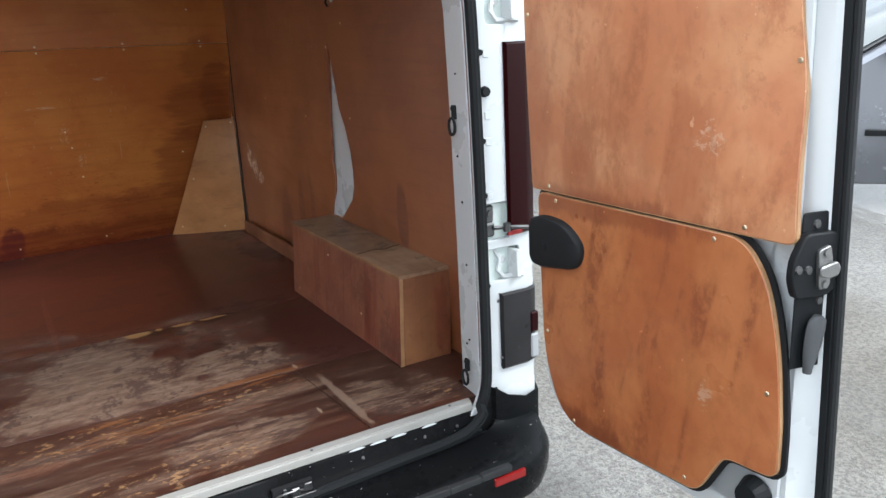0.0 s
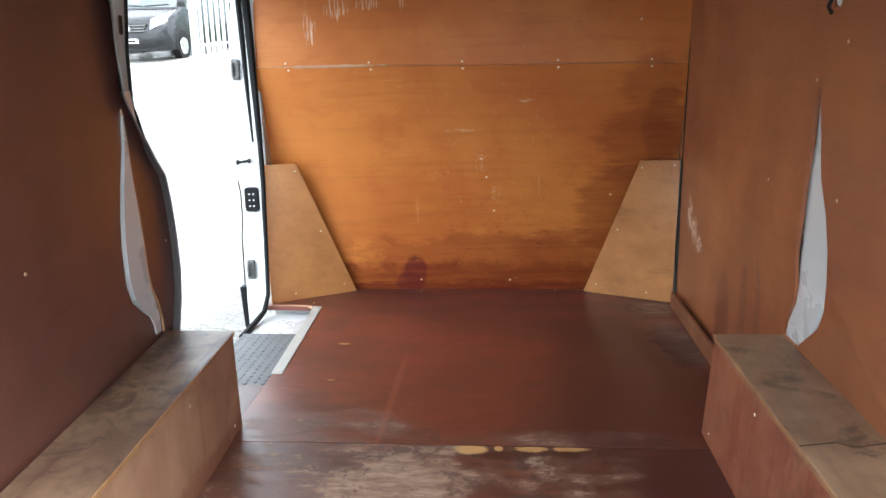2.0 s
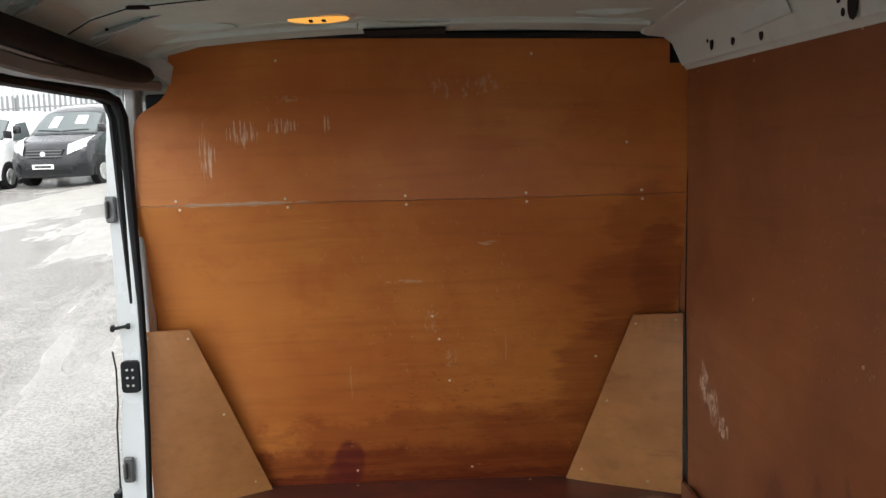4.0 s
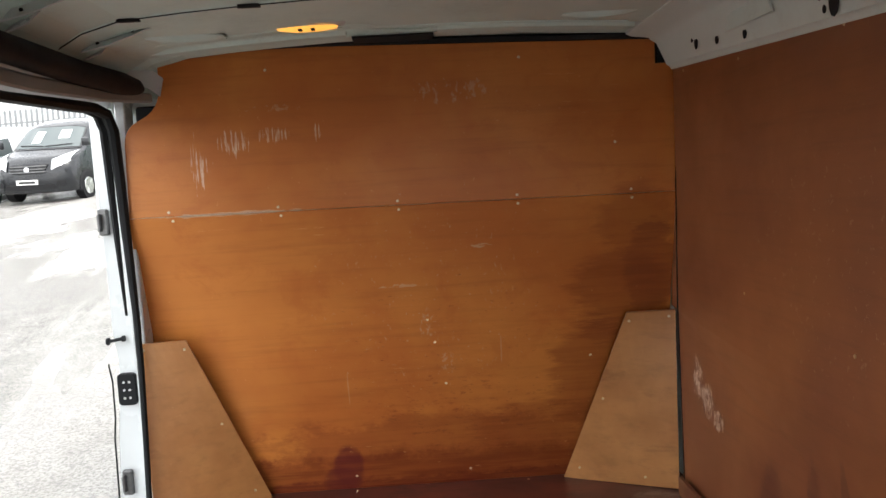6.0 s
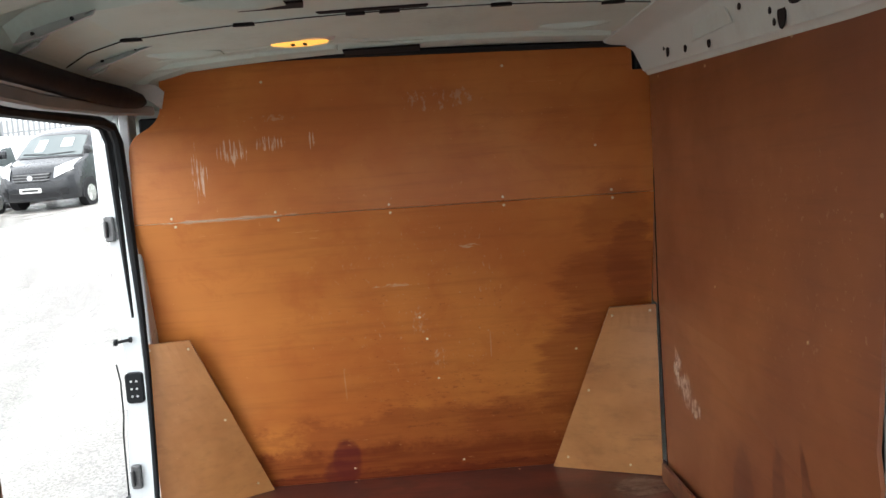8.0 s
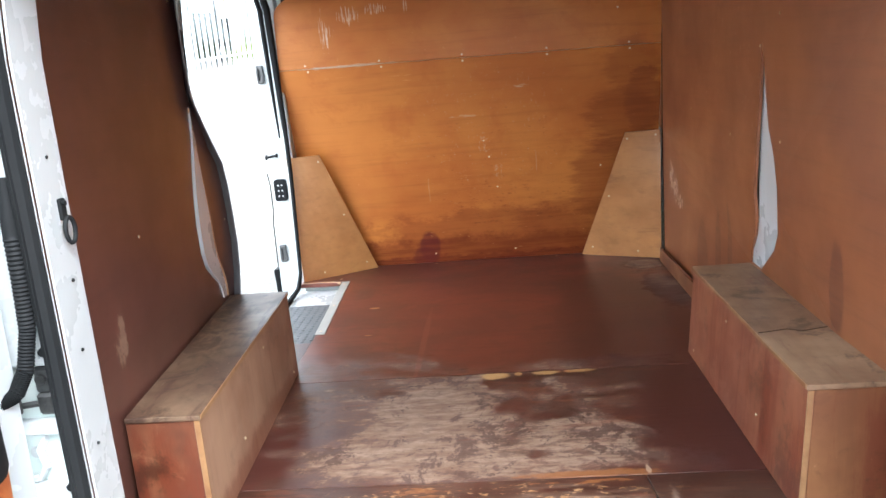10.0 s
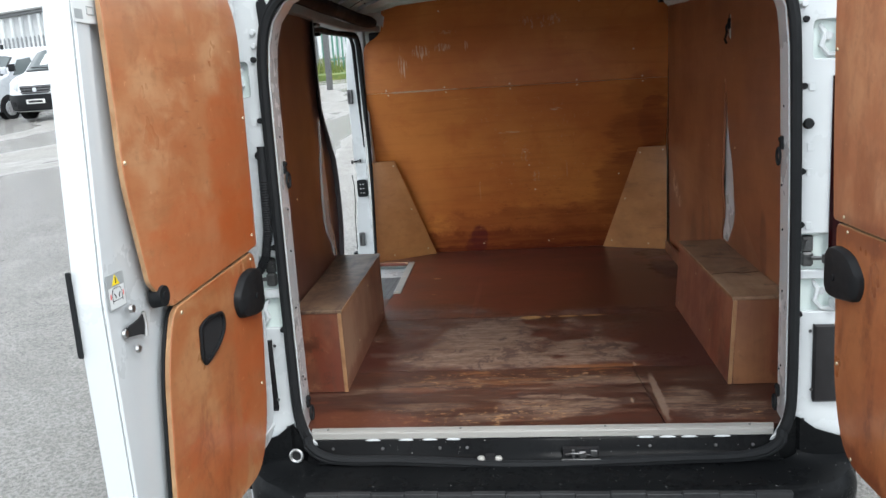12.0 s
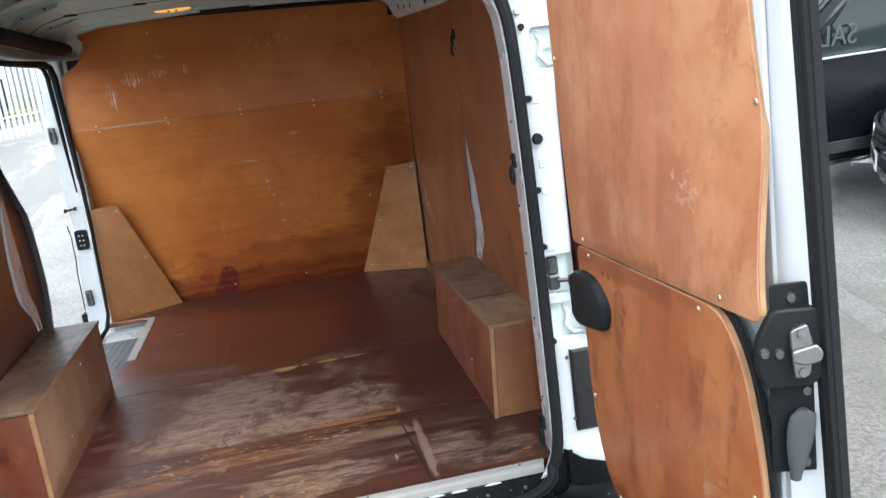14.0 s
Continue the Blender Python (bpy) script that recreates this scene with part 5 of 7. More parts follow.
box(-0.665, 0.66, 0.002, 0.010, FZ - 0.020, FZ + 0.001, 0.002, thr)
part("threshold_strip", thr, alu, van, "worn aluminium threshold strip")
studs("strip_rivet", van, dark_steel, [(x, 0.024, FZ + 0.0025) for x in (-0.62, -0.22, 0.20, 0.60)], (0, 0, 1), 0.004, 0.0015, 8)
prof = [(0.020, 0.548), (0.001, 0.550), (-0.004, 0.545), (-0.012, 0.520), (-0.022, 0.506), (-0.030, 0.500), (-0.030, 0.488), (0.03, 0.48)]
xs = [-0.675, -0.66, -0.4, -0.16, -0.15, 0.0, 0.10, 0.11, 0.4, 0.65, 0.668]
rows = [[(x, y - (0.006 if -0.16 < x < 0.105 else 0.0), z) for y, z in prof] for x in xs]
part("sill_trim", thicken(loft(rows), 0.003), bumper_plastic, van, "scuffed black plastic sill trim", True)
studs("paint_clip", van, van_white, [(x, -0.001, FZ - 0.0225) for x in (-0.48, -0.38, -0.31, -0.24, 0.31, 0.37, 0.43, 0.52)], (0, -0.4, 1), 0.010, 0.003, 14, 0.8, (2.4, 0.10, 1))
for x in (-0.17, -0.120):
    part("lower_striker", box(x, x + 0.022, -0.039, -0.020, 0.495, 0.509, 0.005), alu, van, "dull white lower lock striker")
part("striker_hole", box(-0.146, -0.119, -0.038, -0.022, 0.492, 0.514), void_black, van)
bm = box(0.075, 0.175, -0.034, -0.020, 0.505, 0.532)
part("latch_pocket", bm, void_black, van, "open latch pocket in the sill")
bm = box(0.07, 0.18, -0.042, -0.030, 0.497, 0.503, 0.001)
box(0.10, 0.108, -0.040, -0.030, 0.503, 0.53, 0.001, bm)
part("latch_plate", bm, dark_steel, van)
bm = tube([(0.082, -0.036, 0.514), (0.098, -0.042, 0.520), (0.128, -0.042, 0.520), (0.150, -0.036, 0.512)], 0.0035, 6)
box(0.118, 0.140, -0.044, -0.034, 0.506, 0.526, 0.003, bm)
box(0.152, 0.172, -0.040, -0.032, 0.508, 0.528, 0.002, bm)
part("latch_claw", bm, dark_steel, van, "dark steel latch claw")
for z, y in ((0.4985, -0.0335), (0.4925, -0.0345)):
    part("trim_gasket", tube([(-0.64, y, z), (-0.3, y, z - 0.0015), (-0.165, y - 0.004, z - 0.001), (0.10, y - 0.005, z - 0.001), (0.12, y, z + 0.001), (0.4, y, z + 0.003), (0.63, y + 0.003, z + 0.006)], 0.0022, 6), rubber, van)
studs("trim_rivet", van, dark_steel, [(x, -0.0105, 0.527) for x in (-0.6, -0.45, -0.28, -0.2, 0.32, 0.5, 0.6)], (0, -0.9, 0.35), 0.005, 0.002, 8)

# bumper: one long moulding that turns round both corners
SECTION = [(0.0, 0.488), (0.030, 0.482), (0.120, 0.478), (0.140, 0.476), (0.152, 0.468), (0.160, 0.445), (0.158, 0.39), (0.145, 0.350), (0.11, 0.325), (0.02, 0.315)]
def bumper_row(x, dirx, diry, lift):
    return [(x + dirx * d, -0.025 + diry * d, z + lift * (z > 0.47)) for d, z in SECTION]
rows = []
for s in (-1, 1):
    side = []
    for k in range(9):
        a = k / 8 * math.pi / 2
        side.append(bumper_row(s * (0.655 + 0.05 * math.sin(a)) + 0.008, s * math.sin(a) * 0.95, -math.cos(a), 0.028 * (k / 8) ** 1.5))
    end = [[(x + s * 0.03, y + 0.45, z) for x, y, z in side[-1]]]
    rows += (side[::-1] and end + side[::-1]) if s < 0 else [bumper_row(x, 0, -1, 0) for x in (-0.5, -0.25, 0.0, 0.25, 0.5)] + side + end
part("bumper", thicken(loft(rows), 0.004), bumper_plastic, van, "scuffed black plastic rear bumper with lighter worn lip", True)
for k in range(14):
    x = -0.640 + k * 0.0925
    part("bumper_lip", box(x, x + 0.0922, -0.1872, -0.168, 0.4575, 0.4745 + 0.0022 * (k % 2), 0.002), lip_plastic, van, "grey worn lip of the bumper")
for s, x0, x1, z0 in ((1, 0.600, 0.697, 0.430), (-1, -0.683, -0.588, 0.424)):
    part("reflector", box(x0, x1, -0.190, -0.180, z0, z0 + 0.024, 0.003), red_lens, van, "red bumper reflector")
ey = part("towing_eye", ring((-0.706, -0.036, 0.519), (0, -1, 0.1), 0.018, 0.0045, 20, 8), steel, van, "steel ring of the towing eye", True)
part("eye_socket", disc((-0.706, -0.026, 0.519), (0, -1, 0.1), 0.017, 0.008, 16), void_black, ey)

# cable sleeve between body and left door
pts = [(-0.719, -0.012, 1.43), (-0.720, -0.018, 1.36), (-0.720, -0.022, 1.27), (-0.722, -0.026, 1.19), (-0.730, -0.040, 1.125), (-0.745, -0.055, 1.09), (-0.762, -0.085, 1.085), (-0.772, -0.115, 1.10)]
fine = []
for i in range(len(pts) - 1):
    for k in range(24):
        fine.append(Vector(pts[i]).lerp(Vector(pts[i + 1]), k / 24))
part("cable_sleeve", tube(fine, [0.0125 + (0.0013 if k % 2 else -0.0010) * (k > 30) for k in range(len(fine))], 10), rubber, van, "black corrugated cable sleeve", True)

# ---- tie-down rings ----
def tie_ring(m):
    ob = thing("tie_down_ring", "black steel tie-down ring on the door jamb", "tie-down ring", "tie-down rings", m=m)
    bm = box(-0.002, 0.006, -0.009, 0.009, 0.0, 0.036, 0.002)
    disc((0.006, 0, 0.028), (1, 0, 0), 0.005, 0.004, 8, bm)
    part("bracket", bm, rubber, ob)
    part("loop", ring((0.010, 0, -0.018), (1, 0, 0), 0.0145, 0.0038, 20, 6, None, (1.5, 1.0)), rubber, ob, smooth=True)
    return ob


tie_ring(pose(0.691, 0.080, 1.335, 0, 0, 180))
tie_ring(pose(-0.691, 0.080, 1.343))
tie_ring(pose(0.687, 0.062, 0.640, 0, 0, 180))
tie_ring(pose(-0.687, 0.062, 0.632))

# ---- ceiling ----
ceiling = thing("ceiling", "bare grey-white painted steel roof with pressed ribs", "ceiling", kind="structure")
prof = []
for yc, w in ((0.98, 0.08), (1.40, 0.05)):
    prof += [(yc - w - 0.03, 2.094), (yc - w, 2.052), (yc + w, 2.052), (yc + w + 0.03, 2.094)]
prof = [(0.30, 1.968), (0.42, 1.990), (0.45, 1.978), (0.56, 2.000), (0.59, 2.024), (0.84, 2.066)] + prof + [(1.53, 2.094), (1.57, 2.062), (1.76, 2.058), (1.828, 2.056), (1.832, 2.049), (2.10, 2.047), (2.19, 2.049), (2.215, 2.066), (2.29, 2.068), (2.31, 2.052), (2.36, 2.050), (2.375, 2.066), (2.70, 2.068)]


def seam_y(x):
    """The roof's cross seams bow forward towards the sides."""
    return 0.048 * abs(x / 0.75) ** 2.2


def roof_z(x, z=0.0):
    return z + 0.022 * (1 - min(1.0, abs(x) / 0.75) ** 2)


xr = [-0.90, -0.86, -0.80, -0.70, -0.55, -0.4, -0.25, -0.1, 0.05, 0.2, 0.35, 0.5, 0.66, 0.76, 0.82]
side_drop = {-0.90: -0.10, -0.86: -0.05, -0.80: -0.02, 0.76: -0.015, 0.82: -0.06}
rows = [[(x, y + (seam_y(x) if y > 1.5 else 0.0), roof_z(x, z) + side_drop.get(x, 0.0)) for x in xr] for y, z in prof]
part("roof_skin", thicken(loft(rows), 0.006), roof_paint, ceiling, "pressed steel roof with cross ribs")
for y in (1.17, 1.25):
    for x0, x1 in ((-0.62, -0.30), (0.05, 0.45)):
        part("swage", plate(rounded([(x0, y - 0.025), (x1, y - 0.025), (x1 - 0.03, y + 0.025), (x0 + 0.03, y + 0.025)], 0.015, 3), "z", 2.092, 2.118, (), 0.006), roof_paint, ceiling)
# pressed tongues of the front cross member, with a gap between them
for x0, x1, y in ((-0.80, -0.20, 2.235), (0.06, 0.63, 2.235)):
    n_ = 8
    pts = [(x0 + (x1 - x0) * k / n_) for k in range(n_ + 1)]
    rows = [[(x, y + seam_y(x) * 0.9 + dy, roof_z(x, z)) for x in pts] for dy, z in ((-0.035, 2.060), (-0.022, 2.034), (0.018, 2.034), (0.030, 2.060))]
    part("pressed_tongue", thicken(loft(rows), 0.004), roof_paint, ceiling, "", True)
for y, r in ((2.115, 0.007), (2.185, 0.005)):
    pts = [(x, y + seam_y(x), roof_z(x, 2.0445)) for x in (-0.74, -0.6, -0.45, -0.30, -0.16)] + [(-0.11, y + 0.030, 2.066), (-0.06, y + 0.062, 2.068)] + [(x, y + 0.064 + seam_y(x), roof_z(x, 2.0445)) for x in (0.0, 0.2, 0.4, 0.60)]
    part("pressed_ridge", tube(pts, r, 6), roof_paint, ceiling, "", True)
part("header_gap", box(-0.19, 0.05, 2.300, 2.385, 2.060, 2.066), void_black, ceiling)
bm = tube([(x, 1.829 + seam_y(x), roof_z(x, 2.0465) + side_drop.get(x, 0.0)) for x in xr[1:13]], 0.0036, 4)
part("joint_line", bm, void_black, ceiling, "dark seam between roof panels")
for x, w in ((-0.68, 0.028), (-0.389, 0.027), (-0.109, 0.024), (-0.024, 0.026), (0.256, 0.027), (0.542, 0.03)):
    part("seam_slot", plate(rounded([(x - w, 1.824 + seam_y(x)), (x + w, 1.824 + seam_y(x)), (x + w, 1.836 + seam_y(x)), (x - w, 1.836 + seam_y(x))], 0.004, 2), "z", roof_z(x, 2.041), roof_z(x, 2.049)), void_black, ceiling)
for x0, x1, y0, y1 in ((-0.383, -0.215, 1.672, 1.722), (-0.205, 0.075, 1.800, 1.824), (0.30, 0.44, 1.672, 1.715), (-0.55, -0.45, 1.40, 1.42), (0.1, 0.3, 1.385, 1.42), (-0.35, -0.2, 0.96, 1.00), (0.15, 0.33, 0.96, 1.00)):
    x = (x0 + x1) / 2
    z = 2.047 if y0 > 1.5 else 2.042
    part("panel_slot", plate(rounded([(x0, y0 + seam_y(x) * (y0 > 1.5)), (x1, y0 + seam_y(x) * (y0 > 1.5)), (x1 - 0.008, y1 + seam_y(x) * (y0 > 1.5)), (x0 + 0.008, y1 + seam_y(x) * (y0 > 1.5))], 0.006, 3), "z", roof_z(x, z), roof_z(x, z + 0.006)), void_black, ceiling, "dark slot in the roof panel")
for x, y, a in ((-0.62, 2.09, 0.12), (-0.36, 1.62, 0.10), (0.50, 2.09, -0.12), (0.48, 1.62, -0.1)):
    rows = [[(x + t * 0.11, y + d + t * a * 0.2, roof_z(x, 2.047) - 0.006 - h * (1 - t * t)) for d, h in ((-0.024, -0.006), (-0.012, 0.014), (0.010, 0.014), (0.022, -0.006))] for t in (-0.98, -0.5, 0.0, 0.5, 0.98)]
    part("pressed_pip", thicken(loft(rows), 0.002), roof_paint, ceiling, "", True)
# pierced rail above the right lining
def lining_top(y):
    return 1.83 + (y - 0.155) * 0.0402 if y < 1.2 else 1.872 + (y - 1.2) * 0.0611


rows = []
for y in (0.16, 0.5, 0.9, 1.2, 1.6, 2.0, 2.40):
    z = lining_top(y) - 0.012
    drop = 0.115 * max(0.0, 1.0 - (y - 0.16) / 0.74)
    rows.append([(0.786, y, z), (0.780, y, z + 0.012), (0.772, y, z + 0.016), (0.742, y, 2.016 - drop), (0.715, y, 2.034 - drop), (0.66, y, 2.040 - drop), (0.645, y, 2.046 - drop), (0.64, y, 2.10 - drop)])
part("cant_rail", thicken(loft(rows), 0.004), van_white_in, ceiling, "white pierced steel rail", True)
for y, z, w, h in ((2.10, 1.965, 0.012, 0.022), (2.125, 1.972, 0.006, 0.006), (1.965, 1.945, 0.010, 0.012), (1.80, 1.93, 0.010, 0.014), (1.745, 1.955, 0.035, 0.010), (1.665, 1.955, 0.010, 0.010), (1.58, 1.968, 0.008, 0.008), (1.405, 1.915, 0.018, 0.032), (1.45, 1.93, 0.006, 0.008), (1.445, 1.905, 0.006, 0.008), (1.33, 1.93, 0.035, 0.012), (1.05, 1.92, 0.012, 0.02), (0.85, 1.91, 0.03, 0.012), (0.6, 1.885, 0.012, 0.016), (0.35, 1.868, 0.02, 0.006)):
    zt = lining_top(y) + 0.004
    x = 0.772 - 0.030 * (z - zt) / (2.016 - zt)
    hole_part = part("rail_hole", disc((0, 0, 0), (-1, 0, 0), 1.0, 0.002, 12), void_black, ceiling)
    hole_part.matrix_basis = Matrix.Translation((x - 0.005, y, z)) @ Matrix.Diagonal((1, w, h, 1))
part("rail_tab", plate([(1.62, 1.94), (1.88, 1.945), (1.86, 1.985), (1.66, 1.995)], "x", 0.745, 0.750, (), 0.002), van_white_in, ceiling)
lamp = thing("courtesy_lamp", "small lit amber courtesy lamp in the ceiling", "lamp")
rows = []
for x, w, d in ((-0.088, 0.004, 0.004), (-0.075, 0.024, 0.014), (-0.03, 0.030, 0.021), (0.03, 0.030, 0.021), (0.075, 0.024, 0.014), (0.088, 0.004, 0.004)):
    rows.append([(x, 0.010 - w, -0.003), (x, 0.010 - w * 0.6, -d * 0.6), (x, 0.010 + w * 0.5, -d * 0.6), (x, 0.010 + w * 0.7, -0.003)])
part("lens", thicken(loft(rows), 0.002), amber_glow, lamp, "glowing amber lens", True)
part("bezel", plate(rounded([(-0.112, -0.045), (0.112, -0.045), (0.095, 0.040), (-0.095, 0.040)], 0.015, 4), "z", -0.006, 0.004, (), 0.003), van_white, lamp, "white plastic bezel")
for x in (-0.022, 0.012):
    part("clip", box(x, x + 0.012, -0.016, 0.004, -0.017, -0.012, 0.002), black_plastic, lamp)
lamp.matrix_basis = pose(-0.294, 2.105, 2.066)

# ---- sliding door opening on the left ----
SO = thing("side_door_opening", "white sliding door frame with black rubber seal, door slid back", "door frame", kind="structure")
# rear edge of the opening
SEAL_EDGE = [(-0.945, 1.395, 1.86), (-0.950, 1.385, 1.74), (-0.950, 1.362, 1.62), (-0.947, 1.350, 1.48), (-0.938, 1.362, 1.42)] + [(left_x(y) - 0.035, y + 0.022, z) for y, z in EDGE[6:]]
rows = []
for (y, z), (sx_, sy_, sz_) in zip([(1.165, 1.86), (1.165, 1.74), (1.165, 1.62), (1.18, 1.50), (1.25, 1.42)] + EDGE[6:], SEAL_EDGE):
    rows.append([(left_x(y) - 0.004, y, z), (sx_ * 0.6 + (left_x(y) - 0.004) * 0.4 - 0.006, sy_ * 0.6 + y * 0.4, z), (sx_, sy_, sz_), (sx_ - 0.03, sy_ + 0.004, sz_)])
part("rear_jamb", thicken(loft(rows), 0.004), jamb_grey, SO, "painted door jamb", True)
part("rear_edge_seal", tube(SEAL_EDGE, 0.012, 8), rubber, SO, "black rubber edge", True)
part("jamb_switch", box(-0.915, -0.895, 1.22, 1.26, 1.66, 1.71, 0.004), black_plastic, SO)
# top rail and dark roller above the opening
rows = []
for y, x, z0, z1 in ((0.16, -0.86, 1.835, 1.885), (1.0, -0.87, 1.862, 1.905), (1.8, -0.885, 1.868, 1.905), (2.2, -0.875, 1.888, 1.920), (2.42, -0.835, 1.905, 1.934)):
    rows.append([(x - 0.06, y, z0 + 0.004), (x - 0.006, y, z0), (x, y, z0 + 0.006), (x, y, z1 - 0.006), (x - 0.006, y, z1), (x - 0.06, y, z1)])
part("top_rail", thicken(loft(rows), 0.003), rail_grey, SO, "grey steel rail above the side door", True)
part("lining_rail", plate([(0.16, 1.80), (1.20, 1.875), (1.20, 1.93), (0.16, 1.92)], "x", -0.030, -0.012, bend=bend_left), rail_grey, SO)
bm = tube([(-0.880 + (0.02 if y > 2.2 else 0), y, 1.938 - 0.10 * max(0.0, 1 - y / 0.8) + 0.012 * (y - 1.6) * (y > 1.6) + 0.004 * math.sin(y * 5)) for y in (0.34, 0.6, 0.9, 1.3, 1.7, 2.05, 2.25, 2.35, 2.40)], [0.026, 0.030, 0.032, 0.033, 0.032, 0.033, 0.032, 0.026, 0.012], 12, False, None, 0.95)
part("track_cover", bm, cover_black, SO, "dark padded cover of the door track", True)
part("cover_seam", tube([(-0.848, y, 1.944 + 0.012 * (y - 1.6) * (y > 1.6)) for y in (0.9, 1.3, 1.6, 2.0, 2.3)], 0.0022, 5), void_black, SO)
for y in (1.00, 1.40, 1.70, 2.07):
    # folded white web facing the rear, with a second ear
    bm = loft([[(-0.870, y - 0.045, 1.990), (-0.80, y - 0.05, 2.004), (-0.69, y - 0.055, 2.040)], [(-0.862, y - 0.015, 2.020), (-0.80, y - 0.018, 2.036), (-0.69, y - 0.025, 2.062)]])
    loft([[(-0.910, y + 0.02, 1.975), (-0.845, y + 0.012, 1.996)], [(-0.895, y + 0.05, 2.008), (-0.83, y + 0.045, 2.030)]], bm)
    g = part("roof_gusset", thicken(bm, 0.003), van_white, SO, "folded white steel gusset plate")
    studs("gusset_hole", g, void_black, [(-0.83, y - 0.036, 2.012), (-0.74, y - 0.040, 2.038)], (0, -0.75, -0.6), 0.005, 0.003, 8)
part("corner_gusset", thicken(loft([[(-0.875, 2.33, 1.985), (-0.81, 2.36, 1.955), (-0.79, 2.39, 1.935)], [(-0.86, 2.36, 2.025), (-0.80, 2.385, 2.01), (-0.78, 2.40, 1.99)]]), 0.003), van_white, SO, "folded white corner plate")
top = [(-0.945, 1.395, 1.868), (-0.945, 1.6, 1.874), (-0.944, 2.1, 1.889), (-0.940, 2.27, 1.896), (-0.938, 2.345, 1.886), (-0.937, 2.385, 1.84)]
front_seal = [(-0.936, 2.396, 1.70), (-0.932, 2.398, 1.51), (-0.925, 2.398, 1.27), (-0.925, 2.398, 1.10), (-0.931, 2.396, 0.85), (-0.937, 2.39, 0.62), (-0.944, 2.345, 0.558), (-0.953, 2.23, 0.542), (-0.960, 2.10, 0.532)]
bm = tube(top + front_seal, [0.017] * 6 + [0.016, 0.014, 0.011, 0.010, 0.009, 0.009, 0.011, 0.013, 0.015], 8)
part("opening_seal", bm, rubber, SO, "black rubber door seal", True)
bm = tube([(x - 0.030, y + 0.000, z) for x, y, z in top[3:] + front_seal[:3]], [0.012, 0.012, 0.012, 0.012, 0.009, 0.004], 6)
part("outer_seal", bm, rubber, SO, "", True)
pillar_from = len(SO.children)
# front pillar: white, bowed with the body side
rows = []
for z, xo in ((0.40, -1.072), (0.59, -1.076), (0.70, -1.070), (0.845, -1.062), (0.95, -1.052), (1.10, -1.040), (1.22, -1.052), (1.345, -1.050), (1.59, -1.055), (1.75, -1.050), (1.92, -1.030), (1.96, -1.0)):
    rows.append([(-0.962, 2.452, z), (-0.968, 2.478, z), (-0.975, 2.49, z), (-1.01, 2.497, z), (xo + 0.008, 2.50, z), (xo, 2.515, z), (xo - 0.004, 2.60, z)])
part("front_pillar", thicken(loft(rows), 0.004), van_white, SO, "white painted door pillar", True)
bm = box(-0.915, -0.845, 2.490, 2.53, 1.815, 1.905, 0.006)
part("upper_bracket", bm, black_plastic, SO, "black bracket at the pillar top")
for z in (1.562, 0.705):
    bm = box(-1.050, -1.018, 2.478, 2.497, z - 0.042, z + 0.042, 0.004)
    box(-1.046, -1.036, 2.462, 2.480, z - 0.028, z + 0.028, 0.003, bm)
    disc((-1.028, 2.480, z + 0.030), (0, -1, 0), 0.007, 0.005, 8, bm)
    disc((-1.028, 2.480, z - 0.030), (0, -1, 0), 0.007, 0.005, 8, bm)
    part("lock_striker", bm, dark_steel, SO, "steel striker plate")
bm = tube([(-1.047, 2.482, 1.178), (-1.007, 2.482, 1.184)], 0.0055, 8)
disc((-1.050, 2.482, 1.178), (-1, 0, 0), 0.012, 0.008, 10, bm)
disc((-1.008, 2.482, 1.184), (1, 0, 0), 0.010, 0.008, 10, bm)
part("guide_peg", bm, black_plastic, SO, "black guide peg")
cbox = part("contact_box", plate(rounded([(-1.036, 0.965), (-0.976, 0.965), (-0.976, 1.070), (-1.036, 1.070)], 0.016, 5), "y", 2.474, 2.497, (), 0.003), black_plastic, SO, "black electrical contact block")
bm = bmesh.new()
for k in range(6):
    disc((-1.014 + 0.018 * (k % 2), 2.474, 0.99 + 0.026 * (k // 2)), (0, -1, 0), 0.004, 0.003, 8, bm)
part("contacts", bm, steel, cbox)
part("pillar_line", tube([(-1.066, 2.496, 1.10), (-1.058, 2.496, 1.04), (-1.060, 2.496, 0.92), (-1.068, 2.496, 0.85), (-1.072, 2.496, 0.64)], 0.003, 5), rubber, SO)
part("mud_flap", plate([(2.50, 0.62), (2.56, 0.62), (2.57, 0.44), (2.53, 0.42)], "x", -1.10, -1.075, (), 0.004), rubber, SO)
for o in SO.children[pillar_from:]:
    o.matrix_basis = Matrix.Translation((0.034, -0.066, 0.008))
part("pillar_inner", box(-0.948, -0.915, 2.43, 2.50, 0.6, 1.99, 0.004), van_white, SO)
bm = plate([(-0.955, 1.30), (-0.955, 2.42), (-1.02, 2.42), (-1.02, 1.30)], "z", 0.38, 0.44, (), 0.008)
part("outer_sill", bm, van_white, SO)
bm = box(-0.93, -0.87, 1.25, 1.33, 1.862, 1.905, 0.006)
box(-0.915, -0.895, 1.30, 1.33, 1.835, 1.865, 0.003, bm)
box(-0.935, -0.875, 1.315, 1.345, 1.825, 1.840, 0.004, bm)
part("upper_runner", bm, black_plastic, SO, "black door runner arm")

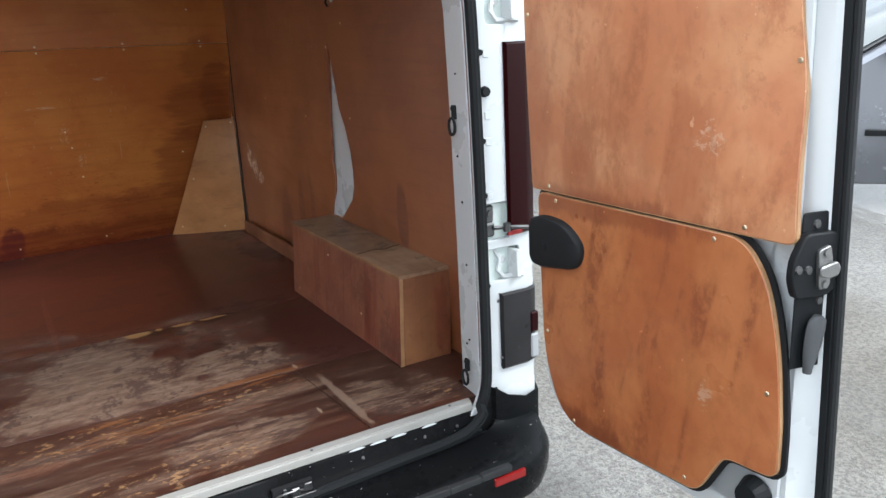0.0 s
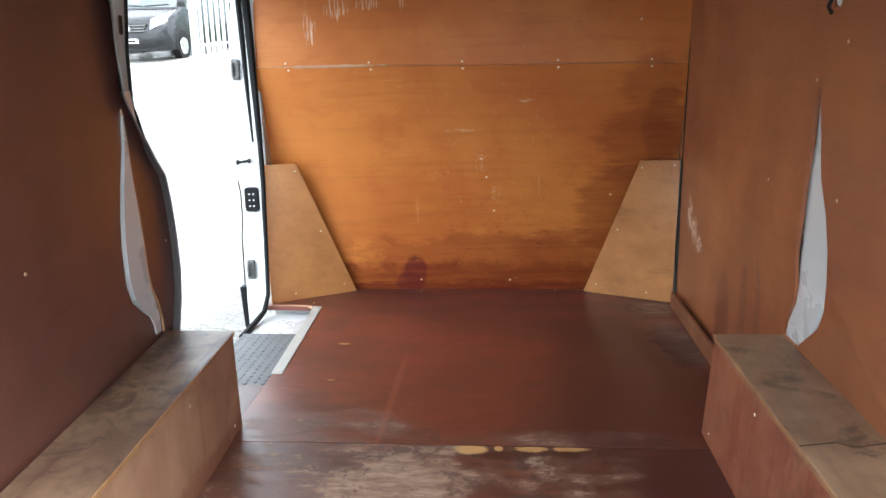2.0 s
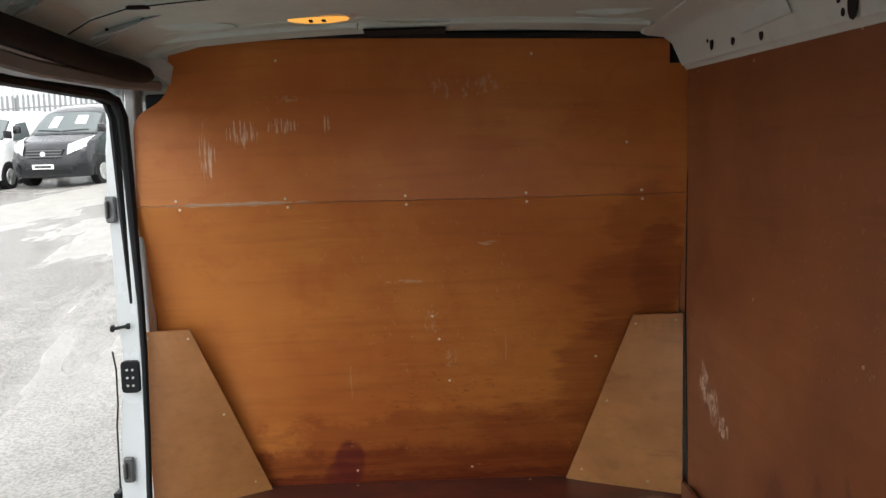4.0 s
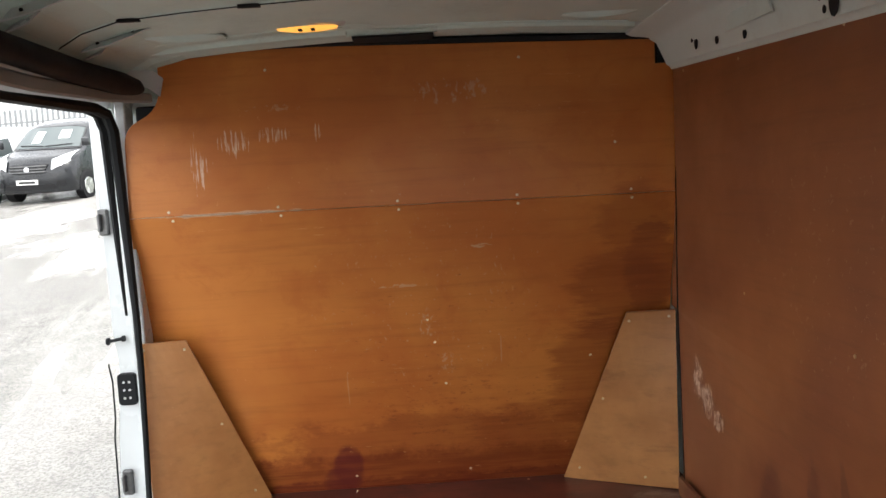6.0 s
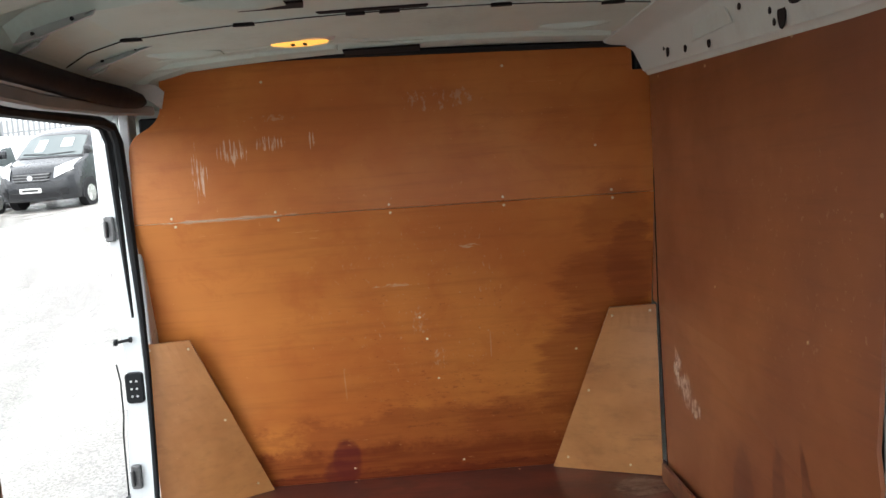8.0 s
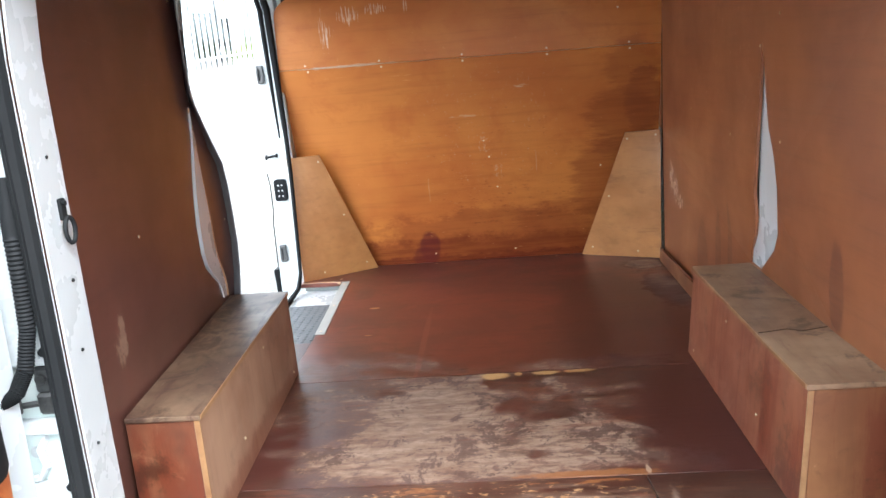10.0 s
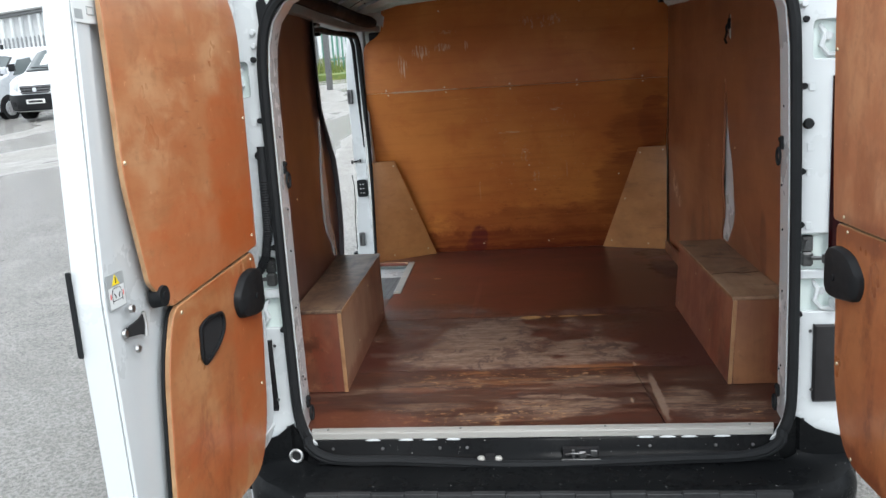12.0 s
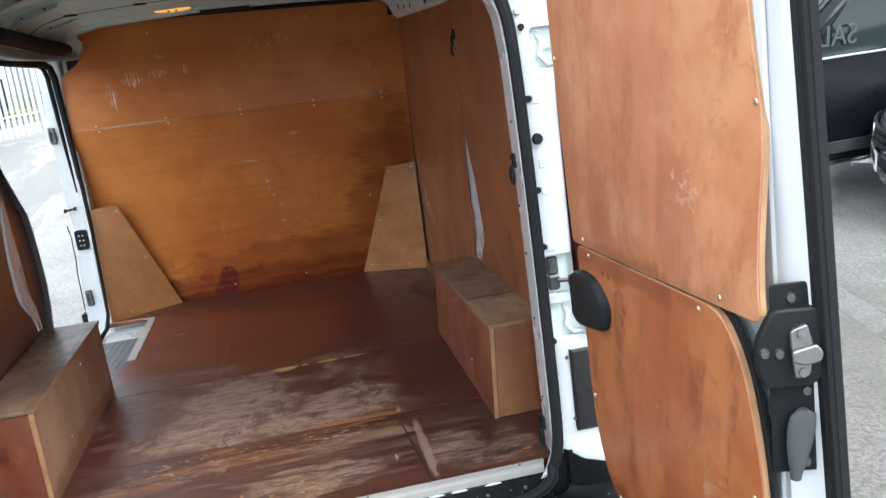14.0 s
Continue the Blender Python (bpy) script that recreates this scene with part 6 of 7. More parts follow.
# ---- rear doors ----
def rear_door(s, xp, shell, upper, lower, label, deep=0.030, bend=None):
    """A rear door swung open to a right angle. s: 1 right, -1 left; xp: the plywood's face; outlines in y and z."""
    ob = thing("van_rear_door", label, "van door", "van rear doors")
    lay = lambda a, b: (min(s * a, s * b), max(s * a, s * b))
    x1 = xp + deep
    bm = plate(shell, "x", *lay(x1, x1 + 0.050))
    part("door_shell", bm, van_white, ob, "white painted steel inner skin")
    part("pressed_rim", plate(rounded(shell, 0.01, 2), "x", *lay(x1 - 0.008, x1 - 0.0005), [grow(shell, -0.045)], 0.003), van_white, ob)
    for outline, tag, text in ((upper, "upper_panel", "orange varnished plywood panel"), (lower, "lower_panel", "orange varnished plywood panel with black gasket")):
        low = tag == "lower_panel"
        mt = (ply_door_low if low else ply_door) if s > 0 else (ply_door_left_low if low else ply_door_left)
        warp = None if low else bend
        cuts = {} if warp is None else {"y": [-0.40 - 0.045 * k for k in range(11)], "z": [1.20 + 0.033 * k for k in range(11)]}
        p = part(tag, plate(outline, "x", *lay(xp + 0.0015, xp + 0.012), (), 0.001, bend=warp, cuts=cuts), mt, ob, text, warp is not None)
        part("plywood_edge", plate(grow(outline, 0.0018 * sign(outline)), "x", *lay(xp + 0.003, xp + 0.0115), bend=warp, cuts=cuts), ply_edge, p, "pale layered edge")
        if low:
            part("gasket", plate(grow(outline, (0.011 if s > 0 else 0.005) * sign(outline)), "x", *lay(xp + 0.0125, xp + 0.019)), rubber, p, "black gasket")
    return ob


def sign(loop):
    """1 where grow() moves the outline outwards for a positive step."""
    area = sum(loop[i - 1][0] * p[1] - p[0] * loop[i - 1][1] for i, p in enumerate(loop))
    return -1.0 if area > 0 else 1.0


def oriented(loop):
    return loop if sign(loop) > 0 else loop[::-1]


# right door
XR = 0.745
shell_r = oriented(rounded([(-0.192, 0.660), (-0.30, 0.604), (-0.60, 0.604), (-0.862, 0.585), (-0.865, 1.2), (-0.860, 1.86), (-0.84, 1.955), (-0.30, 1.955), (-0.19, 1.90), (-0.188, 1.2)], [0.08, 0.06, 0.1, 0.03, 0, 0.05, 0.05, 0.1, 0.05, 0], 4))
upper_r = oriented(rounded([(-0.202, 1.192), (-0.186, 1.45), (-0.178, 1.74), (-0.22, 1.85), (-0.55, 1.885), (-0.73, 1.83), (-0.825, 1.76), (-0.848, 1.53), (-0.862, 1.45), (-0.872, 1.33), (-0.886, 1.191)], [0.012, 0.1, 0.08, 0.06, 0.05, 0.05, 0.03, 0.03, 0.05, 0.05, 0.02], 4))
lower_r = oriented(rounded([(-0.222, 1.184), (-0.785, 1.183), (-0.832, 1.126), (-0.856, 1.05), (-0.870, 0.97), (-0.880, 0.86), (-0.880, 0.762), (-0.835, 0.757), (-0.768, 0.754), (-0.708, 0.648), (-0.50, 0.638), (-0.305, 0.632), (-0.238, 0.78), (-0.228, 1.0)], [0.02, 0.05, 0.05, 0.05, 0.05, 0.03, 0.035, 0.02, 0.025, 0.025, 0.02, 0.10, 0.08, 0.05], 5))


def door_bow(c):
    """The upper panel is sprung back towards its free edge."""
    u, v = (min(1.0, max(0.0, t)) for t in ((c.z - 1.20) / 0.30, (-c.y - 0.45) / 0.40))
    return Vector((c.x + 0.034 * u * u * (3 - 2 * u) * v * v, c.y, c.z))


door_r = rear_door(1, XR, shell_r, upper_r, lower_r, "white rear van door swung open, lined with orange plywood, black lock", 0.048, door_bow)
screws(door_r, [door_bow(Vector((XR + 0.0015, y, z))) for y, z in ((-0.262, 1.204), (-0.787, 1.204), (-0.848, 1.482), (-0.195, 1.58), (-0.20, 1.75), (-0.835, 1.70))], (-1, 0, 0))
screws(door_r, [(XR + 0.0015, y, z) for y, z in ((-0.285, 1.173), (-0.724, 1.171), (-0.852, 0.916), (-0.345, 0.648), (-0.678, 0.664), (-0.250, 0.848))], (-1, 0, 0))


def lean_x(z):
    """The free edge leans inwards towards the top."""
    return -0.043 * (z - 1.2)


FL = [(XR + 0.047, -0.850), (XR + 0.047, -0.872), (XR + 0.062, -0.893), (XR + 0.072, -0.908), (XR + 0.085, -0.912)]
part("edge_flange", thicken(loft([[(x + lean_x(z) * (k > 1), y, z) for k, (x, y) in enumerate(FL)] for z in (0.585, 0.9, 1.2, 1.5, 1.8, 1.95)]), 0.004), van_white, door_r, "white slanting door edge", True)
part("edge_seal", thicken(loft([[(XR + dx + lean_x(z), y, z) for dx, y in ((0.068, -0.902), (0.067, -0.914), (0.080, -0.923), (0.094, -0.920), (0.102, -0.905))] for z in (0.585, 0.9, 1.2, 1.5, 1.8, 1.94)]), 0.004), rubber, door_r, "thick black rubber edge seal", True)
part("edge_seal_lip", tube([(XR + 0.073 + lean_x(z), -0.920, z) for z in (0.585, 1.2, 1.94)], 0.005, 6), rubber, door_r)


def hinge_cover(ob, s, xp, y0, y1, lift=0.0):
    """A black moulded cover with a rounded free end."""
    pts = rounded([(y0, 1.100), (y0 - 0.035, 1.112), (y1 + 0.06, 1.108), (y1, 1.06), (y1 + 0.02, 1.005), (y0 - 0.03, 0.985), (y0, 0.99)], [0.01, 0.03, 0.06, 0.05, 0.04, 0.03, 0.01], 6)
    inner = [(y0 + (y - y0) * 0.78, 1.05 + (z - 1.05) * 0.72) for y, z in pts]
    xs = lambda d: s * (xp - d)
    rows = [[(xs(-0.01), y, z) for y, z in pts], [(xs(0.009), y, z) for y, z in pts], [(xs(0.016), y0 + (y - y0) * 0.96, 1.05 + (z - 1.05) * 0.93) for y, z in pts],
            [(xs(0.020), y, z) for y, z in inner]]
    bm = loft(rows, closed=True)
    bm.faces.new([v for v in bm.verts][-len(pts):])
    c = part("hinge_cover", bm, black_plastic, ob, "black plastic hinge cover", True)
    c.matrix_basis = Matrix.Translation((0, 0, lift))
    part("cover_screw", disc((xs(0.0195), y0 - 0.055, 1.04), (-s, 0, 0), 0.008, 0.004, 10), rubber, c)


hinge_cover(door_r, 1, XR, -0.212, -0.388, 0.024)
# lock on the right door
LX = XR + 0.018
latch_metal = metal("dull_zinc", (0.24, 0.24, 0.235), 0.5, 0.5)
bm = plate(rounded([(-0.772, 1.165), (-0.805, 1.222), (-0.900, 1.222), (-0.905, 1.09), (-0.875, 1.075), (-0.785, 1.075), (-0.768, 1.12)], 0.015, 4), "x", LX - 0.030, LX, (), 0.004)
plate(rounded([(-0.808, 1.205), (-0.888, 1.205), (-0.888, 1.265), (-0.808, 1.265)], 0.012, 4), "x", LX - 0.006, LX, (), 0.002, bm)
plate([(-0.800, 1.08), (-0.892, 1.08), (-0.892, 0.90), (-0.800, 0.90)], "x", LX - 0.006, LX, (), 0.003, bm)
lock = part("lock_body", bm, black_plastic, door_r, "black steel lock case")
studs("bolt", lock, dark_steel, [(LX - 0.006, -0.85, 1.238), (LX - 0.030, -0.785, 1.145), (LX - 0.030, -0.815, 1.142), (LX - 0.006, -0.875, 1.06), (LX - 0.006, -0.87, 0.92)], (-1, 0, 0), 0.011, 0.006, 8)
bm = plate(rounded([(-0.835, 1.185), (-0.870, 1.196), (-0.880, 1.16), (-0.874, 1.10), (-0.843, 1.095)], 0.008, 3), "x", LX - 0.042, LX - 0.028, (), 0.002)
plate(rounded([(-0.835, 1.150), (-0.885, 1.160), (-0.897, 1.145), (-0.892, 1.128), (-0.860, 1.122), (-0.835, 1.130)], 0.006, 3), "x", LX - 0.054, LX - 0.042, (), 0.003, bm)
disc((LX - 0.042, -0.857, 1.18), (-1, 0, 0), 0.009, 0.006, 8, bm)
disc((LX - 0.042, -0.858, 1.108), (-1, 0, 0), 0.009, 0.006, 8, bm)
part("latch", bm, latch_metal, lock, "zinc steel latch and tongue")
rows = []
for t, w in ((0.0, 0.010), (0.08, 0.027), (0.25, 0.030), (0.5, 0.027), (0.75, 0.020), (0.9, 0.013), (1.0, 0.011)):
    c = Vector((LX - 0.025, -0.862 + 0.022 * t, 1.030 - 0.135 * t))
    rows.append([c + Vector((math.cos(a) * 0.014, math.sin(a) * w, 0)) for a in [k * math.tau / 12 for k in range(12)]])
bm = loft(rows, closed=True)
bm.faces.new([v for v in bm.verts][:12][::-1])
bm.faces.new([v for v in bm.verts][-12:])
part("lever", bm, plastic("grey_lever_plastic", (0.06, 0.063, 0.066), 0.5, 0.2), lock, "grey plastic release lever", True)
lock.matrix_basis = Matrix.Translation((XR + 0.043, -0.889, 1.243)) @ Matrix.Rotation(radians(74), 4, "Z") @ Matrix.Diagonal((0.60, 0.64, 0.75, 1)) @ Matrix.Translation((-LX, 0.848, -1.265))
part("lower_bump", disc((XR + 0.035, -0.82, 0.690), (-1, 0, 0), 0.035, 0.03, 18, None, 0.7), black_plastic, door_r, "black rubber stop")
# swung a little past the right angle
door_r.matrix_basis = Matrix.Translation((0.7205, -0.1, 0)) @ Matrix.Rotation(radians(1.05), 4, "Z") @ Matrix.Translation((-XR, 0.1, 0))

# left door
XL = 0.720
shell_l = oriented(rounded([(-0.060, 0.60), (-0.830, 0.585), (-0.842, 1.2), (-0.80, 1.70), (-0.770, 1.90), (-0.75, 1.975), (-0.30, 2.0), (-0.012, 1.955), (-0.020, 1.80)], [0.10, 0.05, 0, 0.05, 0.05, 0.03, 0.1, 0.02, 0.02], 4))
upper_l = oriented(rounded([(-0.126, 1.163), (-0.640, 1.136), (-0.712, 1.205), (-0.752, 1.41), (-0.745, 1.742), (-0.690, 1.742), (-0.60, 1.86), (-0.52, 1.872), (-0.18, 1.850), (-0.088, 1.745)], [0.01, 0.02, 0.01, 0.05, 0.015, 0.02, 0.02, 0.1, 0.09, 0.15], 4))
lower_l = oriented(rounded([(-0.155, 1.152), (-0.632, 1.128), (-0.685, 1.02), (-0.715, 0.82), (-0.738, 0.64), (-0.69, 0.595), (-0.26, 0.580), (-0.185, 0.70), (-0.135, 1.0)], [0.03, 0.03, 0.1, 0.1, 0.04, 0.05, 0.08, 0.1, 0.1], 5))
door_l = rear_door(-1, XL, shell_l, upper_l, lower_l, "white rear van door swung open, lined with red-orange plywood, warning stickers")
screws(door_l, [(-XL - 0.0015, y, z) for y, z in ((-0.40, 1.852), (-0.742, 1.44), (-0.15, 1.195), (-0.65, 1.165), (-0.60, 1.112), (-0.18, 1.135), (-0.70, 0.68), (-0.20, 0.80), (-0.12, 1.50), (-0.65, 0.61))], (1, 0, 0))
hinge_cover(door_l, -1, XL, -0.165, -0.330, 0.006)
SX = -(XL + 0.030 - 0.0105)
# recessed pull handle in the lower panel
cup = rounded([(-0.395, 1.060), (-0.470, 1.072), (-0.508, 1.060), (-0.515, 0.985), (-0.500, 0.965), (-0.43, 0.985), (-0.392, 1.02)], [0.03, 0.03, 0.012, 0.012, 0.01, 0.05, 0.03], 5)
bm = plate(cup, "x", -XL - 0.001, -XL + 0.006, [[(-0.45 + (y + 0.45) * 0.82, 1.025 + (z - 1.025) * 0.80) for y, z in cup]], 0.002)
h = part("pull_handle", bm, black_plastic, door_l, "black recessed pull handle")
part("recess", plate([(-0.45 + (y + 0.45) * 0.82, 1.025 + (z - 1.025) * 0.80) for y, z in cup], "x", -XL - 0.0005, -XL + 0.0005), void_black, h)
h.matrix_basis = Matrix.Translation((0, -0.470, 0)) @ Matrix.Diagonal((1, 1.2, 1, 1)) @ Matrix.Translation((0, 0.455, 0))
# rubber stop, lock hole and its screws
bm = disc((SX, -0.672, 1.168), (1, 0, 0), 0.024, 0.024, 20, None, 0.88)
disc((SX + 0.024, -0.672, 1.168), (1, 0, 0), 0.009, 0.002, 10, bm)
part("door_stop", bm, rubber, door_l, "round black rubber door stop", True)
bm = plate(rounded([(-0.745, 1.150), (-0.765, 1.142), (-0.815, 1.138), (-0.822, 1.122), (-0.765, 1.112), (-0.747, 1.105)], 0.006, 3), "x", SX - 0.001, SX + 0.003, (), 0.001)
lh = part("lock_hole", bm, void_black, door_l, "black lock slot with three screws")
studs("lock_screw", lh, steel, [(SX, -0.782, 1.168), (SX, -0.818, 1.130), (SX, -0.780, 1.088)], (1, 0, 0), 0.009, 0.005, 8)
part("lock_lip", tube([(SX + 0.002, -0.746, 1.152), (SX + 0.003, -0.743, 1.128), (SX + 0.002, -0.747, 1.103)], 0.004, 6), steel, lh)
lh.matrix_basis = Matrix.Translation((0, 0.020, 0))
# top lock with yellow release tab
bm = box(SX, SX + 0.045, -0.690, -0.585, 1.795, 1.858, 0.008)
box(SX, SX + 0.050, -0.735, -0.60, 1.790, 1.835, 0.008, bm)
plate([(-0.690, 1.80), (-0.655, 1.80), (-0.672, 1.745), (-0.705, 1.742)], "x", SX, SX + 0.030, (), 0.002, bm)
tl = part("top_lock", bm, black_plastic, door_l, "black upper lock case")
part("release_tab", plate(rounded([(-0.679, 1.815), (-0.652, 1.812), (-0.624, 1.800), (-0.614, 1.772), (-0.629, 1.765), (-0.664, 1.775)], 0.008, 3), "x", SX + 0.040, SX + 0.058, (), 0.003), yellow, tl, "yellow release tab")
part("roller", disc((SX, -0.715, 1.880), (1, 0, 0), 0.024, 0.03, 18, None, 0.85), plastic("grey_knob", (0.22, 0.22, 0.22), 0.5, 0.2), tl, "grey roller", True)
tl.matrix_basis = Matrix.Translation((0, -0.665, 1.822)) @ Matrix.Diagonal((1, 0.78, 0.80, 1)) @ Matrix.Translation((0, 0.665, -1.822))
# stickers
st = part("warning_sticker", plate(rounded([(-0.805, 1.168), (-0.738, 1.168), (-0.738, 1.252), (-0.805, 1.252)], 0.004, 2), "x", SX - 0.0005, SX + 0.0008), sticker_grey, door_l, "grey sticker with a yellow warning triangle and door diagram")
part("sticker_field", plate([(-0.801, 1.172), (-0.742, 1.172), (-0.742, 1.222), (-0.801, 1.222)], "x", SX + 0.0009, SX + 0.0012), sticker_white, st)
part("triangle", plate([(-0.786, 1.226), (-0.757, 1.226), (-0.7715, 1.250)], "x", SX + 0.0009, SX + 0.0014), sticker_yellow, st, "yellow warning triangle")
part("exclamation", plate([(-0.773, 1.231), (-0.770, 1.231), (-0.770, 1.244), (-0.773, 1.244)], "x", SX + 0.0015, SX + 0.0018), ink, st)
bm = tube([(SX + 0.0014, y, z) for y, z in ((-0.790, 1.185), (-0.790, 1.208), (-0.785, 1.219), (-0.758, 1.219), (-0.753, 1.208), (-0.753, 1.185))], 0.0008, 4)
tube([(SX + 0.0014, y, z) for y, z in ((-0.790, 1.190), (-0.753, 1.190))], 0.0008, 4, False, bm)
tube([(SX + 0.0014, y, z) for y, z in ((-0.778, 1.195), (-0.778, 1.201), (-0.783, 1.207))], 0.0012, 4, False, bm)
tube([(SX + 0.0014, y, z) for y, z in ((-0.765, 1.195), (-0.765, 1.201), (-0.760, 1.207))], 0.0012, 4, False, bm)
part("diagram", bm, ink, st)
for y in (-0.797, -0.749):
    part("red_mark", box(SX + 0.0009, SX + 0.0016, y, y + 0.003, 1.196, 1.208), sticker_red, st)
st.matrix_basis = Matrix.Translation((0, -0.796, 1.213)) @ Matrix.Diagonal((1, 0.9, 0.78, 1)) @ Matrix.Translation((0, 0.762, -1.21))
st = part("notice_sticker", plate([(-0.770, 1.692), (-0.710, 1.692), (-0.710, 1.755), (-0.770, 1.755)], "x", SX - 0.0005, SX + 0.0008), sticker_white, door_l, "white notice sticker with small pictograms")
bm = box(SX + 0.0008, SX + 0.0012, -0.767, -0.747, 1.733, 1.752)
part("picture_block", bm, ink, st)
part("yellow_block", box(SX + 0.0012, SX + 0.0015, -0.767, -0.747, 1.733, 1.740), sticker_yellow, st)
bm = box(SX + 0.0008, SX + 0.0012, -0.765, -0.745, 1.697, 1.712)
tube([(SX + 0.0012, -0.730, 1.735), (SX + 0.0012, -0.717, 1.735), (SX + 0.0012, -0.7235, 1.747)], 0.0007, 4, True, bm)
tube([(SX + 0.0012, -0.733, 1.706), (SX + 0.0012, -0.715, 1.706), (SX + 0.0012, -0.715, 1.718), (SX + 0.0012, -0.733, 1.718)], 0.0010, 4, True, bm)
part("pictograms", bm, sticker_grey, st)
st.matrix_basis = Matrix.Translation((0, -0.775, 1.722)) @ Matrix.Diagonal((1, 1.2, 1.1, 1)) @ Matrix.Translation((0, 0.740, -1.722))
# pull and hinge strap on the outer edge
part("edge_trim", box(-0.806, -0.796, -0.850, -0.843, 1.10, 1.26, 0.002), rubber, door_l)

door_l.matrix_basis = Matrix.Translation((0, 0, 0.012))

# ---- parked vehicles ----
car_glass, _, cgb = shader("vehicle_glass", (0.07, 0.085, 0.085), 0.04)
cgb.inputs["Specular IOR Level"].default_value = 0.5
tyre_mat = plastic("tyre_rubber", (0.014, 0.014, 0.015), 0.75, 0.2, (0.06, 0.06, 0.06))
alloy = metal("alloy_rim", (0.60, 0.61, 0.62), 0.3, 0.3)
chrome = metal("chrome", (0.75, 0.76, 0.77), 0.12, 0.15)
plate_white = flat("number_plate_white", (0.75, 0.75, 0.72), 0.4)
trim_black = flat("glass_surround_black", (0.012, 0.012, 0.013), 0.4)
headlamp_glass = shader("headlamp_glass", (0.40, 0.42, 0.43), 0.1)[0]
paper_white = flat("paper_white", (0.78, 0.80, 0.78), 0.6)
card_grey = flat("card_behind_glass", (0.45, 0.48, 0.47), 0.3)


def vehicle(name, label, category, m, paint, trim, length, width, sil, roof_in=0.16, bow=0.34, group="", wheel_r=0.33, axle=(0.95, 4.0), lights=(0.78, 1.02), grille=(0.72, 0.92), bumper=(0.28, 0.70), glass_rows=None, face=None, alloys=False, side_windows=(), papers=True, pane=None):
    """A parked vehicle: its nose at y = 0 looking along -y, its outline sil given in y and z from the nose's foot over the roof to the tail."""
    ob = thing(name, label, category, group, m=m)
    pane = pane or car_glass
    hw = width / 2
    zmax = max(z for y, z in sil)

    def skin(u, y, z, push=0.0):
        """A point of the skin: u runs across from -1 to 1."""
        t = max(0.0, (z - 0.95) / (zmax - 0.95))
        w = hw * (1 - roof_in * t ** 1.3)
        front = max(0.0, 1 - y / 2.2)
        low = max(0.0, 0.55 - z) * 0.10
        return Vector((u * (w - low), y + bow * front * abs(u) ** 2.6, z - 0.16 * abs(u) ** 5 * t ** 2))

    us = [-1, -0.97, -0.88, -0.65, -0.33, 0, 0.33, 0.65, 0.88, 0.97, 1]
    cy, cz = length / 2, 0.9
    loops = []
    for u in us:
        k = 0.0 if abs(u) < 0.98 else 0.03
        k = 0.008 if abs(abs(u) - 0.97) < 0.01 else k
        loops.append([skin(u, y + (cy - y) * k * 0.6, z + (cz - z) * k) for y, z in sil])
    bm = loft(loops, closed=True)
    vs = list(bm.verts)
    n = len(sil)
    bm.faces.new(vs[:n])
    bm.faces.new(vs[-n:][::-1])
    part("body", bm, paint, ob, smooth=True)
    nose = [(z, y) for y, z in sil[1:face or 8]]

    def front_y(z):
        for (za, ya), (zb, yb) in zip(nose, nose[1:]):
            if za <= z <= zb:
                return ya + (yb - ya) * (z - za) / (zb - za)
        return nose[0][1] if z < nose[0][0] else nose[-1][1]

    def patch(nm, u0, u1, z0, z1, mt, out=0.012, lab="", parent=None, shear=0.0, nu=8, nz=4, pinch=0.0):
        rows = []
        for i in range(nz + 1):
            z = z0 + (z1 - z0) * i / nz
            row = []
            for k in range(nu + 1):
                u = (u0 + (u1 - u0) * k / nu) * (1 - pinch * (1 - i / nz))
                zz = z + shear * (abs(u) - min(abs(u0), abs(u1)))
                p = skin(u, front_y(zz), zz)
                row.append(p + Vector((0, -out, out * 0.4)))
            rows.append(row)
        return part(nm, thicken(loft(rows), -0.008), mt, parent or ob, lab, True)

    g0, g1 = glass_rows
    patch("screen_surround", -0.90, 0.90, g0 - 0.02, g1 + 0.02, trim_black, 0.004, nz=8)
    ws = patch("windscreen", -0.86, 0.86, g0 + 0.01, g1, pane, 0.010, "tinted windscreen", nz=8)
    for a, b in ((-0.75, -0.05), (0.0, 0.68)):
        patch("wiper", a, b, g0 + 0.03, g0 + 0.05, void_black, 0.022, "", ws, shear=0.05, nz=1)
    patch("wiper_cowl", -0.82, 0.82, g0 - 0.03, g0 - 0.002, trim, 0.012)
    if papers:
        patch("price_card", -0.45, -0.2, g0 + 0.12, g1 - 0.10, card_grey, 0.018, "white price card in the windscreen")
        patch("sale_card", 0.25, 0.55, g1 - 0.28, g1 - 0.08, card_grey, 0.018, "white card in the windscreen")
    patch("bumper", -0.97, 0.97, bumper[0], bumper[1], trim, 0.016, "dark plastic bumper")
    patch("air_intake", -0.62, 0.62, bumper[0] + 0.06, bumper[0] + 0.17, void_black, 0.024, pinch=-0.1)
    for s in (-1, 1):
        patch("fog_recess", *sorted((s * 0.68, s * 0.84)), bumper[0] + 0.12, bumper[0] + 0.24, void_black, 0.022)
    for s in (-1, 1):
        a, b = (0.56, 0.93) if s > 0 else (-0.93, -0.56)
        h = patch("headlamp", a, b, lights[0], lights[1], headlamp_glass, 0.014, "clear headlamp", shear=0.5)
        patch("reflector_bowl", a + 0.08 if s > 0 else a + 0.05, b - 0.14 if s > 0 else b - 0.17, lights[0] + 0.05, lights[1] - 0.05, chrome, 0.022, "", h, shear=0.5)
    gr = patch("grille", -0.5, 0.5, grille[0], grille[1], void_black, 0.018, "dark grille with bars", pinch=0.25)
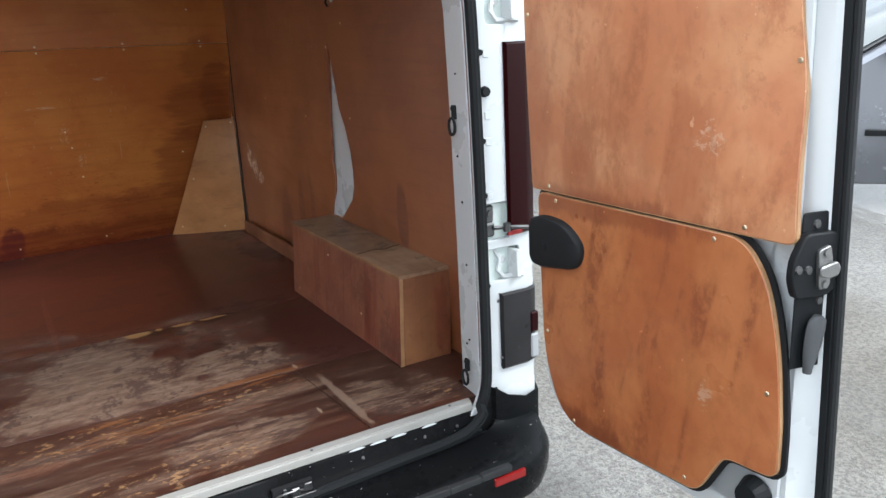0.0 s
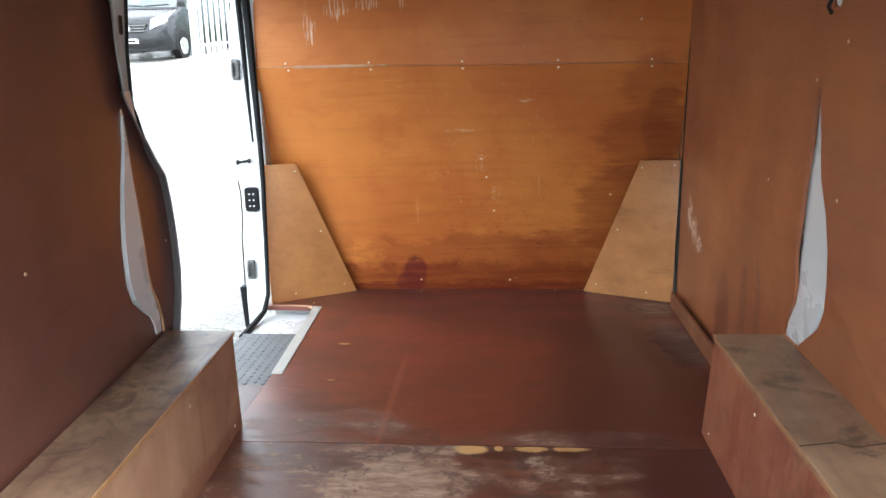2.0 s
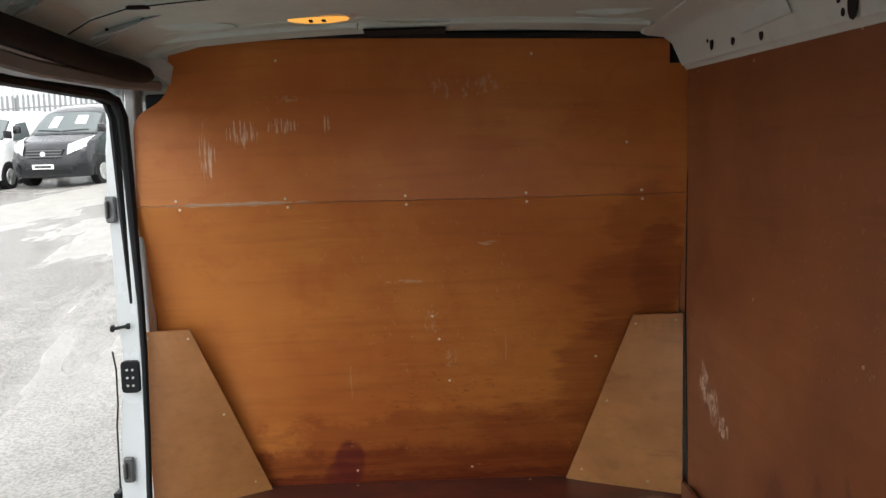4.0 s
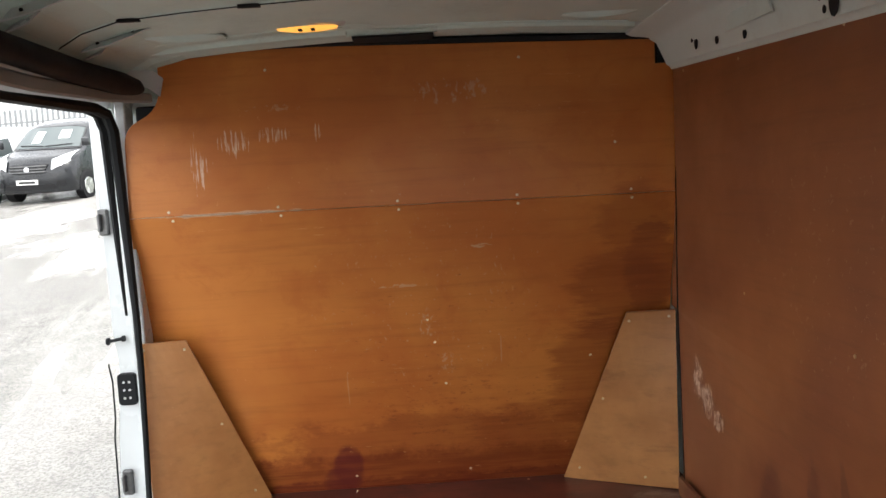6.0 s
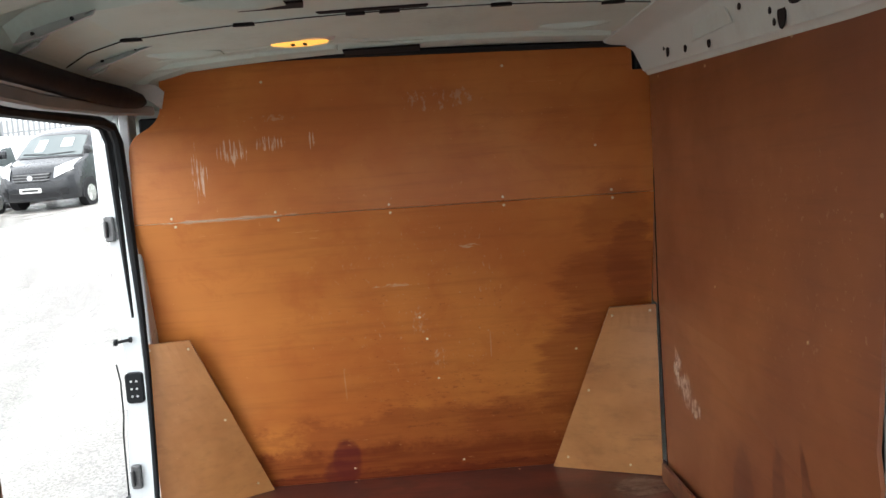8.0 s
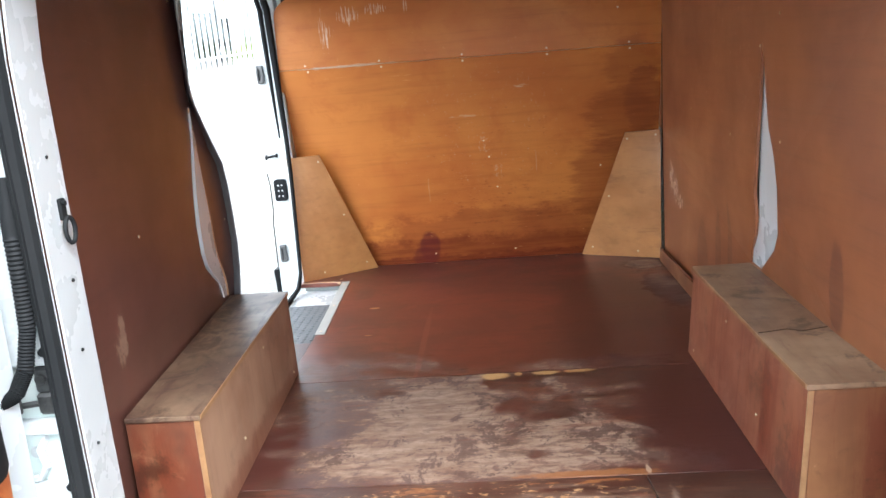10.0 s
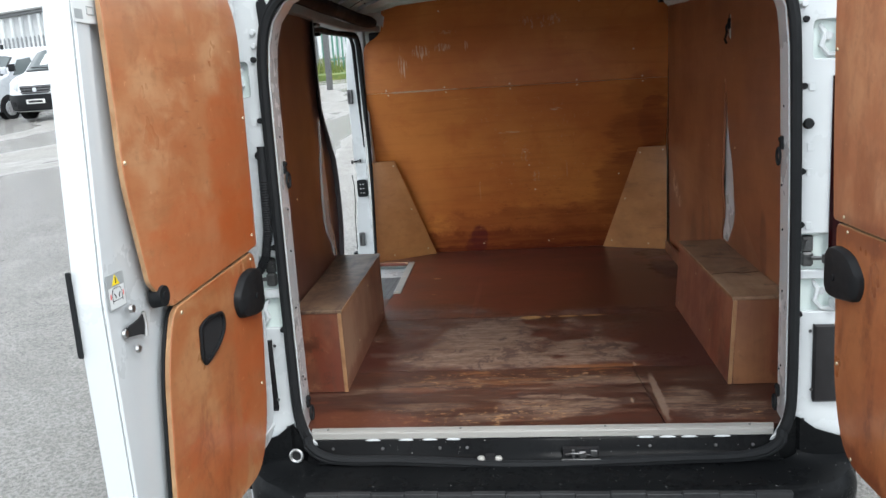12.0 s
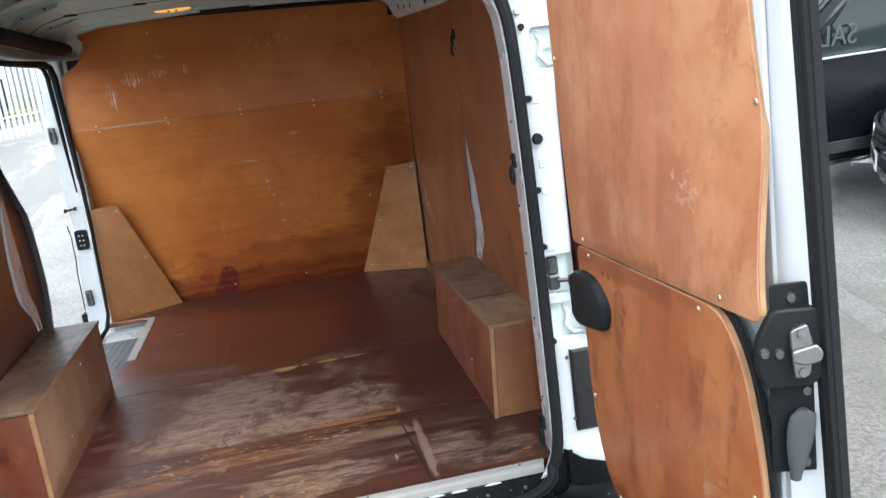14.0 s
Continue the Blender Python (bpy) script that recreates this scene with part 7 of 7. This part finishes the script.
    for k in range(3):
        z = grille[0] + (grille[1] - grille[0]) * (k + 0.5) / 3
        patch("bar", -0.48, 0.48, z - 0.012, z + 0.012, dark_steel, 0.026, "", gr, nz=1, pinch=0.12)
    zc = (grille[0] + grille[1]) / 2
    part("badge", disc(skin(0, front_y(zc), zc) + Vector((0, -0.02, 0)), (0, -1, 0.1), 0.06, 0.018, 20), chrome, ob, "round chrome badge")
    zp = (bumper[0] + bumper[1]) / 2 + 0.04
    np_ = part("number_plate", box(-0.26, 0.26, front_y(zp) - 0.035, front_y(zp) - 0.024, zp - 0.055, zp + 0.055, 0.003), plate_white, ob, "white number plate")
    part("plate_bar", box(-0.20, 0.20, front_y(zp) - 0.037, front_y(zp) - 0.0352, zp - 0.028, zp + 0.028), ink, np_)
    for s in (-1, 1):
        for y in axle:
            x = s * (hw - 0.085)
            w = part("wheel", disc((x - s * 0.09, y, wheel_r), (s, 0, 0), wheel_r, 0.19, 28), tyre_mat, ob, "black tyre")
            rim = part("rim", disc((x + s * 0.085, y, wheel_r), (s, 0, 0), wheel_r * 0.66, 0.022, 24, None, 0.94), trim_black if alloys else alloy, w, "wheel rim")
            bm = bmesh.new()
            for k in range(5 if alloys else 7):
                a = k * math.tau / (5 if alloys else 7)
                bmesh.ops.transform(bm, verts=box(-0.008, 0.008, -0.018, 0.018, 0.03, wheel_r * 0.62, 0, bm).verts[-8:], matrix=Matrix.Translation((x + s * 0.112, y, wheel_r)) @ Matrix.Rotation(a, 4, "X"))
            part("spokes", bm, alloy if alloys else steel, w)
            if alloys:
                part("rim_ring", ring((x + s * 0.112, y, wheel_r), (s, 0, 0), wheel_r * 0.65, 0.010, 28, 6), alloy, w)
            arch = [(y + math.cos(a) * (wheel_r + 0.06), wheel_r + math.sin(a) * (wheel_r + 0.06)) for a in [k * math.pi / 14 for k in range(15)]] + [(y - wheel_r - 0.06, 0.26), (y + wheel_r + 0.06, 0.26)]
            part("wheel_arch", plate(arch, "x", *sorted((s * (hw - 0.10), s * (hw + 0.003)))), void_black, ob)
        bm = box(s * (hw + 0.11) - 0.09, s * (hw + 0.11) + 0.09, glass_foot(sil) - 0.10, glass_foot(sil), g0 + 0.02, g0 + 0.22, 0.03, None, 2)
        part("door_mirror", bm, trim if not alloys else paint, ob, "door mirror", True)
        for pts in side_windows:
            def lean(c, s=s):
                t = max(0.0, (c.z - 0.95) / (zmax - 0.95))
                return Vector((s * (hw * (1 - roof_in * t ** 1.3) * 0.995) + s * (abs(c.x) - hw), c.y, c.z))
            part("side_window", plate(rounded(pts, 0.04, 3), "x", s * (hw - 0.01), s * (hw + 0.006), bend=lean), pane, ob, "tinted side window")
    return ob


def glass_foot(sil):
    return min(sil, key=lambda p: abs(p[1] - 1.25))[0]


def stand(x, y, yaw, size=1.0):
    """A place on the sloping yard; yaw 0 looks along -y."""
    a = Matrix.Rotation(radians(yaw), 4, "Z")
    return Matrix.Translation((x, y, ground_z(x, y))) @ Matrix.Rotation(math.atan(0.100), 4, "X") @ a @ Matrix.Scale(size, 4)


VAN_SIL = [(0.10, 0.26), (0.03, 0.34), (0.0, 0.50), (0.02, 0.70), (0.07, 0.86), (0.16, 1.02), (0.40, 1.12), (0.92, 1.24), (1.25, 1.50), (1.62, 1.78), (1.90, 1.90), (2.4, 1.955), (3.6, 1.96), (4.7, 1.93), (4.86, 1.80), (4.95, 1.2), (4.95, 0.42), (4.8, 0.27)]
VAN_WIN = [[(1.35, 1.22), (1.72, 1.64), (2.28, 1.68), (2.30, 1.22)]]
white_van = painted("white_vehicle_paint", (0.80, 0.82, 0.82), 0.25, 0.1, (0.4, 0.4, 0.4), 0.6)
silver_van = painted("silver_vehicle_paint", (0.42, 0.44, 0.46), 0.28, 0.1, (0.3, 0.3, 0.3), 0.8)
dark_van = painted("dark_grey_vehicle_paint", (0.009, 0.010, 0.012), 0.24, 0.1, (0.03, 0.03, 0.03), 0.2)
dark_van.node_tree.nodes["Principled BSDF"].inputs["Specular IOR Level"].default_value = 0.4
navy_paint = painted("near_black_vehicle_paint", (0.005, 0.006, 0.009), 0.30, 0.05, (0.02, 0.02, 0.02), 0.0)
navy_paint.node_tree.nodes["Principled BSDF"].inputs["Specular IOR Level"].default_value = 0.16
privacy_glass = shader("privacy_glass", (0.012, 0.020, 0.018), 0.06)[0]
privacy_glass.node_tree.nodes["Principled BSDF"].inputs["Specular IOR Level"].default_value = 0.28
COMMON = dict(length=4.95, width=1.92, sil=VAN_SIL, glass_rows=(1.27, 1.76), face=10, side_windows=VAN_WIN, group="parked vans")
vehicle("parked_van", "dark grey panel van parked facing the yard", "van", stand(-8.72, 17.55, -4, 0.95), dark_van, dark_van, **COMMON)
vehicle("parked_van", "white panel van with dark bumper parked in a row", "van", stand(-10.80, 17.5, 1, 0.92), white_van, black_plastic, **COMMON)
vehicle("parked_van", "white panel van with a card in its windscreen", "van", stand(-12.72, 17.2, 0, 1.0), white_van, black_plastic, **COMMON)
vehicle("parked_van", "silver panel van parked behind the row's front", "van", stand(-15.88, 18.3, -6, 1.0), silver_van, silver_van, **COMMON)
vw = vehicle("parked_van", "white panel van with bull bar and round spot lamps", "van", stand(-13.05, 15.1, 76, 0.95), white_van, black_plastic, alloys=True, **COMMON)
part("bull_bar", tube([(-0.42, -0.06, 0.36), (-0.42, -0.10, 0.62), (-0.36, -0.10, 0.72), (0.36, -0.10, 0.72), (0.42, -0.10, 0.62), (0.42, -0.06, 0.36)], 0.030, 10), chrome, vw, "chrome bull bar", True)
for s in (-1, 1):
    part("spot_lamp", disc((s * 0.17, -0.02, 0.85), (0, -1, 0), 0.10, 0.07, 20), clear_lens, vw, "round spot lamp")
TALL = [(y, z * 0.98) for y, z in [(0.10, 0.26), (0.03, 0.34), (0.0, 0.50), (0.02, 0.70), (0.07, 0.90), (0.16, 1.10), (0.40, 1.22), (0.85, 1.36), (1.15, 1.70), (1.50, 2.15), (1.75, 2.35), (2.3, 2.45), (3.6, 2.46), (5.5, 2.42), (5.64, 2.3), (5.7, 1.2), (5.7, 0.42), (5.5, 0.27)]]
tall = vehicle("tall_van", "tall white panel van with a roof rack", "van", stand(-21.9, 21.9, -83, 0.88), white_van, black_plastic, length=5.7, width=2.0, sil=TALL, glass_rows=(1.27, 1.88), face=10, axle=(0.95, 4.4), side_windows=[[(1.35, 1.22), (1.7, 1.75), (2.3, 1.8), (2.3, 1.22)], [(2.6, 1.30), (2.6, 1.8), (3.3, 1.8), (3.3, 1.30)]], papers=False)
for s in (-1, 1):
    part("rack_rail", tube([(s * 0.75, y, 2.59) for y in (1.9, 3.5, 5.3)], 0.03, 6), steel, tall, "roof rack rail")
    for y in (2.1, 3.2, 4.2, 5.2):
        part("rack_foot", box(s * 0.75 - 0.03, s * 0.75 + 0.03, y - 0.04, y + 0.04, 2.40, 2.59), black_plastic, tall)
# near vehicles on the right
MPV_SIL = [(0.12, 0.22), (0.03, 0.30), (0.0, 0.46), (0.02, 0.62), (0.08, 0.80), (0.25, 0.95), (0.60, 1.04), (1.10, 1.14), (1.50, 1.42), (1.95, 1.74), (2.25, 1.84), (2.8, 1.89), (3.9, 1.89), (4.7, 1.84), (4.95, 1.5), (5.05, 1.0), (5.0, 0.42), (4.85, 0.24)]
mpv = vehicle("parked_people_carrier", "near-black people carrier with dark glass and two-tone alloy wheels", "car", stand(2.50, 4.35, -84, 0.94), navy_paint, navy_paint, length=5.05, width=1.92, sil=MPV_SIL, glass_rows=(1.17, 1.70), face=10, wheel_r=0.345, axle=(0.92, 4.05), lights=(0.62, 0.76), grille=(0.48, 0.60), bumper=(0.24, 0.44), alloys=True,
              side_windows=[[(1.45, 1.12), (1.98, 1.62), (2.62, 1.70), (2.62, 1.15)], [(2.72, 1.15), (2.72, 1.70), (3.75, 1.70), (3.75, 1.15)]], papers=True, pane=privacy_glass)
part("chrome_strip", box(0.960, 0.972, 1.30, 4.6, 1.115, 1.132, 0.003), chrome, mpv, "chrome strip below the windows")
part("sill_plate", box(0.962, 0.972, 1.45, 3.5, 0.34, 0.44, 0.003), plastic("grey_sill_plastic", (0.035, 0.035, 0.037), 0.5, 0.2), mpv, "grey sill plate with worn writing")
part("side_step", tube([(0.985, 1.5, 0.27), (0.985, 3.4, 0.27)], 0.022, 8), chrome, mpv)
part("door_handle", box(0.960, 0.985, 2.55, 2.75, 1.02, 1.05, 0.008), navy_paint, mpv)
part("side_repeater", box(0.960, 0.972, 0.62, 0.72, 0.80, 0.84, 0.008), clear_lens, mpv)
part("door_gap", box(0.960, 0.9655, 2.655, 2.668, 0.40, 1.11), void_black, mpv)
sale = bpy.data.curves.new("sale_lettering", "FONT")
sale.body, sale.size, sale.extrude, sale.align_x = "SALE", 0.23, 0.002, "RIGHT"
sale.materials.append(flat("pale_lettering", (0.055, 0.058, 0.055), 0.5))
lettering = new("sale_lettering", sale)
lettering.parent = mpv
# turned inwards, so it reads backwards from outside
lettering.matrix_basis = Matrix(((0, 0, -1, 0.945), (-1, 0, 0, 1.44), (0, 1, 0, 1.21), (0, 0, 0, 1)))
CAR_SIL = [(0.14, 0.18), (0.04, 0.26), (0.0, 0.40), (0.02, 0.54), (0.08, 0.66), (0.20, 0.76), (0.55, 0.86), (1.05, 0.94), (1.50, 1.20), (1.90, 1.40), (2.20, 1.47), (2.8, 1.49), (3.5, 1.44), (3.95, 1.15), (4.1, 0.9), (4.15, 0.6), (4.1, 0.35), (3.95, 0.22)]
silver_car_paint = painted("silver_car_paint", (0.24, 0.25, 0.275), 0.24, 0.05, (0.15, 0.15, 0.15), 0.2)
silver_car_paint.node_tree.nodes["Principled BSDF"].inputs["Metallic"].default_value = 0.6
car = vehicle("parked_car", "silver-grey hatchback parked nose outwards", "car", stand(4.36, 3.37, -126.4, 1.15), silver_car_paint, silver_car_paint, length=4.15, width=1.72, sil=CAR_SIL, glass_rows=(0.97, 1.37), face=10, wheel_r=0.30, axle=(0.80, 3.35), lights=(0.56, 0.72), grille=(0.42, 0.54), bumper=(0.20, 0.38), alloys=True,
              side_windows=[[(1.45, 0.96), (1.85, 1.30), (2.45, 1.36), (2.45, 0.94)], [(2.55, 0.94), (2.55, 1.36), (3.3, 1.30), (3.5, 1.0)]], papers=False)
for s in (-1, 1):
    part("rubbing_strip", box(s * 0.864 - 0.006, s * 0.864 + 0.006, 1.35, 2.9, 0.52, 0.56, 0.004), black_plastic, car)

# ---- fences, gate, verge ----
galv = painted("galvanised_steel", (0.42, 0.44, 0.45), 0.5, 0.4, (0.28, 0.29, 0.30))
galv_dull = painted("weathered_galvanised", (0.15, 0.158, 0.162), 0.5, 0.4, (0.09, 0.09, 0.09))
green_paint = painted("green_fence_paint", (0.05, 0.17, 0.12), 0.5, 0.3, (0.15, 0.2, 0.17))


def pale_mesh(h, w, mt):
    bm = plate([(-w / 2, 0), (w / 2, 0), (w / 2, h - 0.07), (0, h), (-w / 2, h - 0.07)], "y", -0.012, 0.012)
    me = bpy.data.meshes.new("pale")
    bm.to_mesh(me)
    bm.free()
    me.materials.append(mt)
    return me


def palisade(name, label, a, b, h, step, mt, w=0.065, base=0.05, top=0.0):
    """A palisade fence from a to b: pointed pales on two rails between posts."""
    ob = thing(name, label, "fence")
    a, b = Vector(a), Vector(b)
    d = b - a
    yaw = math.atan2(d.y, d.x)
    me = pale_mesh(h, w, mt)
    n = int(d.length / step)
    for k in range(n + 1):
        p = a + d * k / n
        o = new("pale", me)
        o.parent, o.matrix_basis = ob, Matrix.Translation((p.x, p.y, ground_z(p.x, p.y) + base)) @ Matrix.Rotation(yaw, 4, "Z")
    off = Vector((-math.sin(yaw), math.cos(yaw))) * 0.03
    for f in (0.18, 0.82):
        bm = tube([(p.x + off.x, p.y + off.y, ground_z(p.x, p.y) + base + h * f) for p in (a + d * k / 6 for k in range(7))], 0.028, 4)
        part("rail", bm, mt, ob)
    m = max(1, round(d.length / 2.75))
    for k in range(m + 1):
        p = a + d * k / m
        z = ground_z(p.x, p.y)
        part("post", box(p.x + off.x - 0.05, p.x + off.x + 0.05, p.y + off.y - 0.03 + 0.05, p.y + off.y + 0.03 + 0.05, z - 0.05, z + h + base - 0.1), mt, ob)
    return ob


palisade("palisade_fence", "weathered galvanised palisade fence behind the parked vans", (-30.0, 24.0), (-7.2, 24.6), 2.35, 0.16, galv_dull)
palisade("green_fence", "green painted palisade fence behind a grassy verge", (-6.9, 24.5), (2.5, 26.5), 2.6, 0.16, green_paint)
gate = palisade("palisade_gate", "galvanised palisade gate standing open with signs on it", (-6.05, 14.85), (-4.91, 15.83), 2.35, 0.115, galv, 0.06, 0.08)
part("gate_post", box(-6.13, -6.01, 14.77, 14.89, ground_z(-6.07, 14.85), ground_z(-6.07, 14.85) + 2.55, 0.01), galv, gate, "square gate post")
part("notice_board", box(-0.20, 0.20, -0.045, -0.035, 1.42, 1.94, 0.004), paper_white, gate, "white notice board with unreadable lines").matrix_basis = Matrix.Translation((-5.79, 15.07, ground_z(-5.79, 15.07))) @ Matrix.Rotation(math.atan2(1.4, 1.63), 4, "Z")
part("yellow_notice", box(-0.13, 0.13, -0.045, -0.035, 1.26, 1.70, 0.004), paper_white, gate, "white and yellow notice").matrix_basis = Matrix.Translation((-5.43, 15.38, ground_z(-5.43, 15.38))) @ Matrix.Rotation(math.atan2(1.4, 1.63), 4, "Z")
part("yellow_band", box(-0.12, 0.12, -0.050, -0.046, 1.60, 1.68), sticker_yellow, gate).matrix_basis = Matrix.Translation((-5.43, 15.38, ground_z(-5.43, 15.38))) @ Matrix.Rotation(math.atan2(1.4, 1.63), 4, "Z")
for k in range(3):
    part("text_bar", box(-0.16, 0.16, -0.049, -0.046, 1.84 - k * 0.085, 1.875 - k * 0.085), ink if k == 0 else sticker_grey, gate).matrix_basis = Matrix.Translation((-5.79, 15.07, ground_z(-5.79, 15.07))) @ Matrix.Rotation(math.atan2(1.4, 1.63), 4, "Z")
post = thing("gate_post", "dark steel gate post at the yard entrance", "post")
part("shaft", box(-5.30, -5.16, 18.34, 18.48, ground_z(0, 18.4) - 0.05, ground_z(0, 18.4) + 2.6, 0.01), dark_steel, post)
leaf, lfn, lfb = shader("verge_grass", (0.07, 0.12, 0.025), 0.7)
lfn.links.new(blend(lfn, remap(lfn, noise_tex(lfn, coords(lfn), 2.5, 4.0), 0.3, 0.7), (0.06, 0.11, 0.02), (0.17, 0.19, 0.04)), lfb.inputs["Base Color"])
rng = random.Random(5)
bm = bmesh.new()
for k in range(2600):
    x, y = rng.uniform(-7.5, 2.0), rng.uniform(22.6, 25.8)
    z, h, a = ground_z(x, y) + 0.04, rng.uniform(0.2, 0.75), rng.uniform(0, math.tau)
    dx, dy, w = math.cos(a), math.sin(a), rng.uniform(0.02, 0.05)
    l = rng.uniform(-0.2, 0.2)
    v = [bm.verts.new(p) for p in ((x - dy * w, y + dx * w, z - 0.1), (x + dy * w, y - dx * w, z - 0.1), (x + dx * l, y + dy * l, z + h))]
    bm.faces.new(v)
grass = part("verge_grass", bm, leaf, None)
tagged(grass, "rough green grass and weeds along the fence", "grass", kind="stuff")
kerb = part("kerb", loft([[(-8.0, 22.0, ground_z(0, 22.0) + d), (2.5, 22.3, ground_z(0, 22.3) + d)] for d in (-0.1, 0.12)] + [[(-8.0, 22.2, ground_z(0, 22.2) + 0.13), (2.5, 22.5, ground_z(0, 22.5) + 0.13)], [(-8.0, 26.5, ground_z(0, 26.5) + 0.1), (2.5, 26.5, ground_z(0, 26.5) + 0.1)]]), leaf, None)
tagged(kerb, "raised grassy bank at the yard's edge", "verge", kind="structure")

# ---- distance ----
clad, cln, clb = shader("corrugated_cladding", (0.52, 0.54, 0.55), 0.5)
cln.links.new(blend(cln, remap(cln, noise_tex(cln, coords(cln), 0.8, 4.0), 0.3, 0.7), (0.56, 0.58, 0.58), (0.44, 0.46, 0.47)), clb.inputs["Base Color"])
roof_clad = painted("roof_cladding", (0.55, 0.56, 0.56), 0.6, 0.5, (0.4, 0.4, 0.4))
door_grey = painted("shutter_grey", (0.40, 0.41, 0.415), 0.6, 0.3)
shed = thing("warehouse", "low grey warehouse with ribbed cladding and shallow roof", "building")
bz = ground_z(0, 36)
CX, CY = -25.6, 34.5
EAVE, PEAK = bz + 2.95, bz + 5.15


def gable_top(t):
    """The height of the ribbed gable's edge along its length."""
    return PEAK - (PEAK - EAVE) * abs(t - 0.5) * 2


bm = bmesh.new()
for k in range(72):
    t0 = k / 72
    x0, y0 = CX + 0.2 + t0 * 26, CY + t0 * 14
    box(x0, x0 + 0.13, y0 - 0.06, y0 + 0.12, bz - 0.5, gable_top(t0) - 0.1, 0, bm)
part("cladding_ribs", bm, clad, shed, "ribbed cladding")["kind"] = "stuff"
gable = loft([[(CX + 26 * t, CY + 0.1 + 14 * t, z) for t in (0.0, 0.25, 0.5, 0.75, 1.0)] for z in (bz - 0.5, EAVE)])
loft([[(CX + 26 * t, CY + 0.1 + 14 * t, EAVE) for t in (0.0, 0.25, 0.5, 0.75, 1.0)], [(CX + 26 * t, CY + 0.1 + 14 * t, gable_top(t)) for t in (0.0, 0.25, 0.5, 0.75, 1.0)]], gable)
part("side_wall", thicken(gable, 0.06), clad, shed, "pale ribbed gable wall")
part("front_wall", plate([(CX - 34, CY + 2.2), (CX, CY + 0.1), (CX, CY + 0.5), (CX - 34, CY + 2.6)], "z", bz - 0.5, EAVE - 0.1), door_grey, shed, "grey front wall with shutters")
roof_rows = [[(CX - 34, CY + 1.8, EAVE - 0.12), (CX + 0.15, CY - 0.35, EAVE - 0.12)],
             [(CX - 34, CY + 1.8, EAVE + 0.10), (CX + 0.15, CY - 0.35, EAVE + 0.10)],
             [(CX - 21, CY + 9.2, PEAK + 0.10), (CX + 13.2, CY + 6.8, PEAK + 0.10)],
             [(CX - 8, CY + 16.5, EAVE + 0.10), (CX + 26.3, CY + 13.9, EAVE + 0.10)]]
part("roof", thicken(loft(roof_rows), 0.08), roof_clad, shed, "pale shallow pitched roof")
part("barge_board", tube([(CX + 26 * t + 0.05, CY + 14 * t - 0.12, gable_top(t) + 0.02) for t in (0.0, 0.25, 0.5, 0.75, 1.0)], 0.10, 4), galv_dull, shed)
for k in range(5):
    part("wall_post", box(CX - 5 - k * 5.5, CX - 4.85 - k * 5.5, CY + 0.15 + k * 0.34, CY + 0.36 + k * 0.34, bz - 0.4, EAVE - 0.15), galv_dull, shed)
part("dark_doorway", box(CX - 17.0, CX - 9.0, CY + 0.60, CY + 1.0, bz - 0.4, EAVE - 0.75), void_black, shed)
crane_red = painted("crane_red_paint", (0.45, 0.05, 0.05), 0.5, 0.3, (0.3, 0.1, 0.1))
mast = thing("lattice_mast", "tall lattice masts with a red lattice jib far off", "mast")


def lattice(name, a, b, w, n, mt, lab):
    a, b = Vector(a), Vector(b)
    side = (b - a).normalized().orthogonal().normalized() * w
    other = (b - a).normalized().cross(side)
    rails = [side + other, side - other, -side - other, -side + other]
    bm = bmesh.new()
    for r in rails:
        tube([a + r, b + r], 0.035, 4, False, bm)
    for k in range(n):
        p, q = a.lerp(b, k / n), a.lerp(b, (k + 1) / n)
        for i in range(4):
            tube([p + rails[i], q + rails[(i + 1) % 4]], 0.022, 3, False, bm)
    part(name, bm, mt, mast, lab)


def at_bearing(azimuth, dist, z):
    a = radians(azimuth)
    return (0.04 + math.sin(a) * dist, -2.16 + math.cos(a) * dist, z)


lattice("jib", at_bearing(-15.5, 60, 12.0), at_bearing(-2.0, 60, 13.4), 0.25, 26, crane_red, "red lattice jib")
for a, h, w in ((-12.6, 17, 0.5), (-12.0, 17, 0.35), (-8.4, 17, 0.35)):
    lattice("tower", at_bearing(a, 61, 3.5), at_bearing(a, 61, h), w, 18, galv_dull, "grey lattice tower")
for a in (-15.2, -13.8, -6.2):
    part("pole", tube([at_bearing(a, 58, 3.5), at_bearing(a, 58, 16)], 0.07, 6), dark_steel, mast)
bm = bmesh.new()
for a0, a1 in ((-14.0, -12.9), (-13.6, -12.9), (-11.2, -12.0), (-10.6, -11.9), (-7.8, -6.6), (-7.0, -7.9)):
    tube([at_bearing(a0, 60.5, 9), at_bearing(a1, 60.5, 17)], 0.05, 4, False, bm)
part("stay", bm, galv_dull, mast)
part("dish", loft([[at_bearing(-15.6 + 0.5 * t * math.cos(k * math.tau / 16), 58, 13.2 + 0.9 * t * math.sin(k * math.tau / 16)) for k in range(16)] for t in (0.05, 0.5, 1.0)], closed=True), galv_dull, mast, "grey dish")
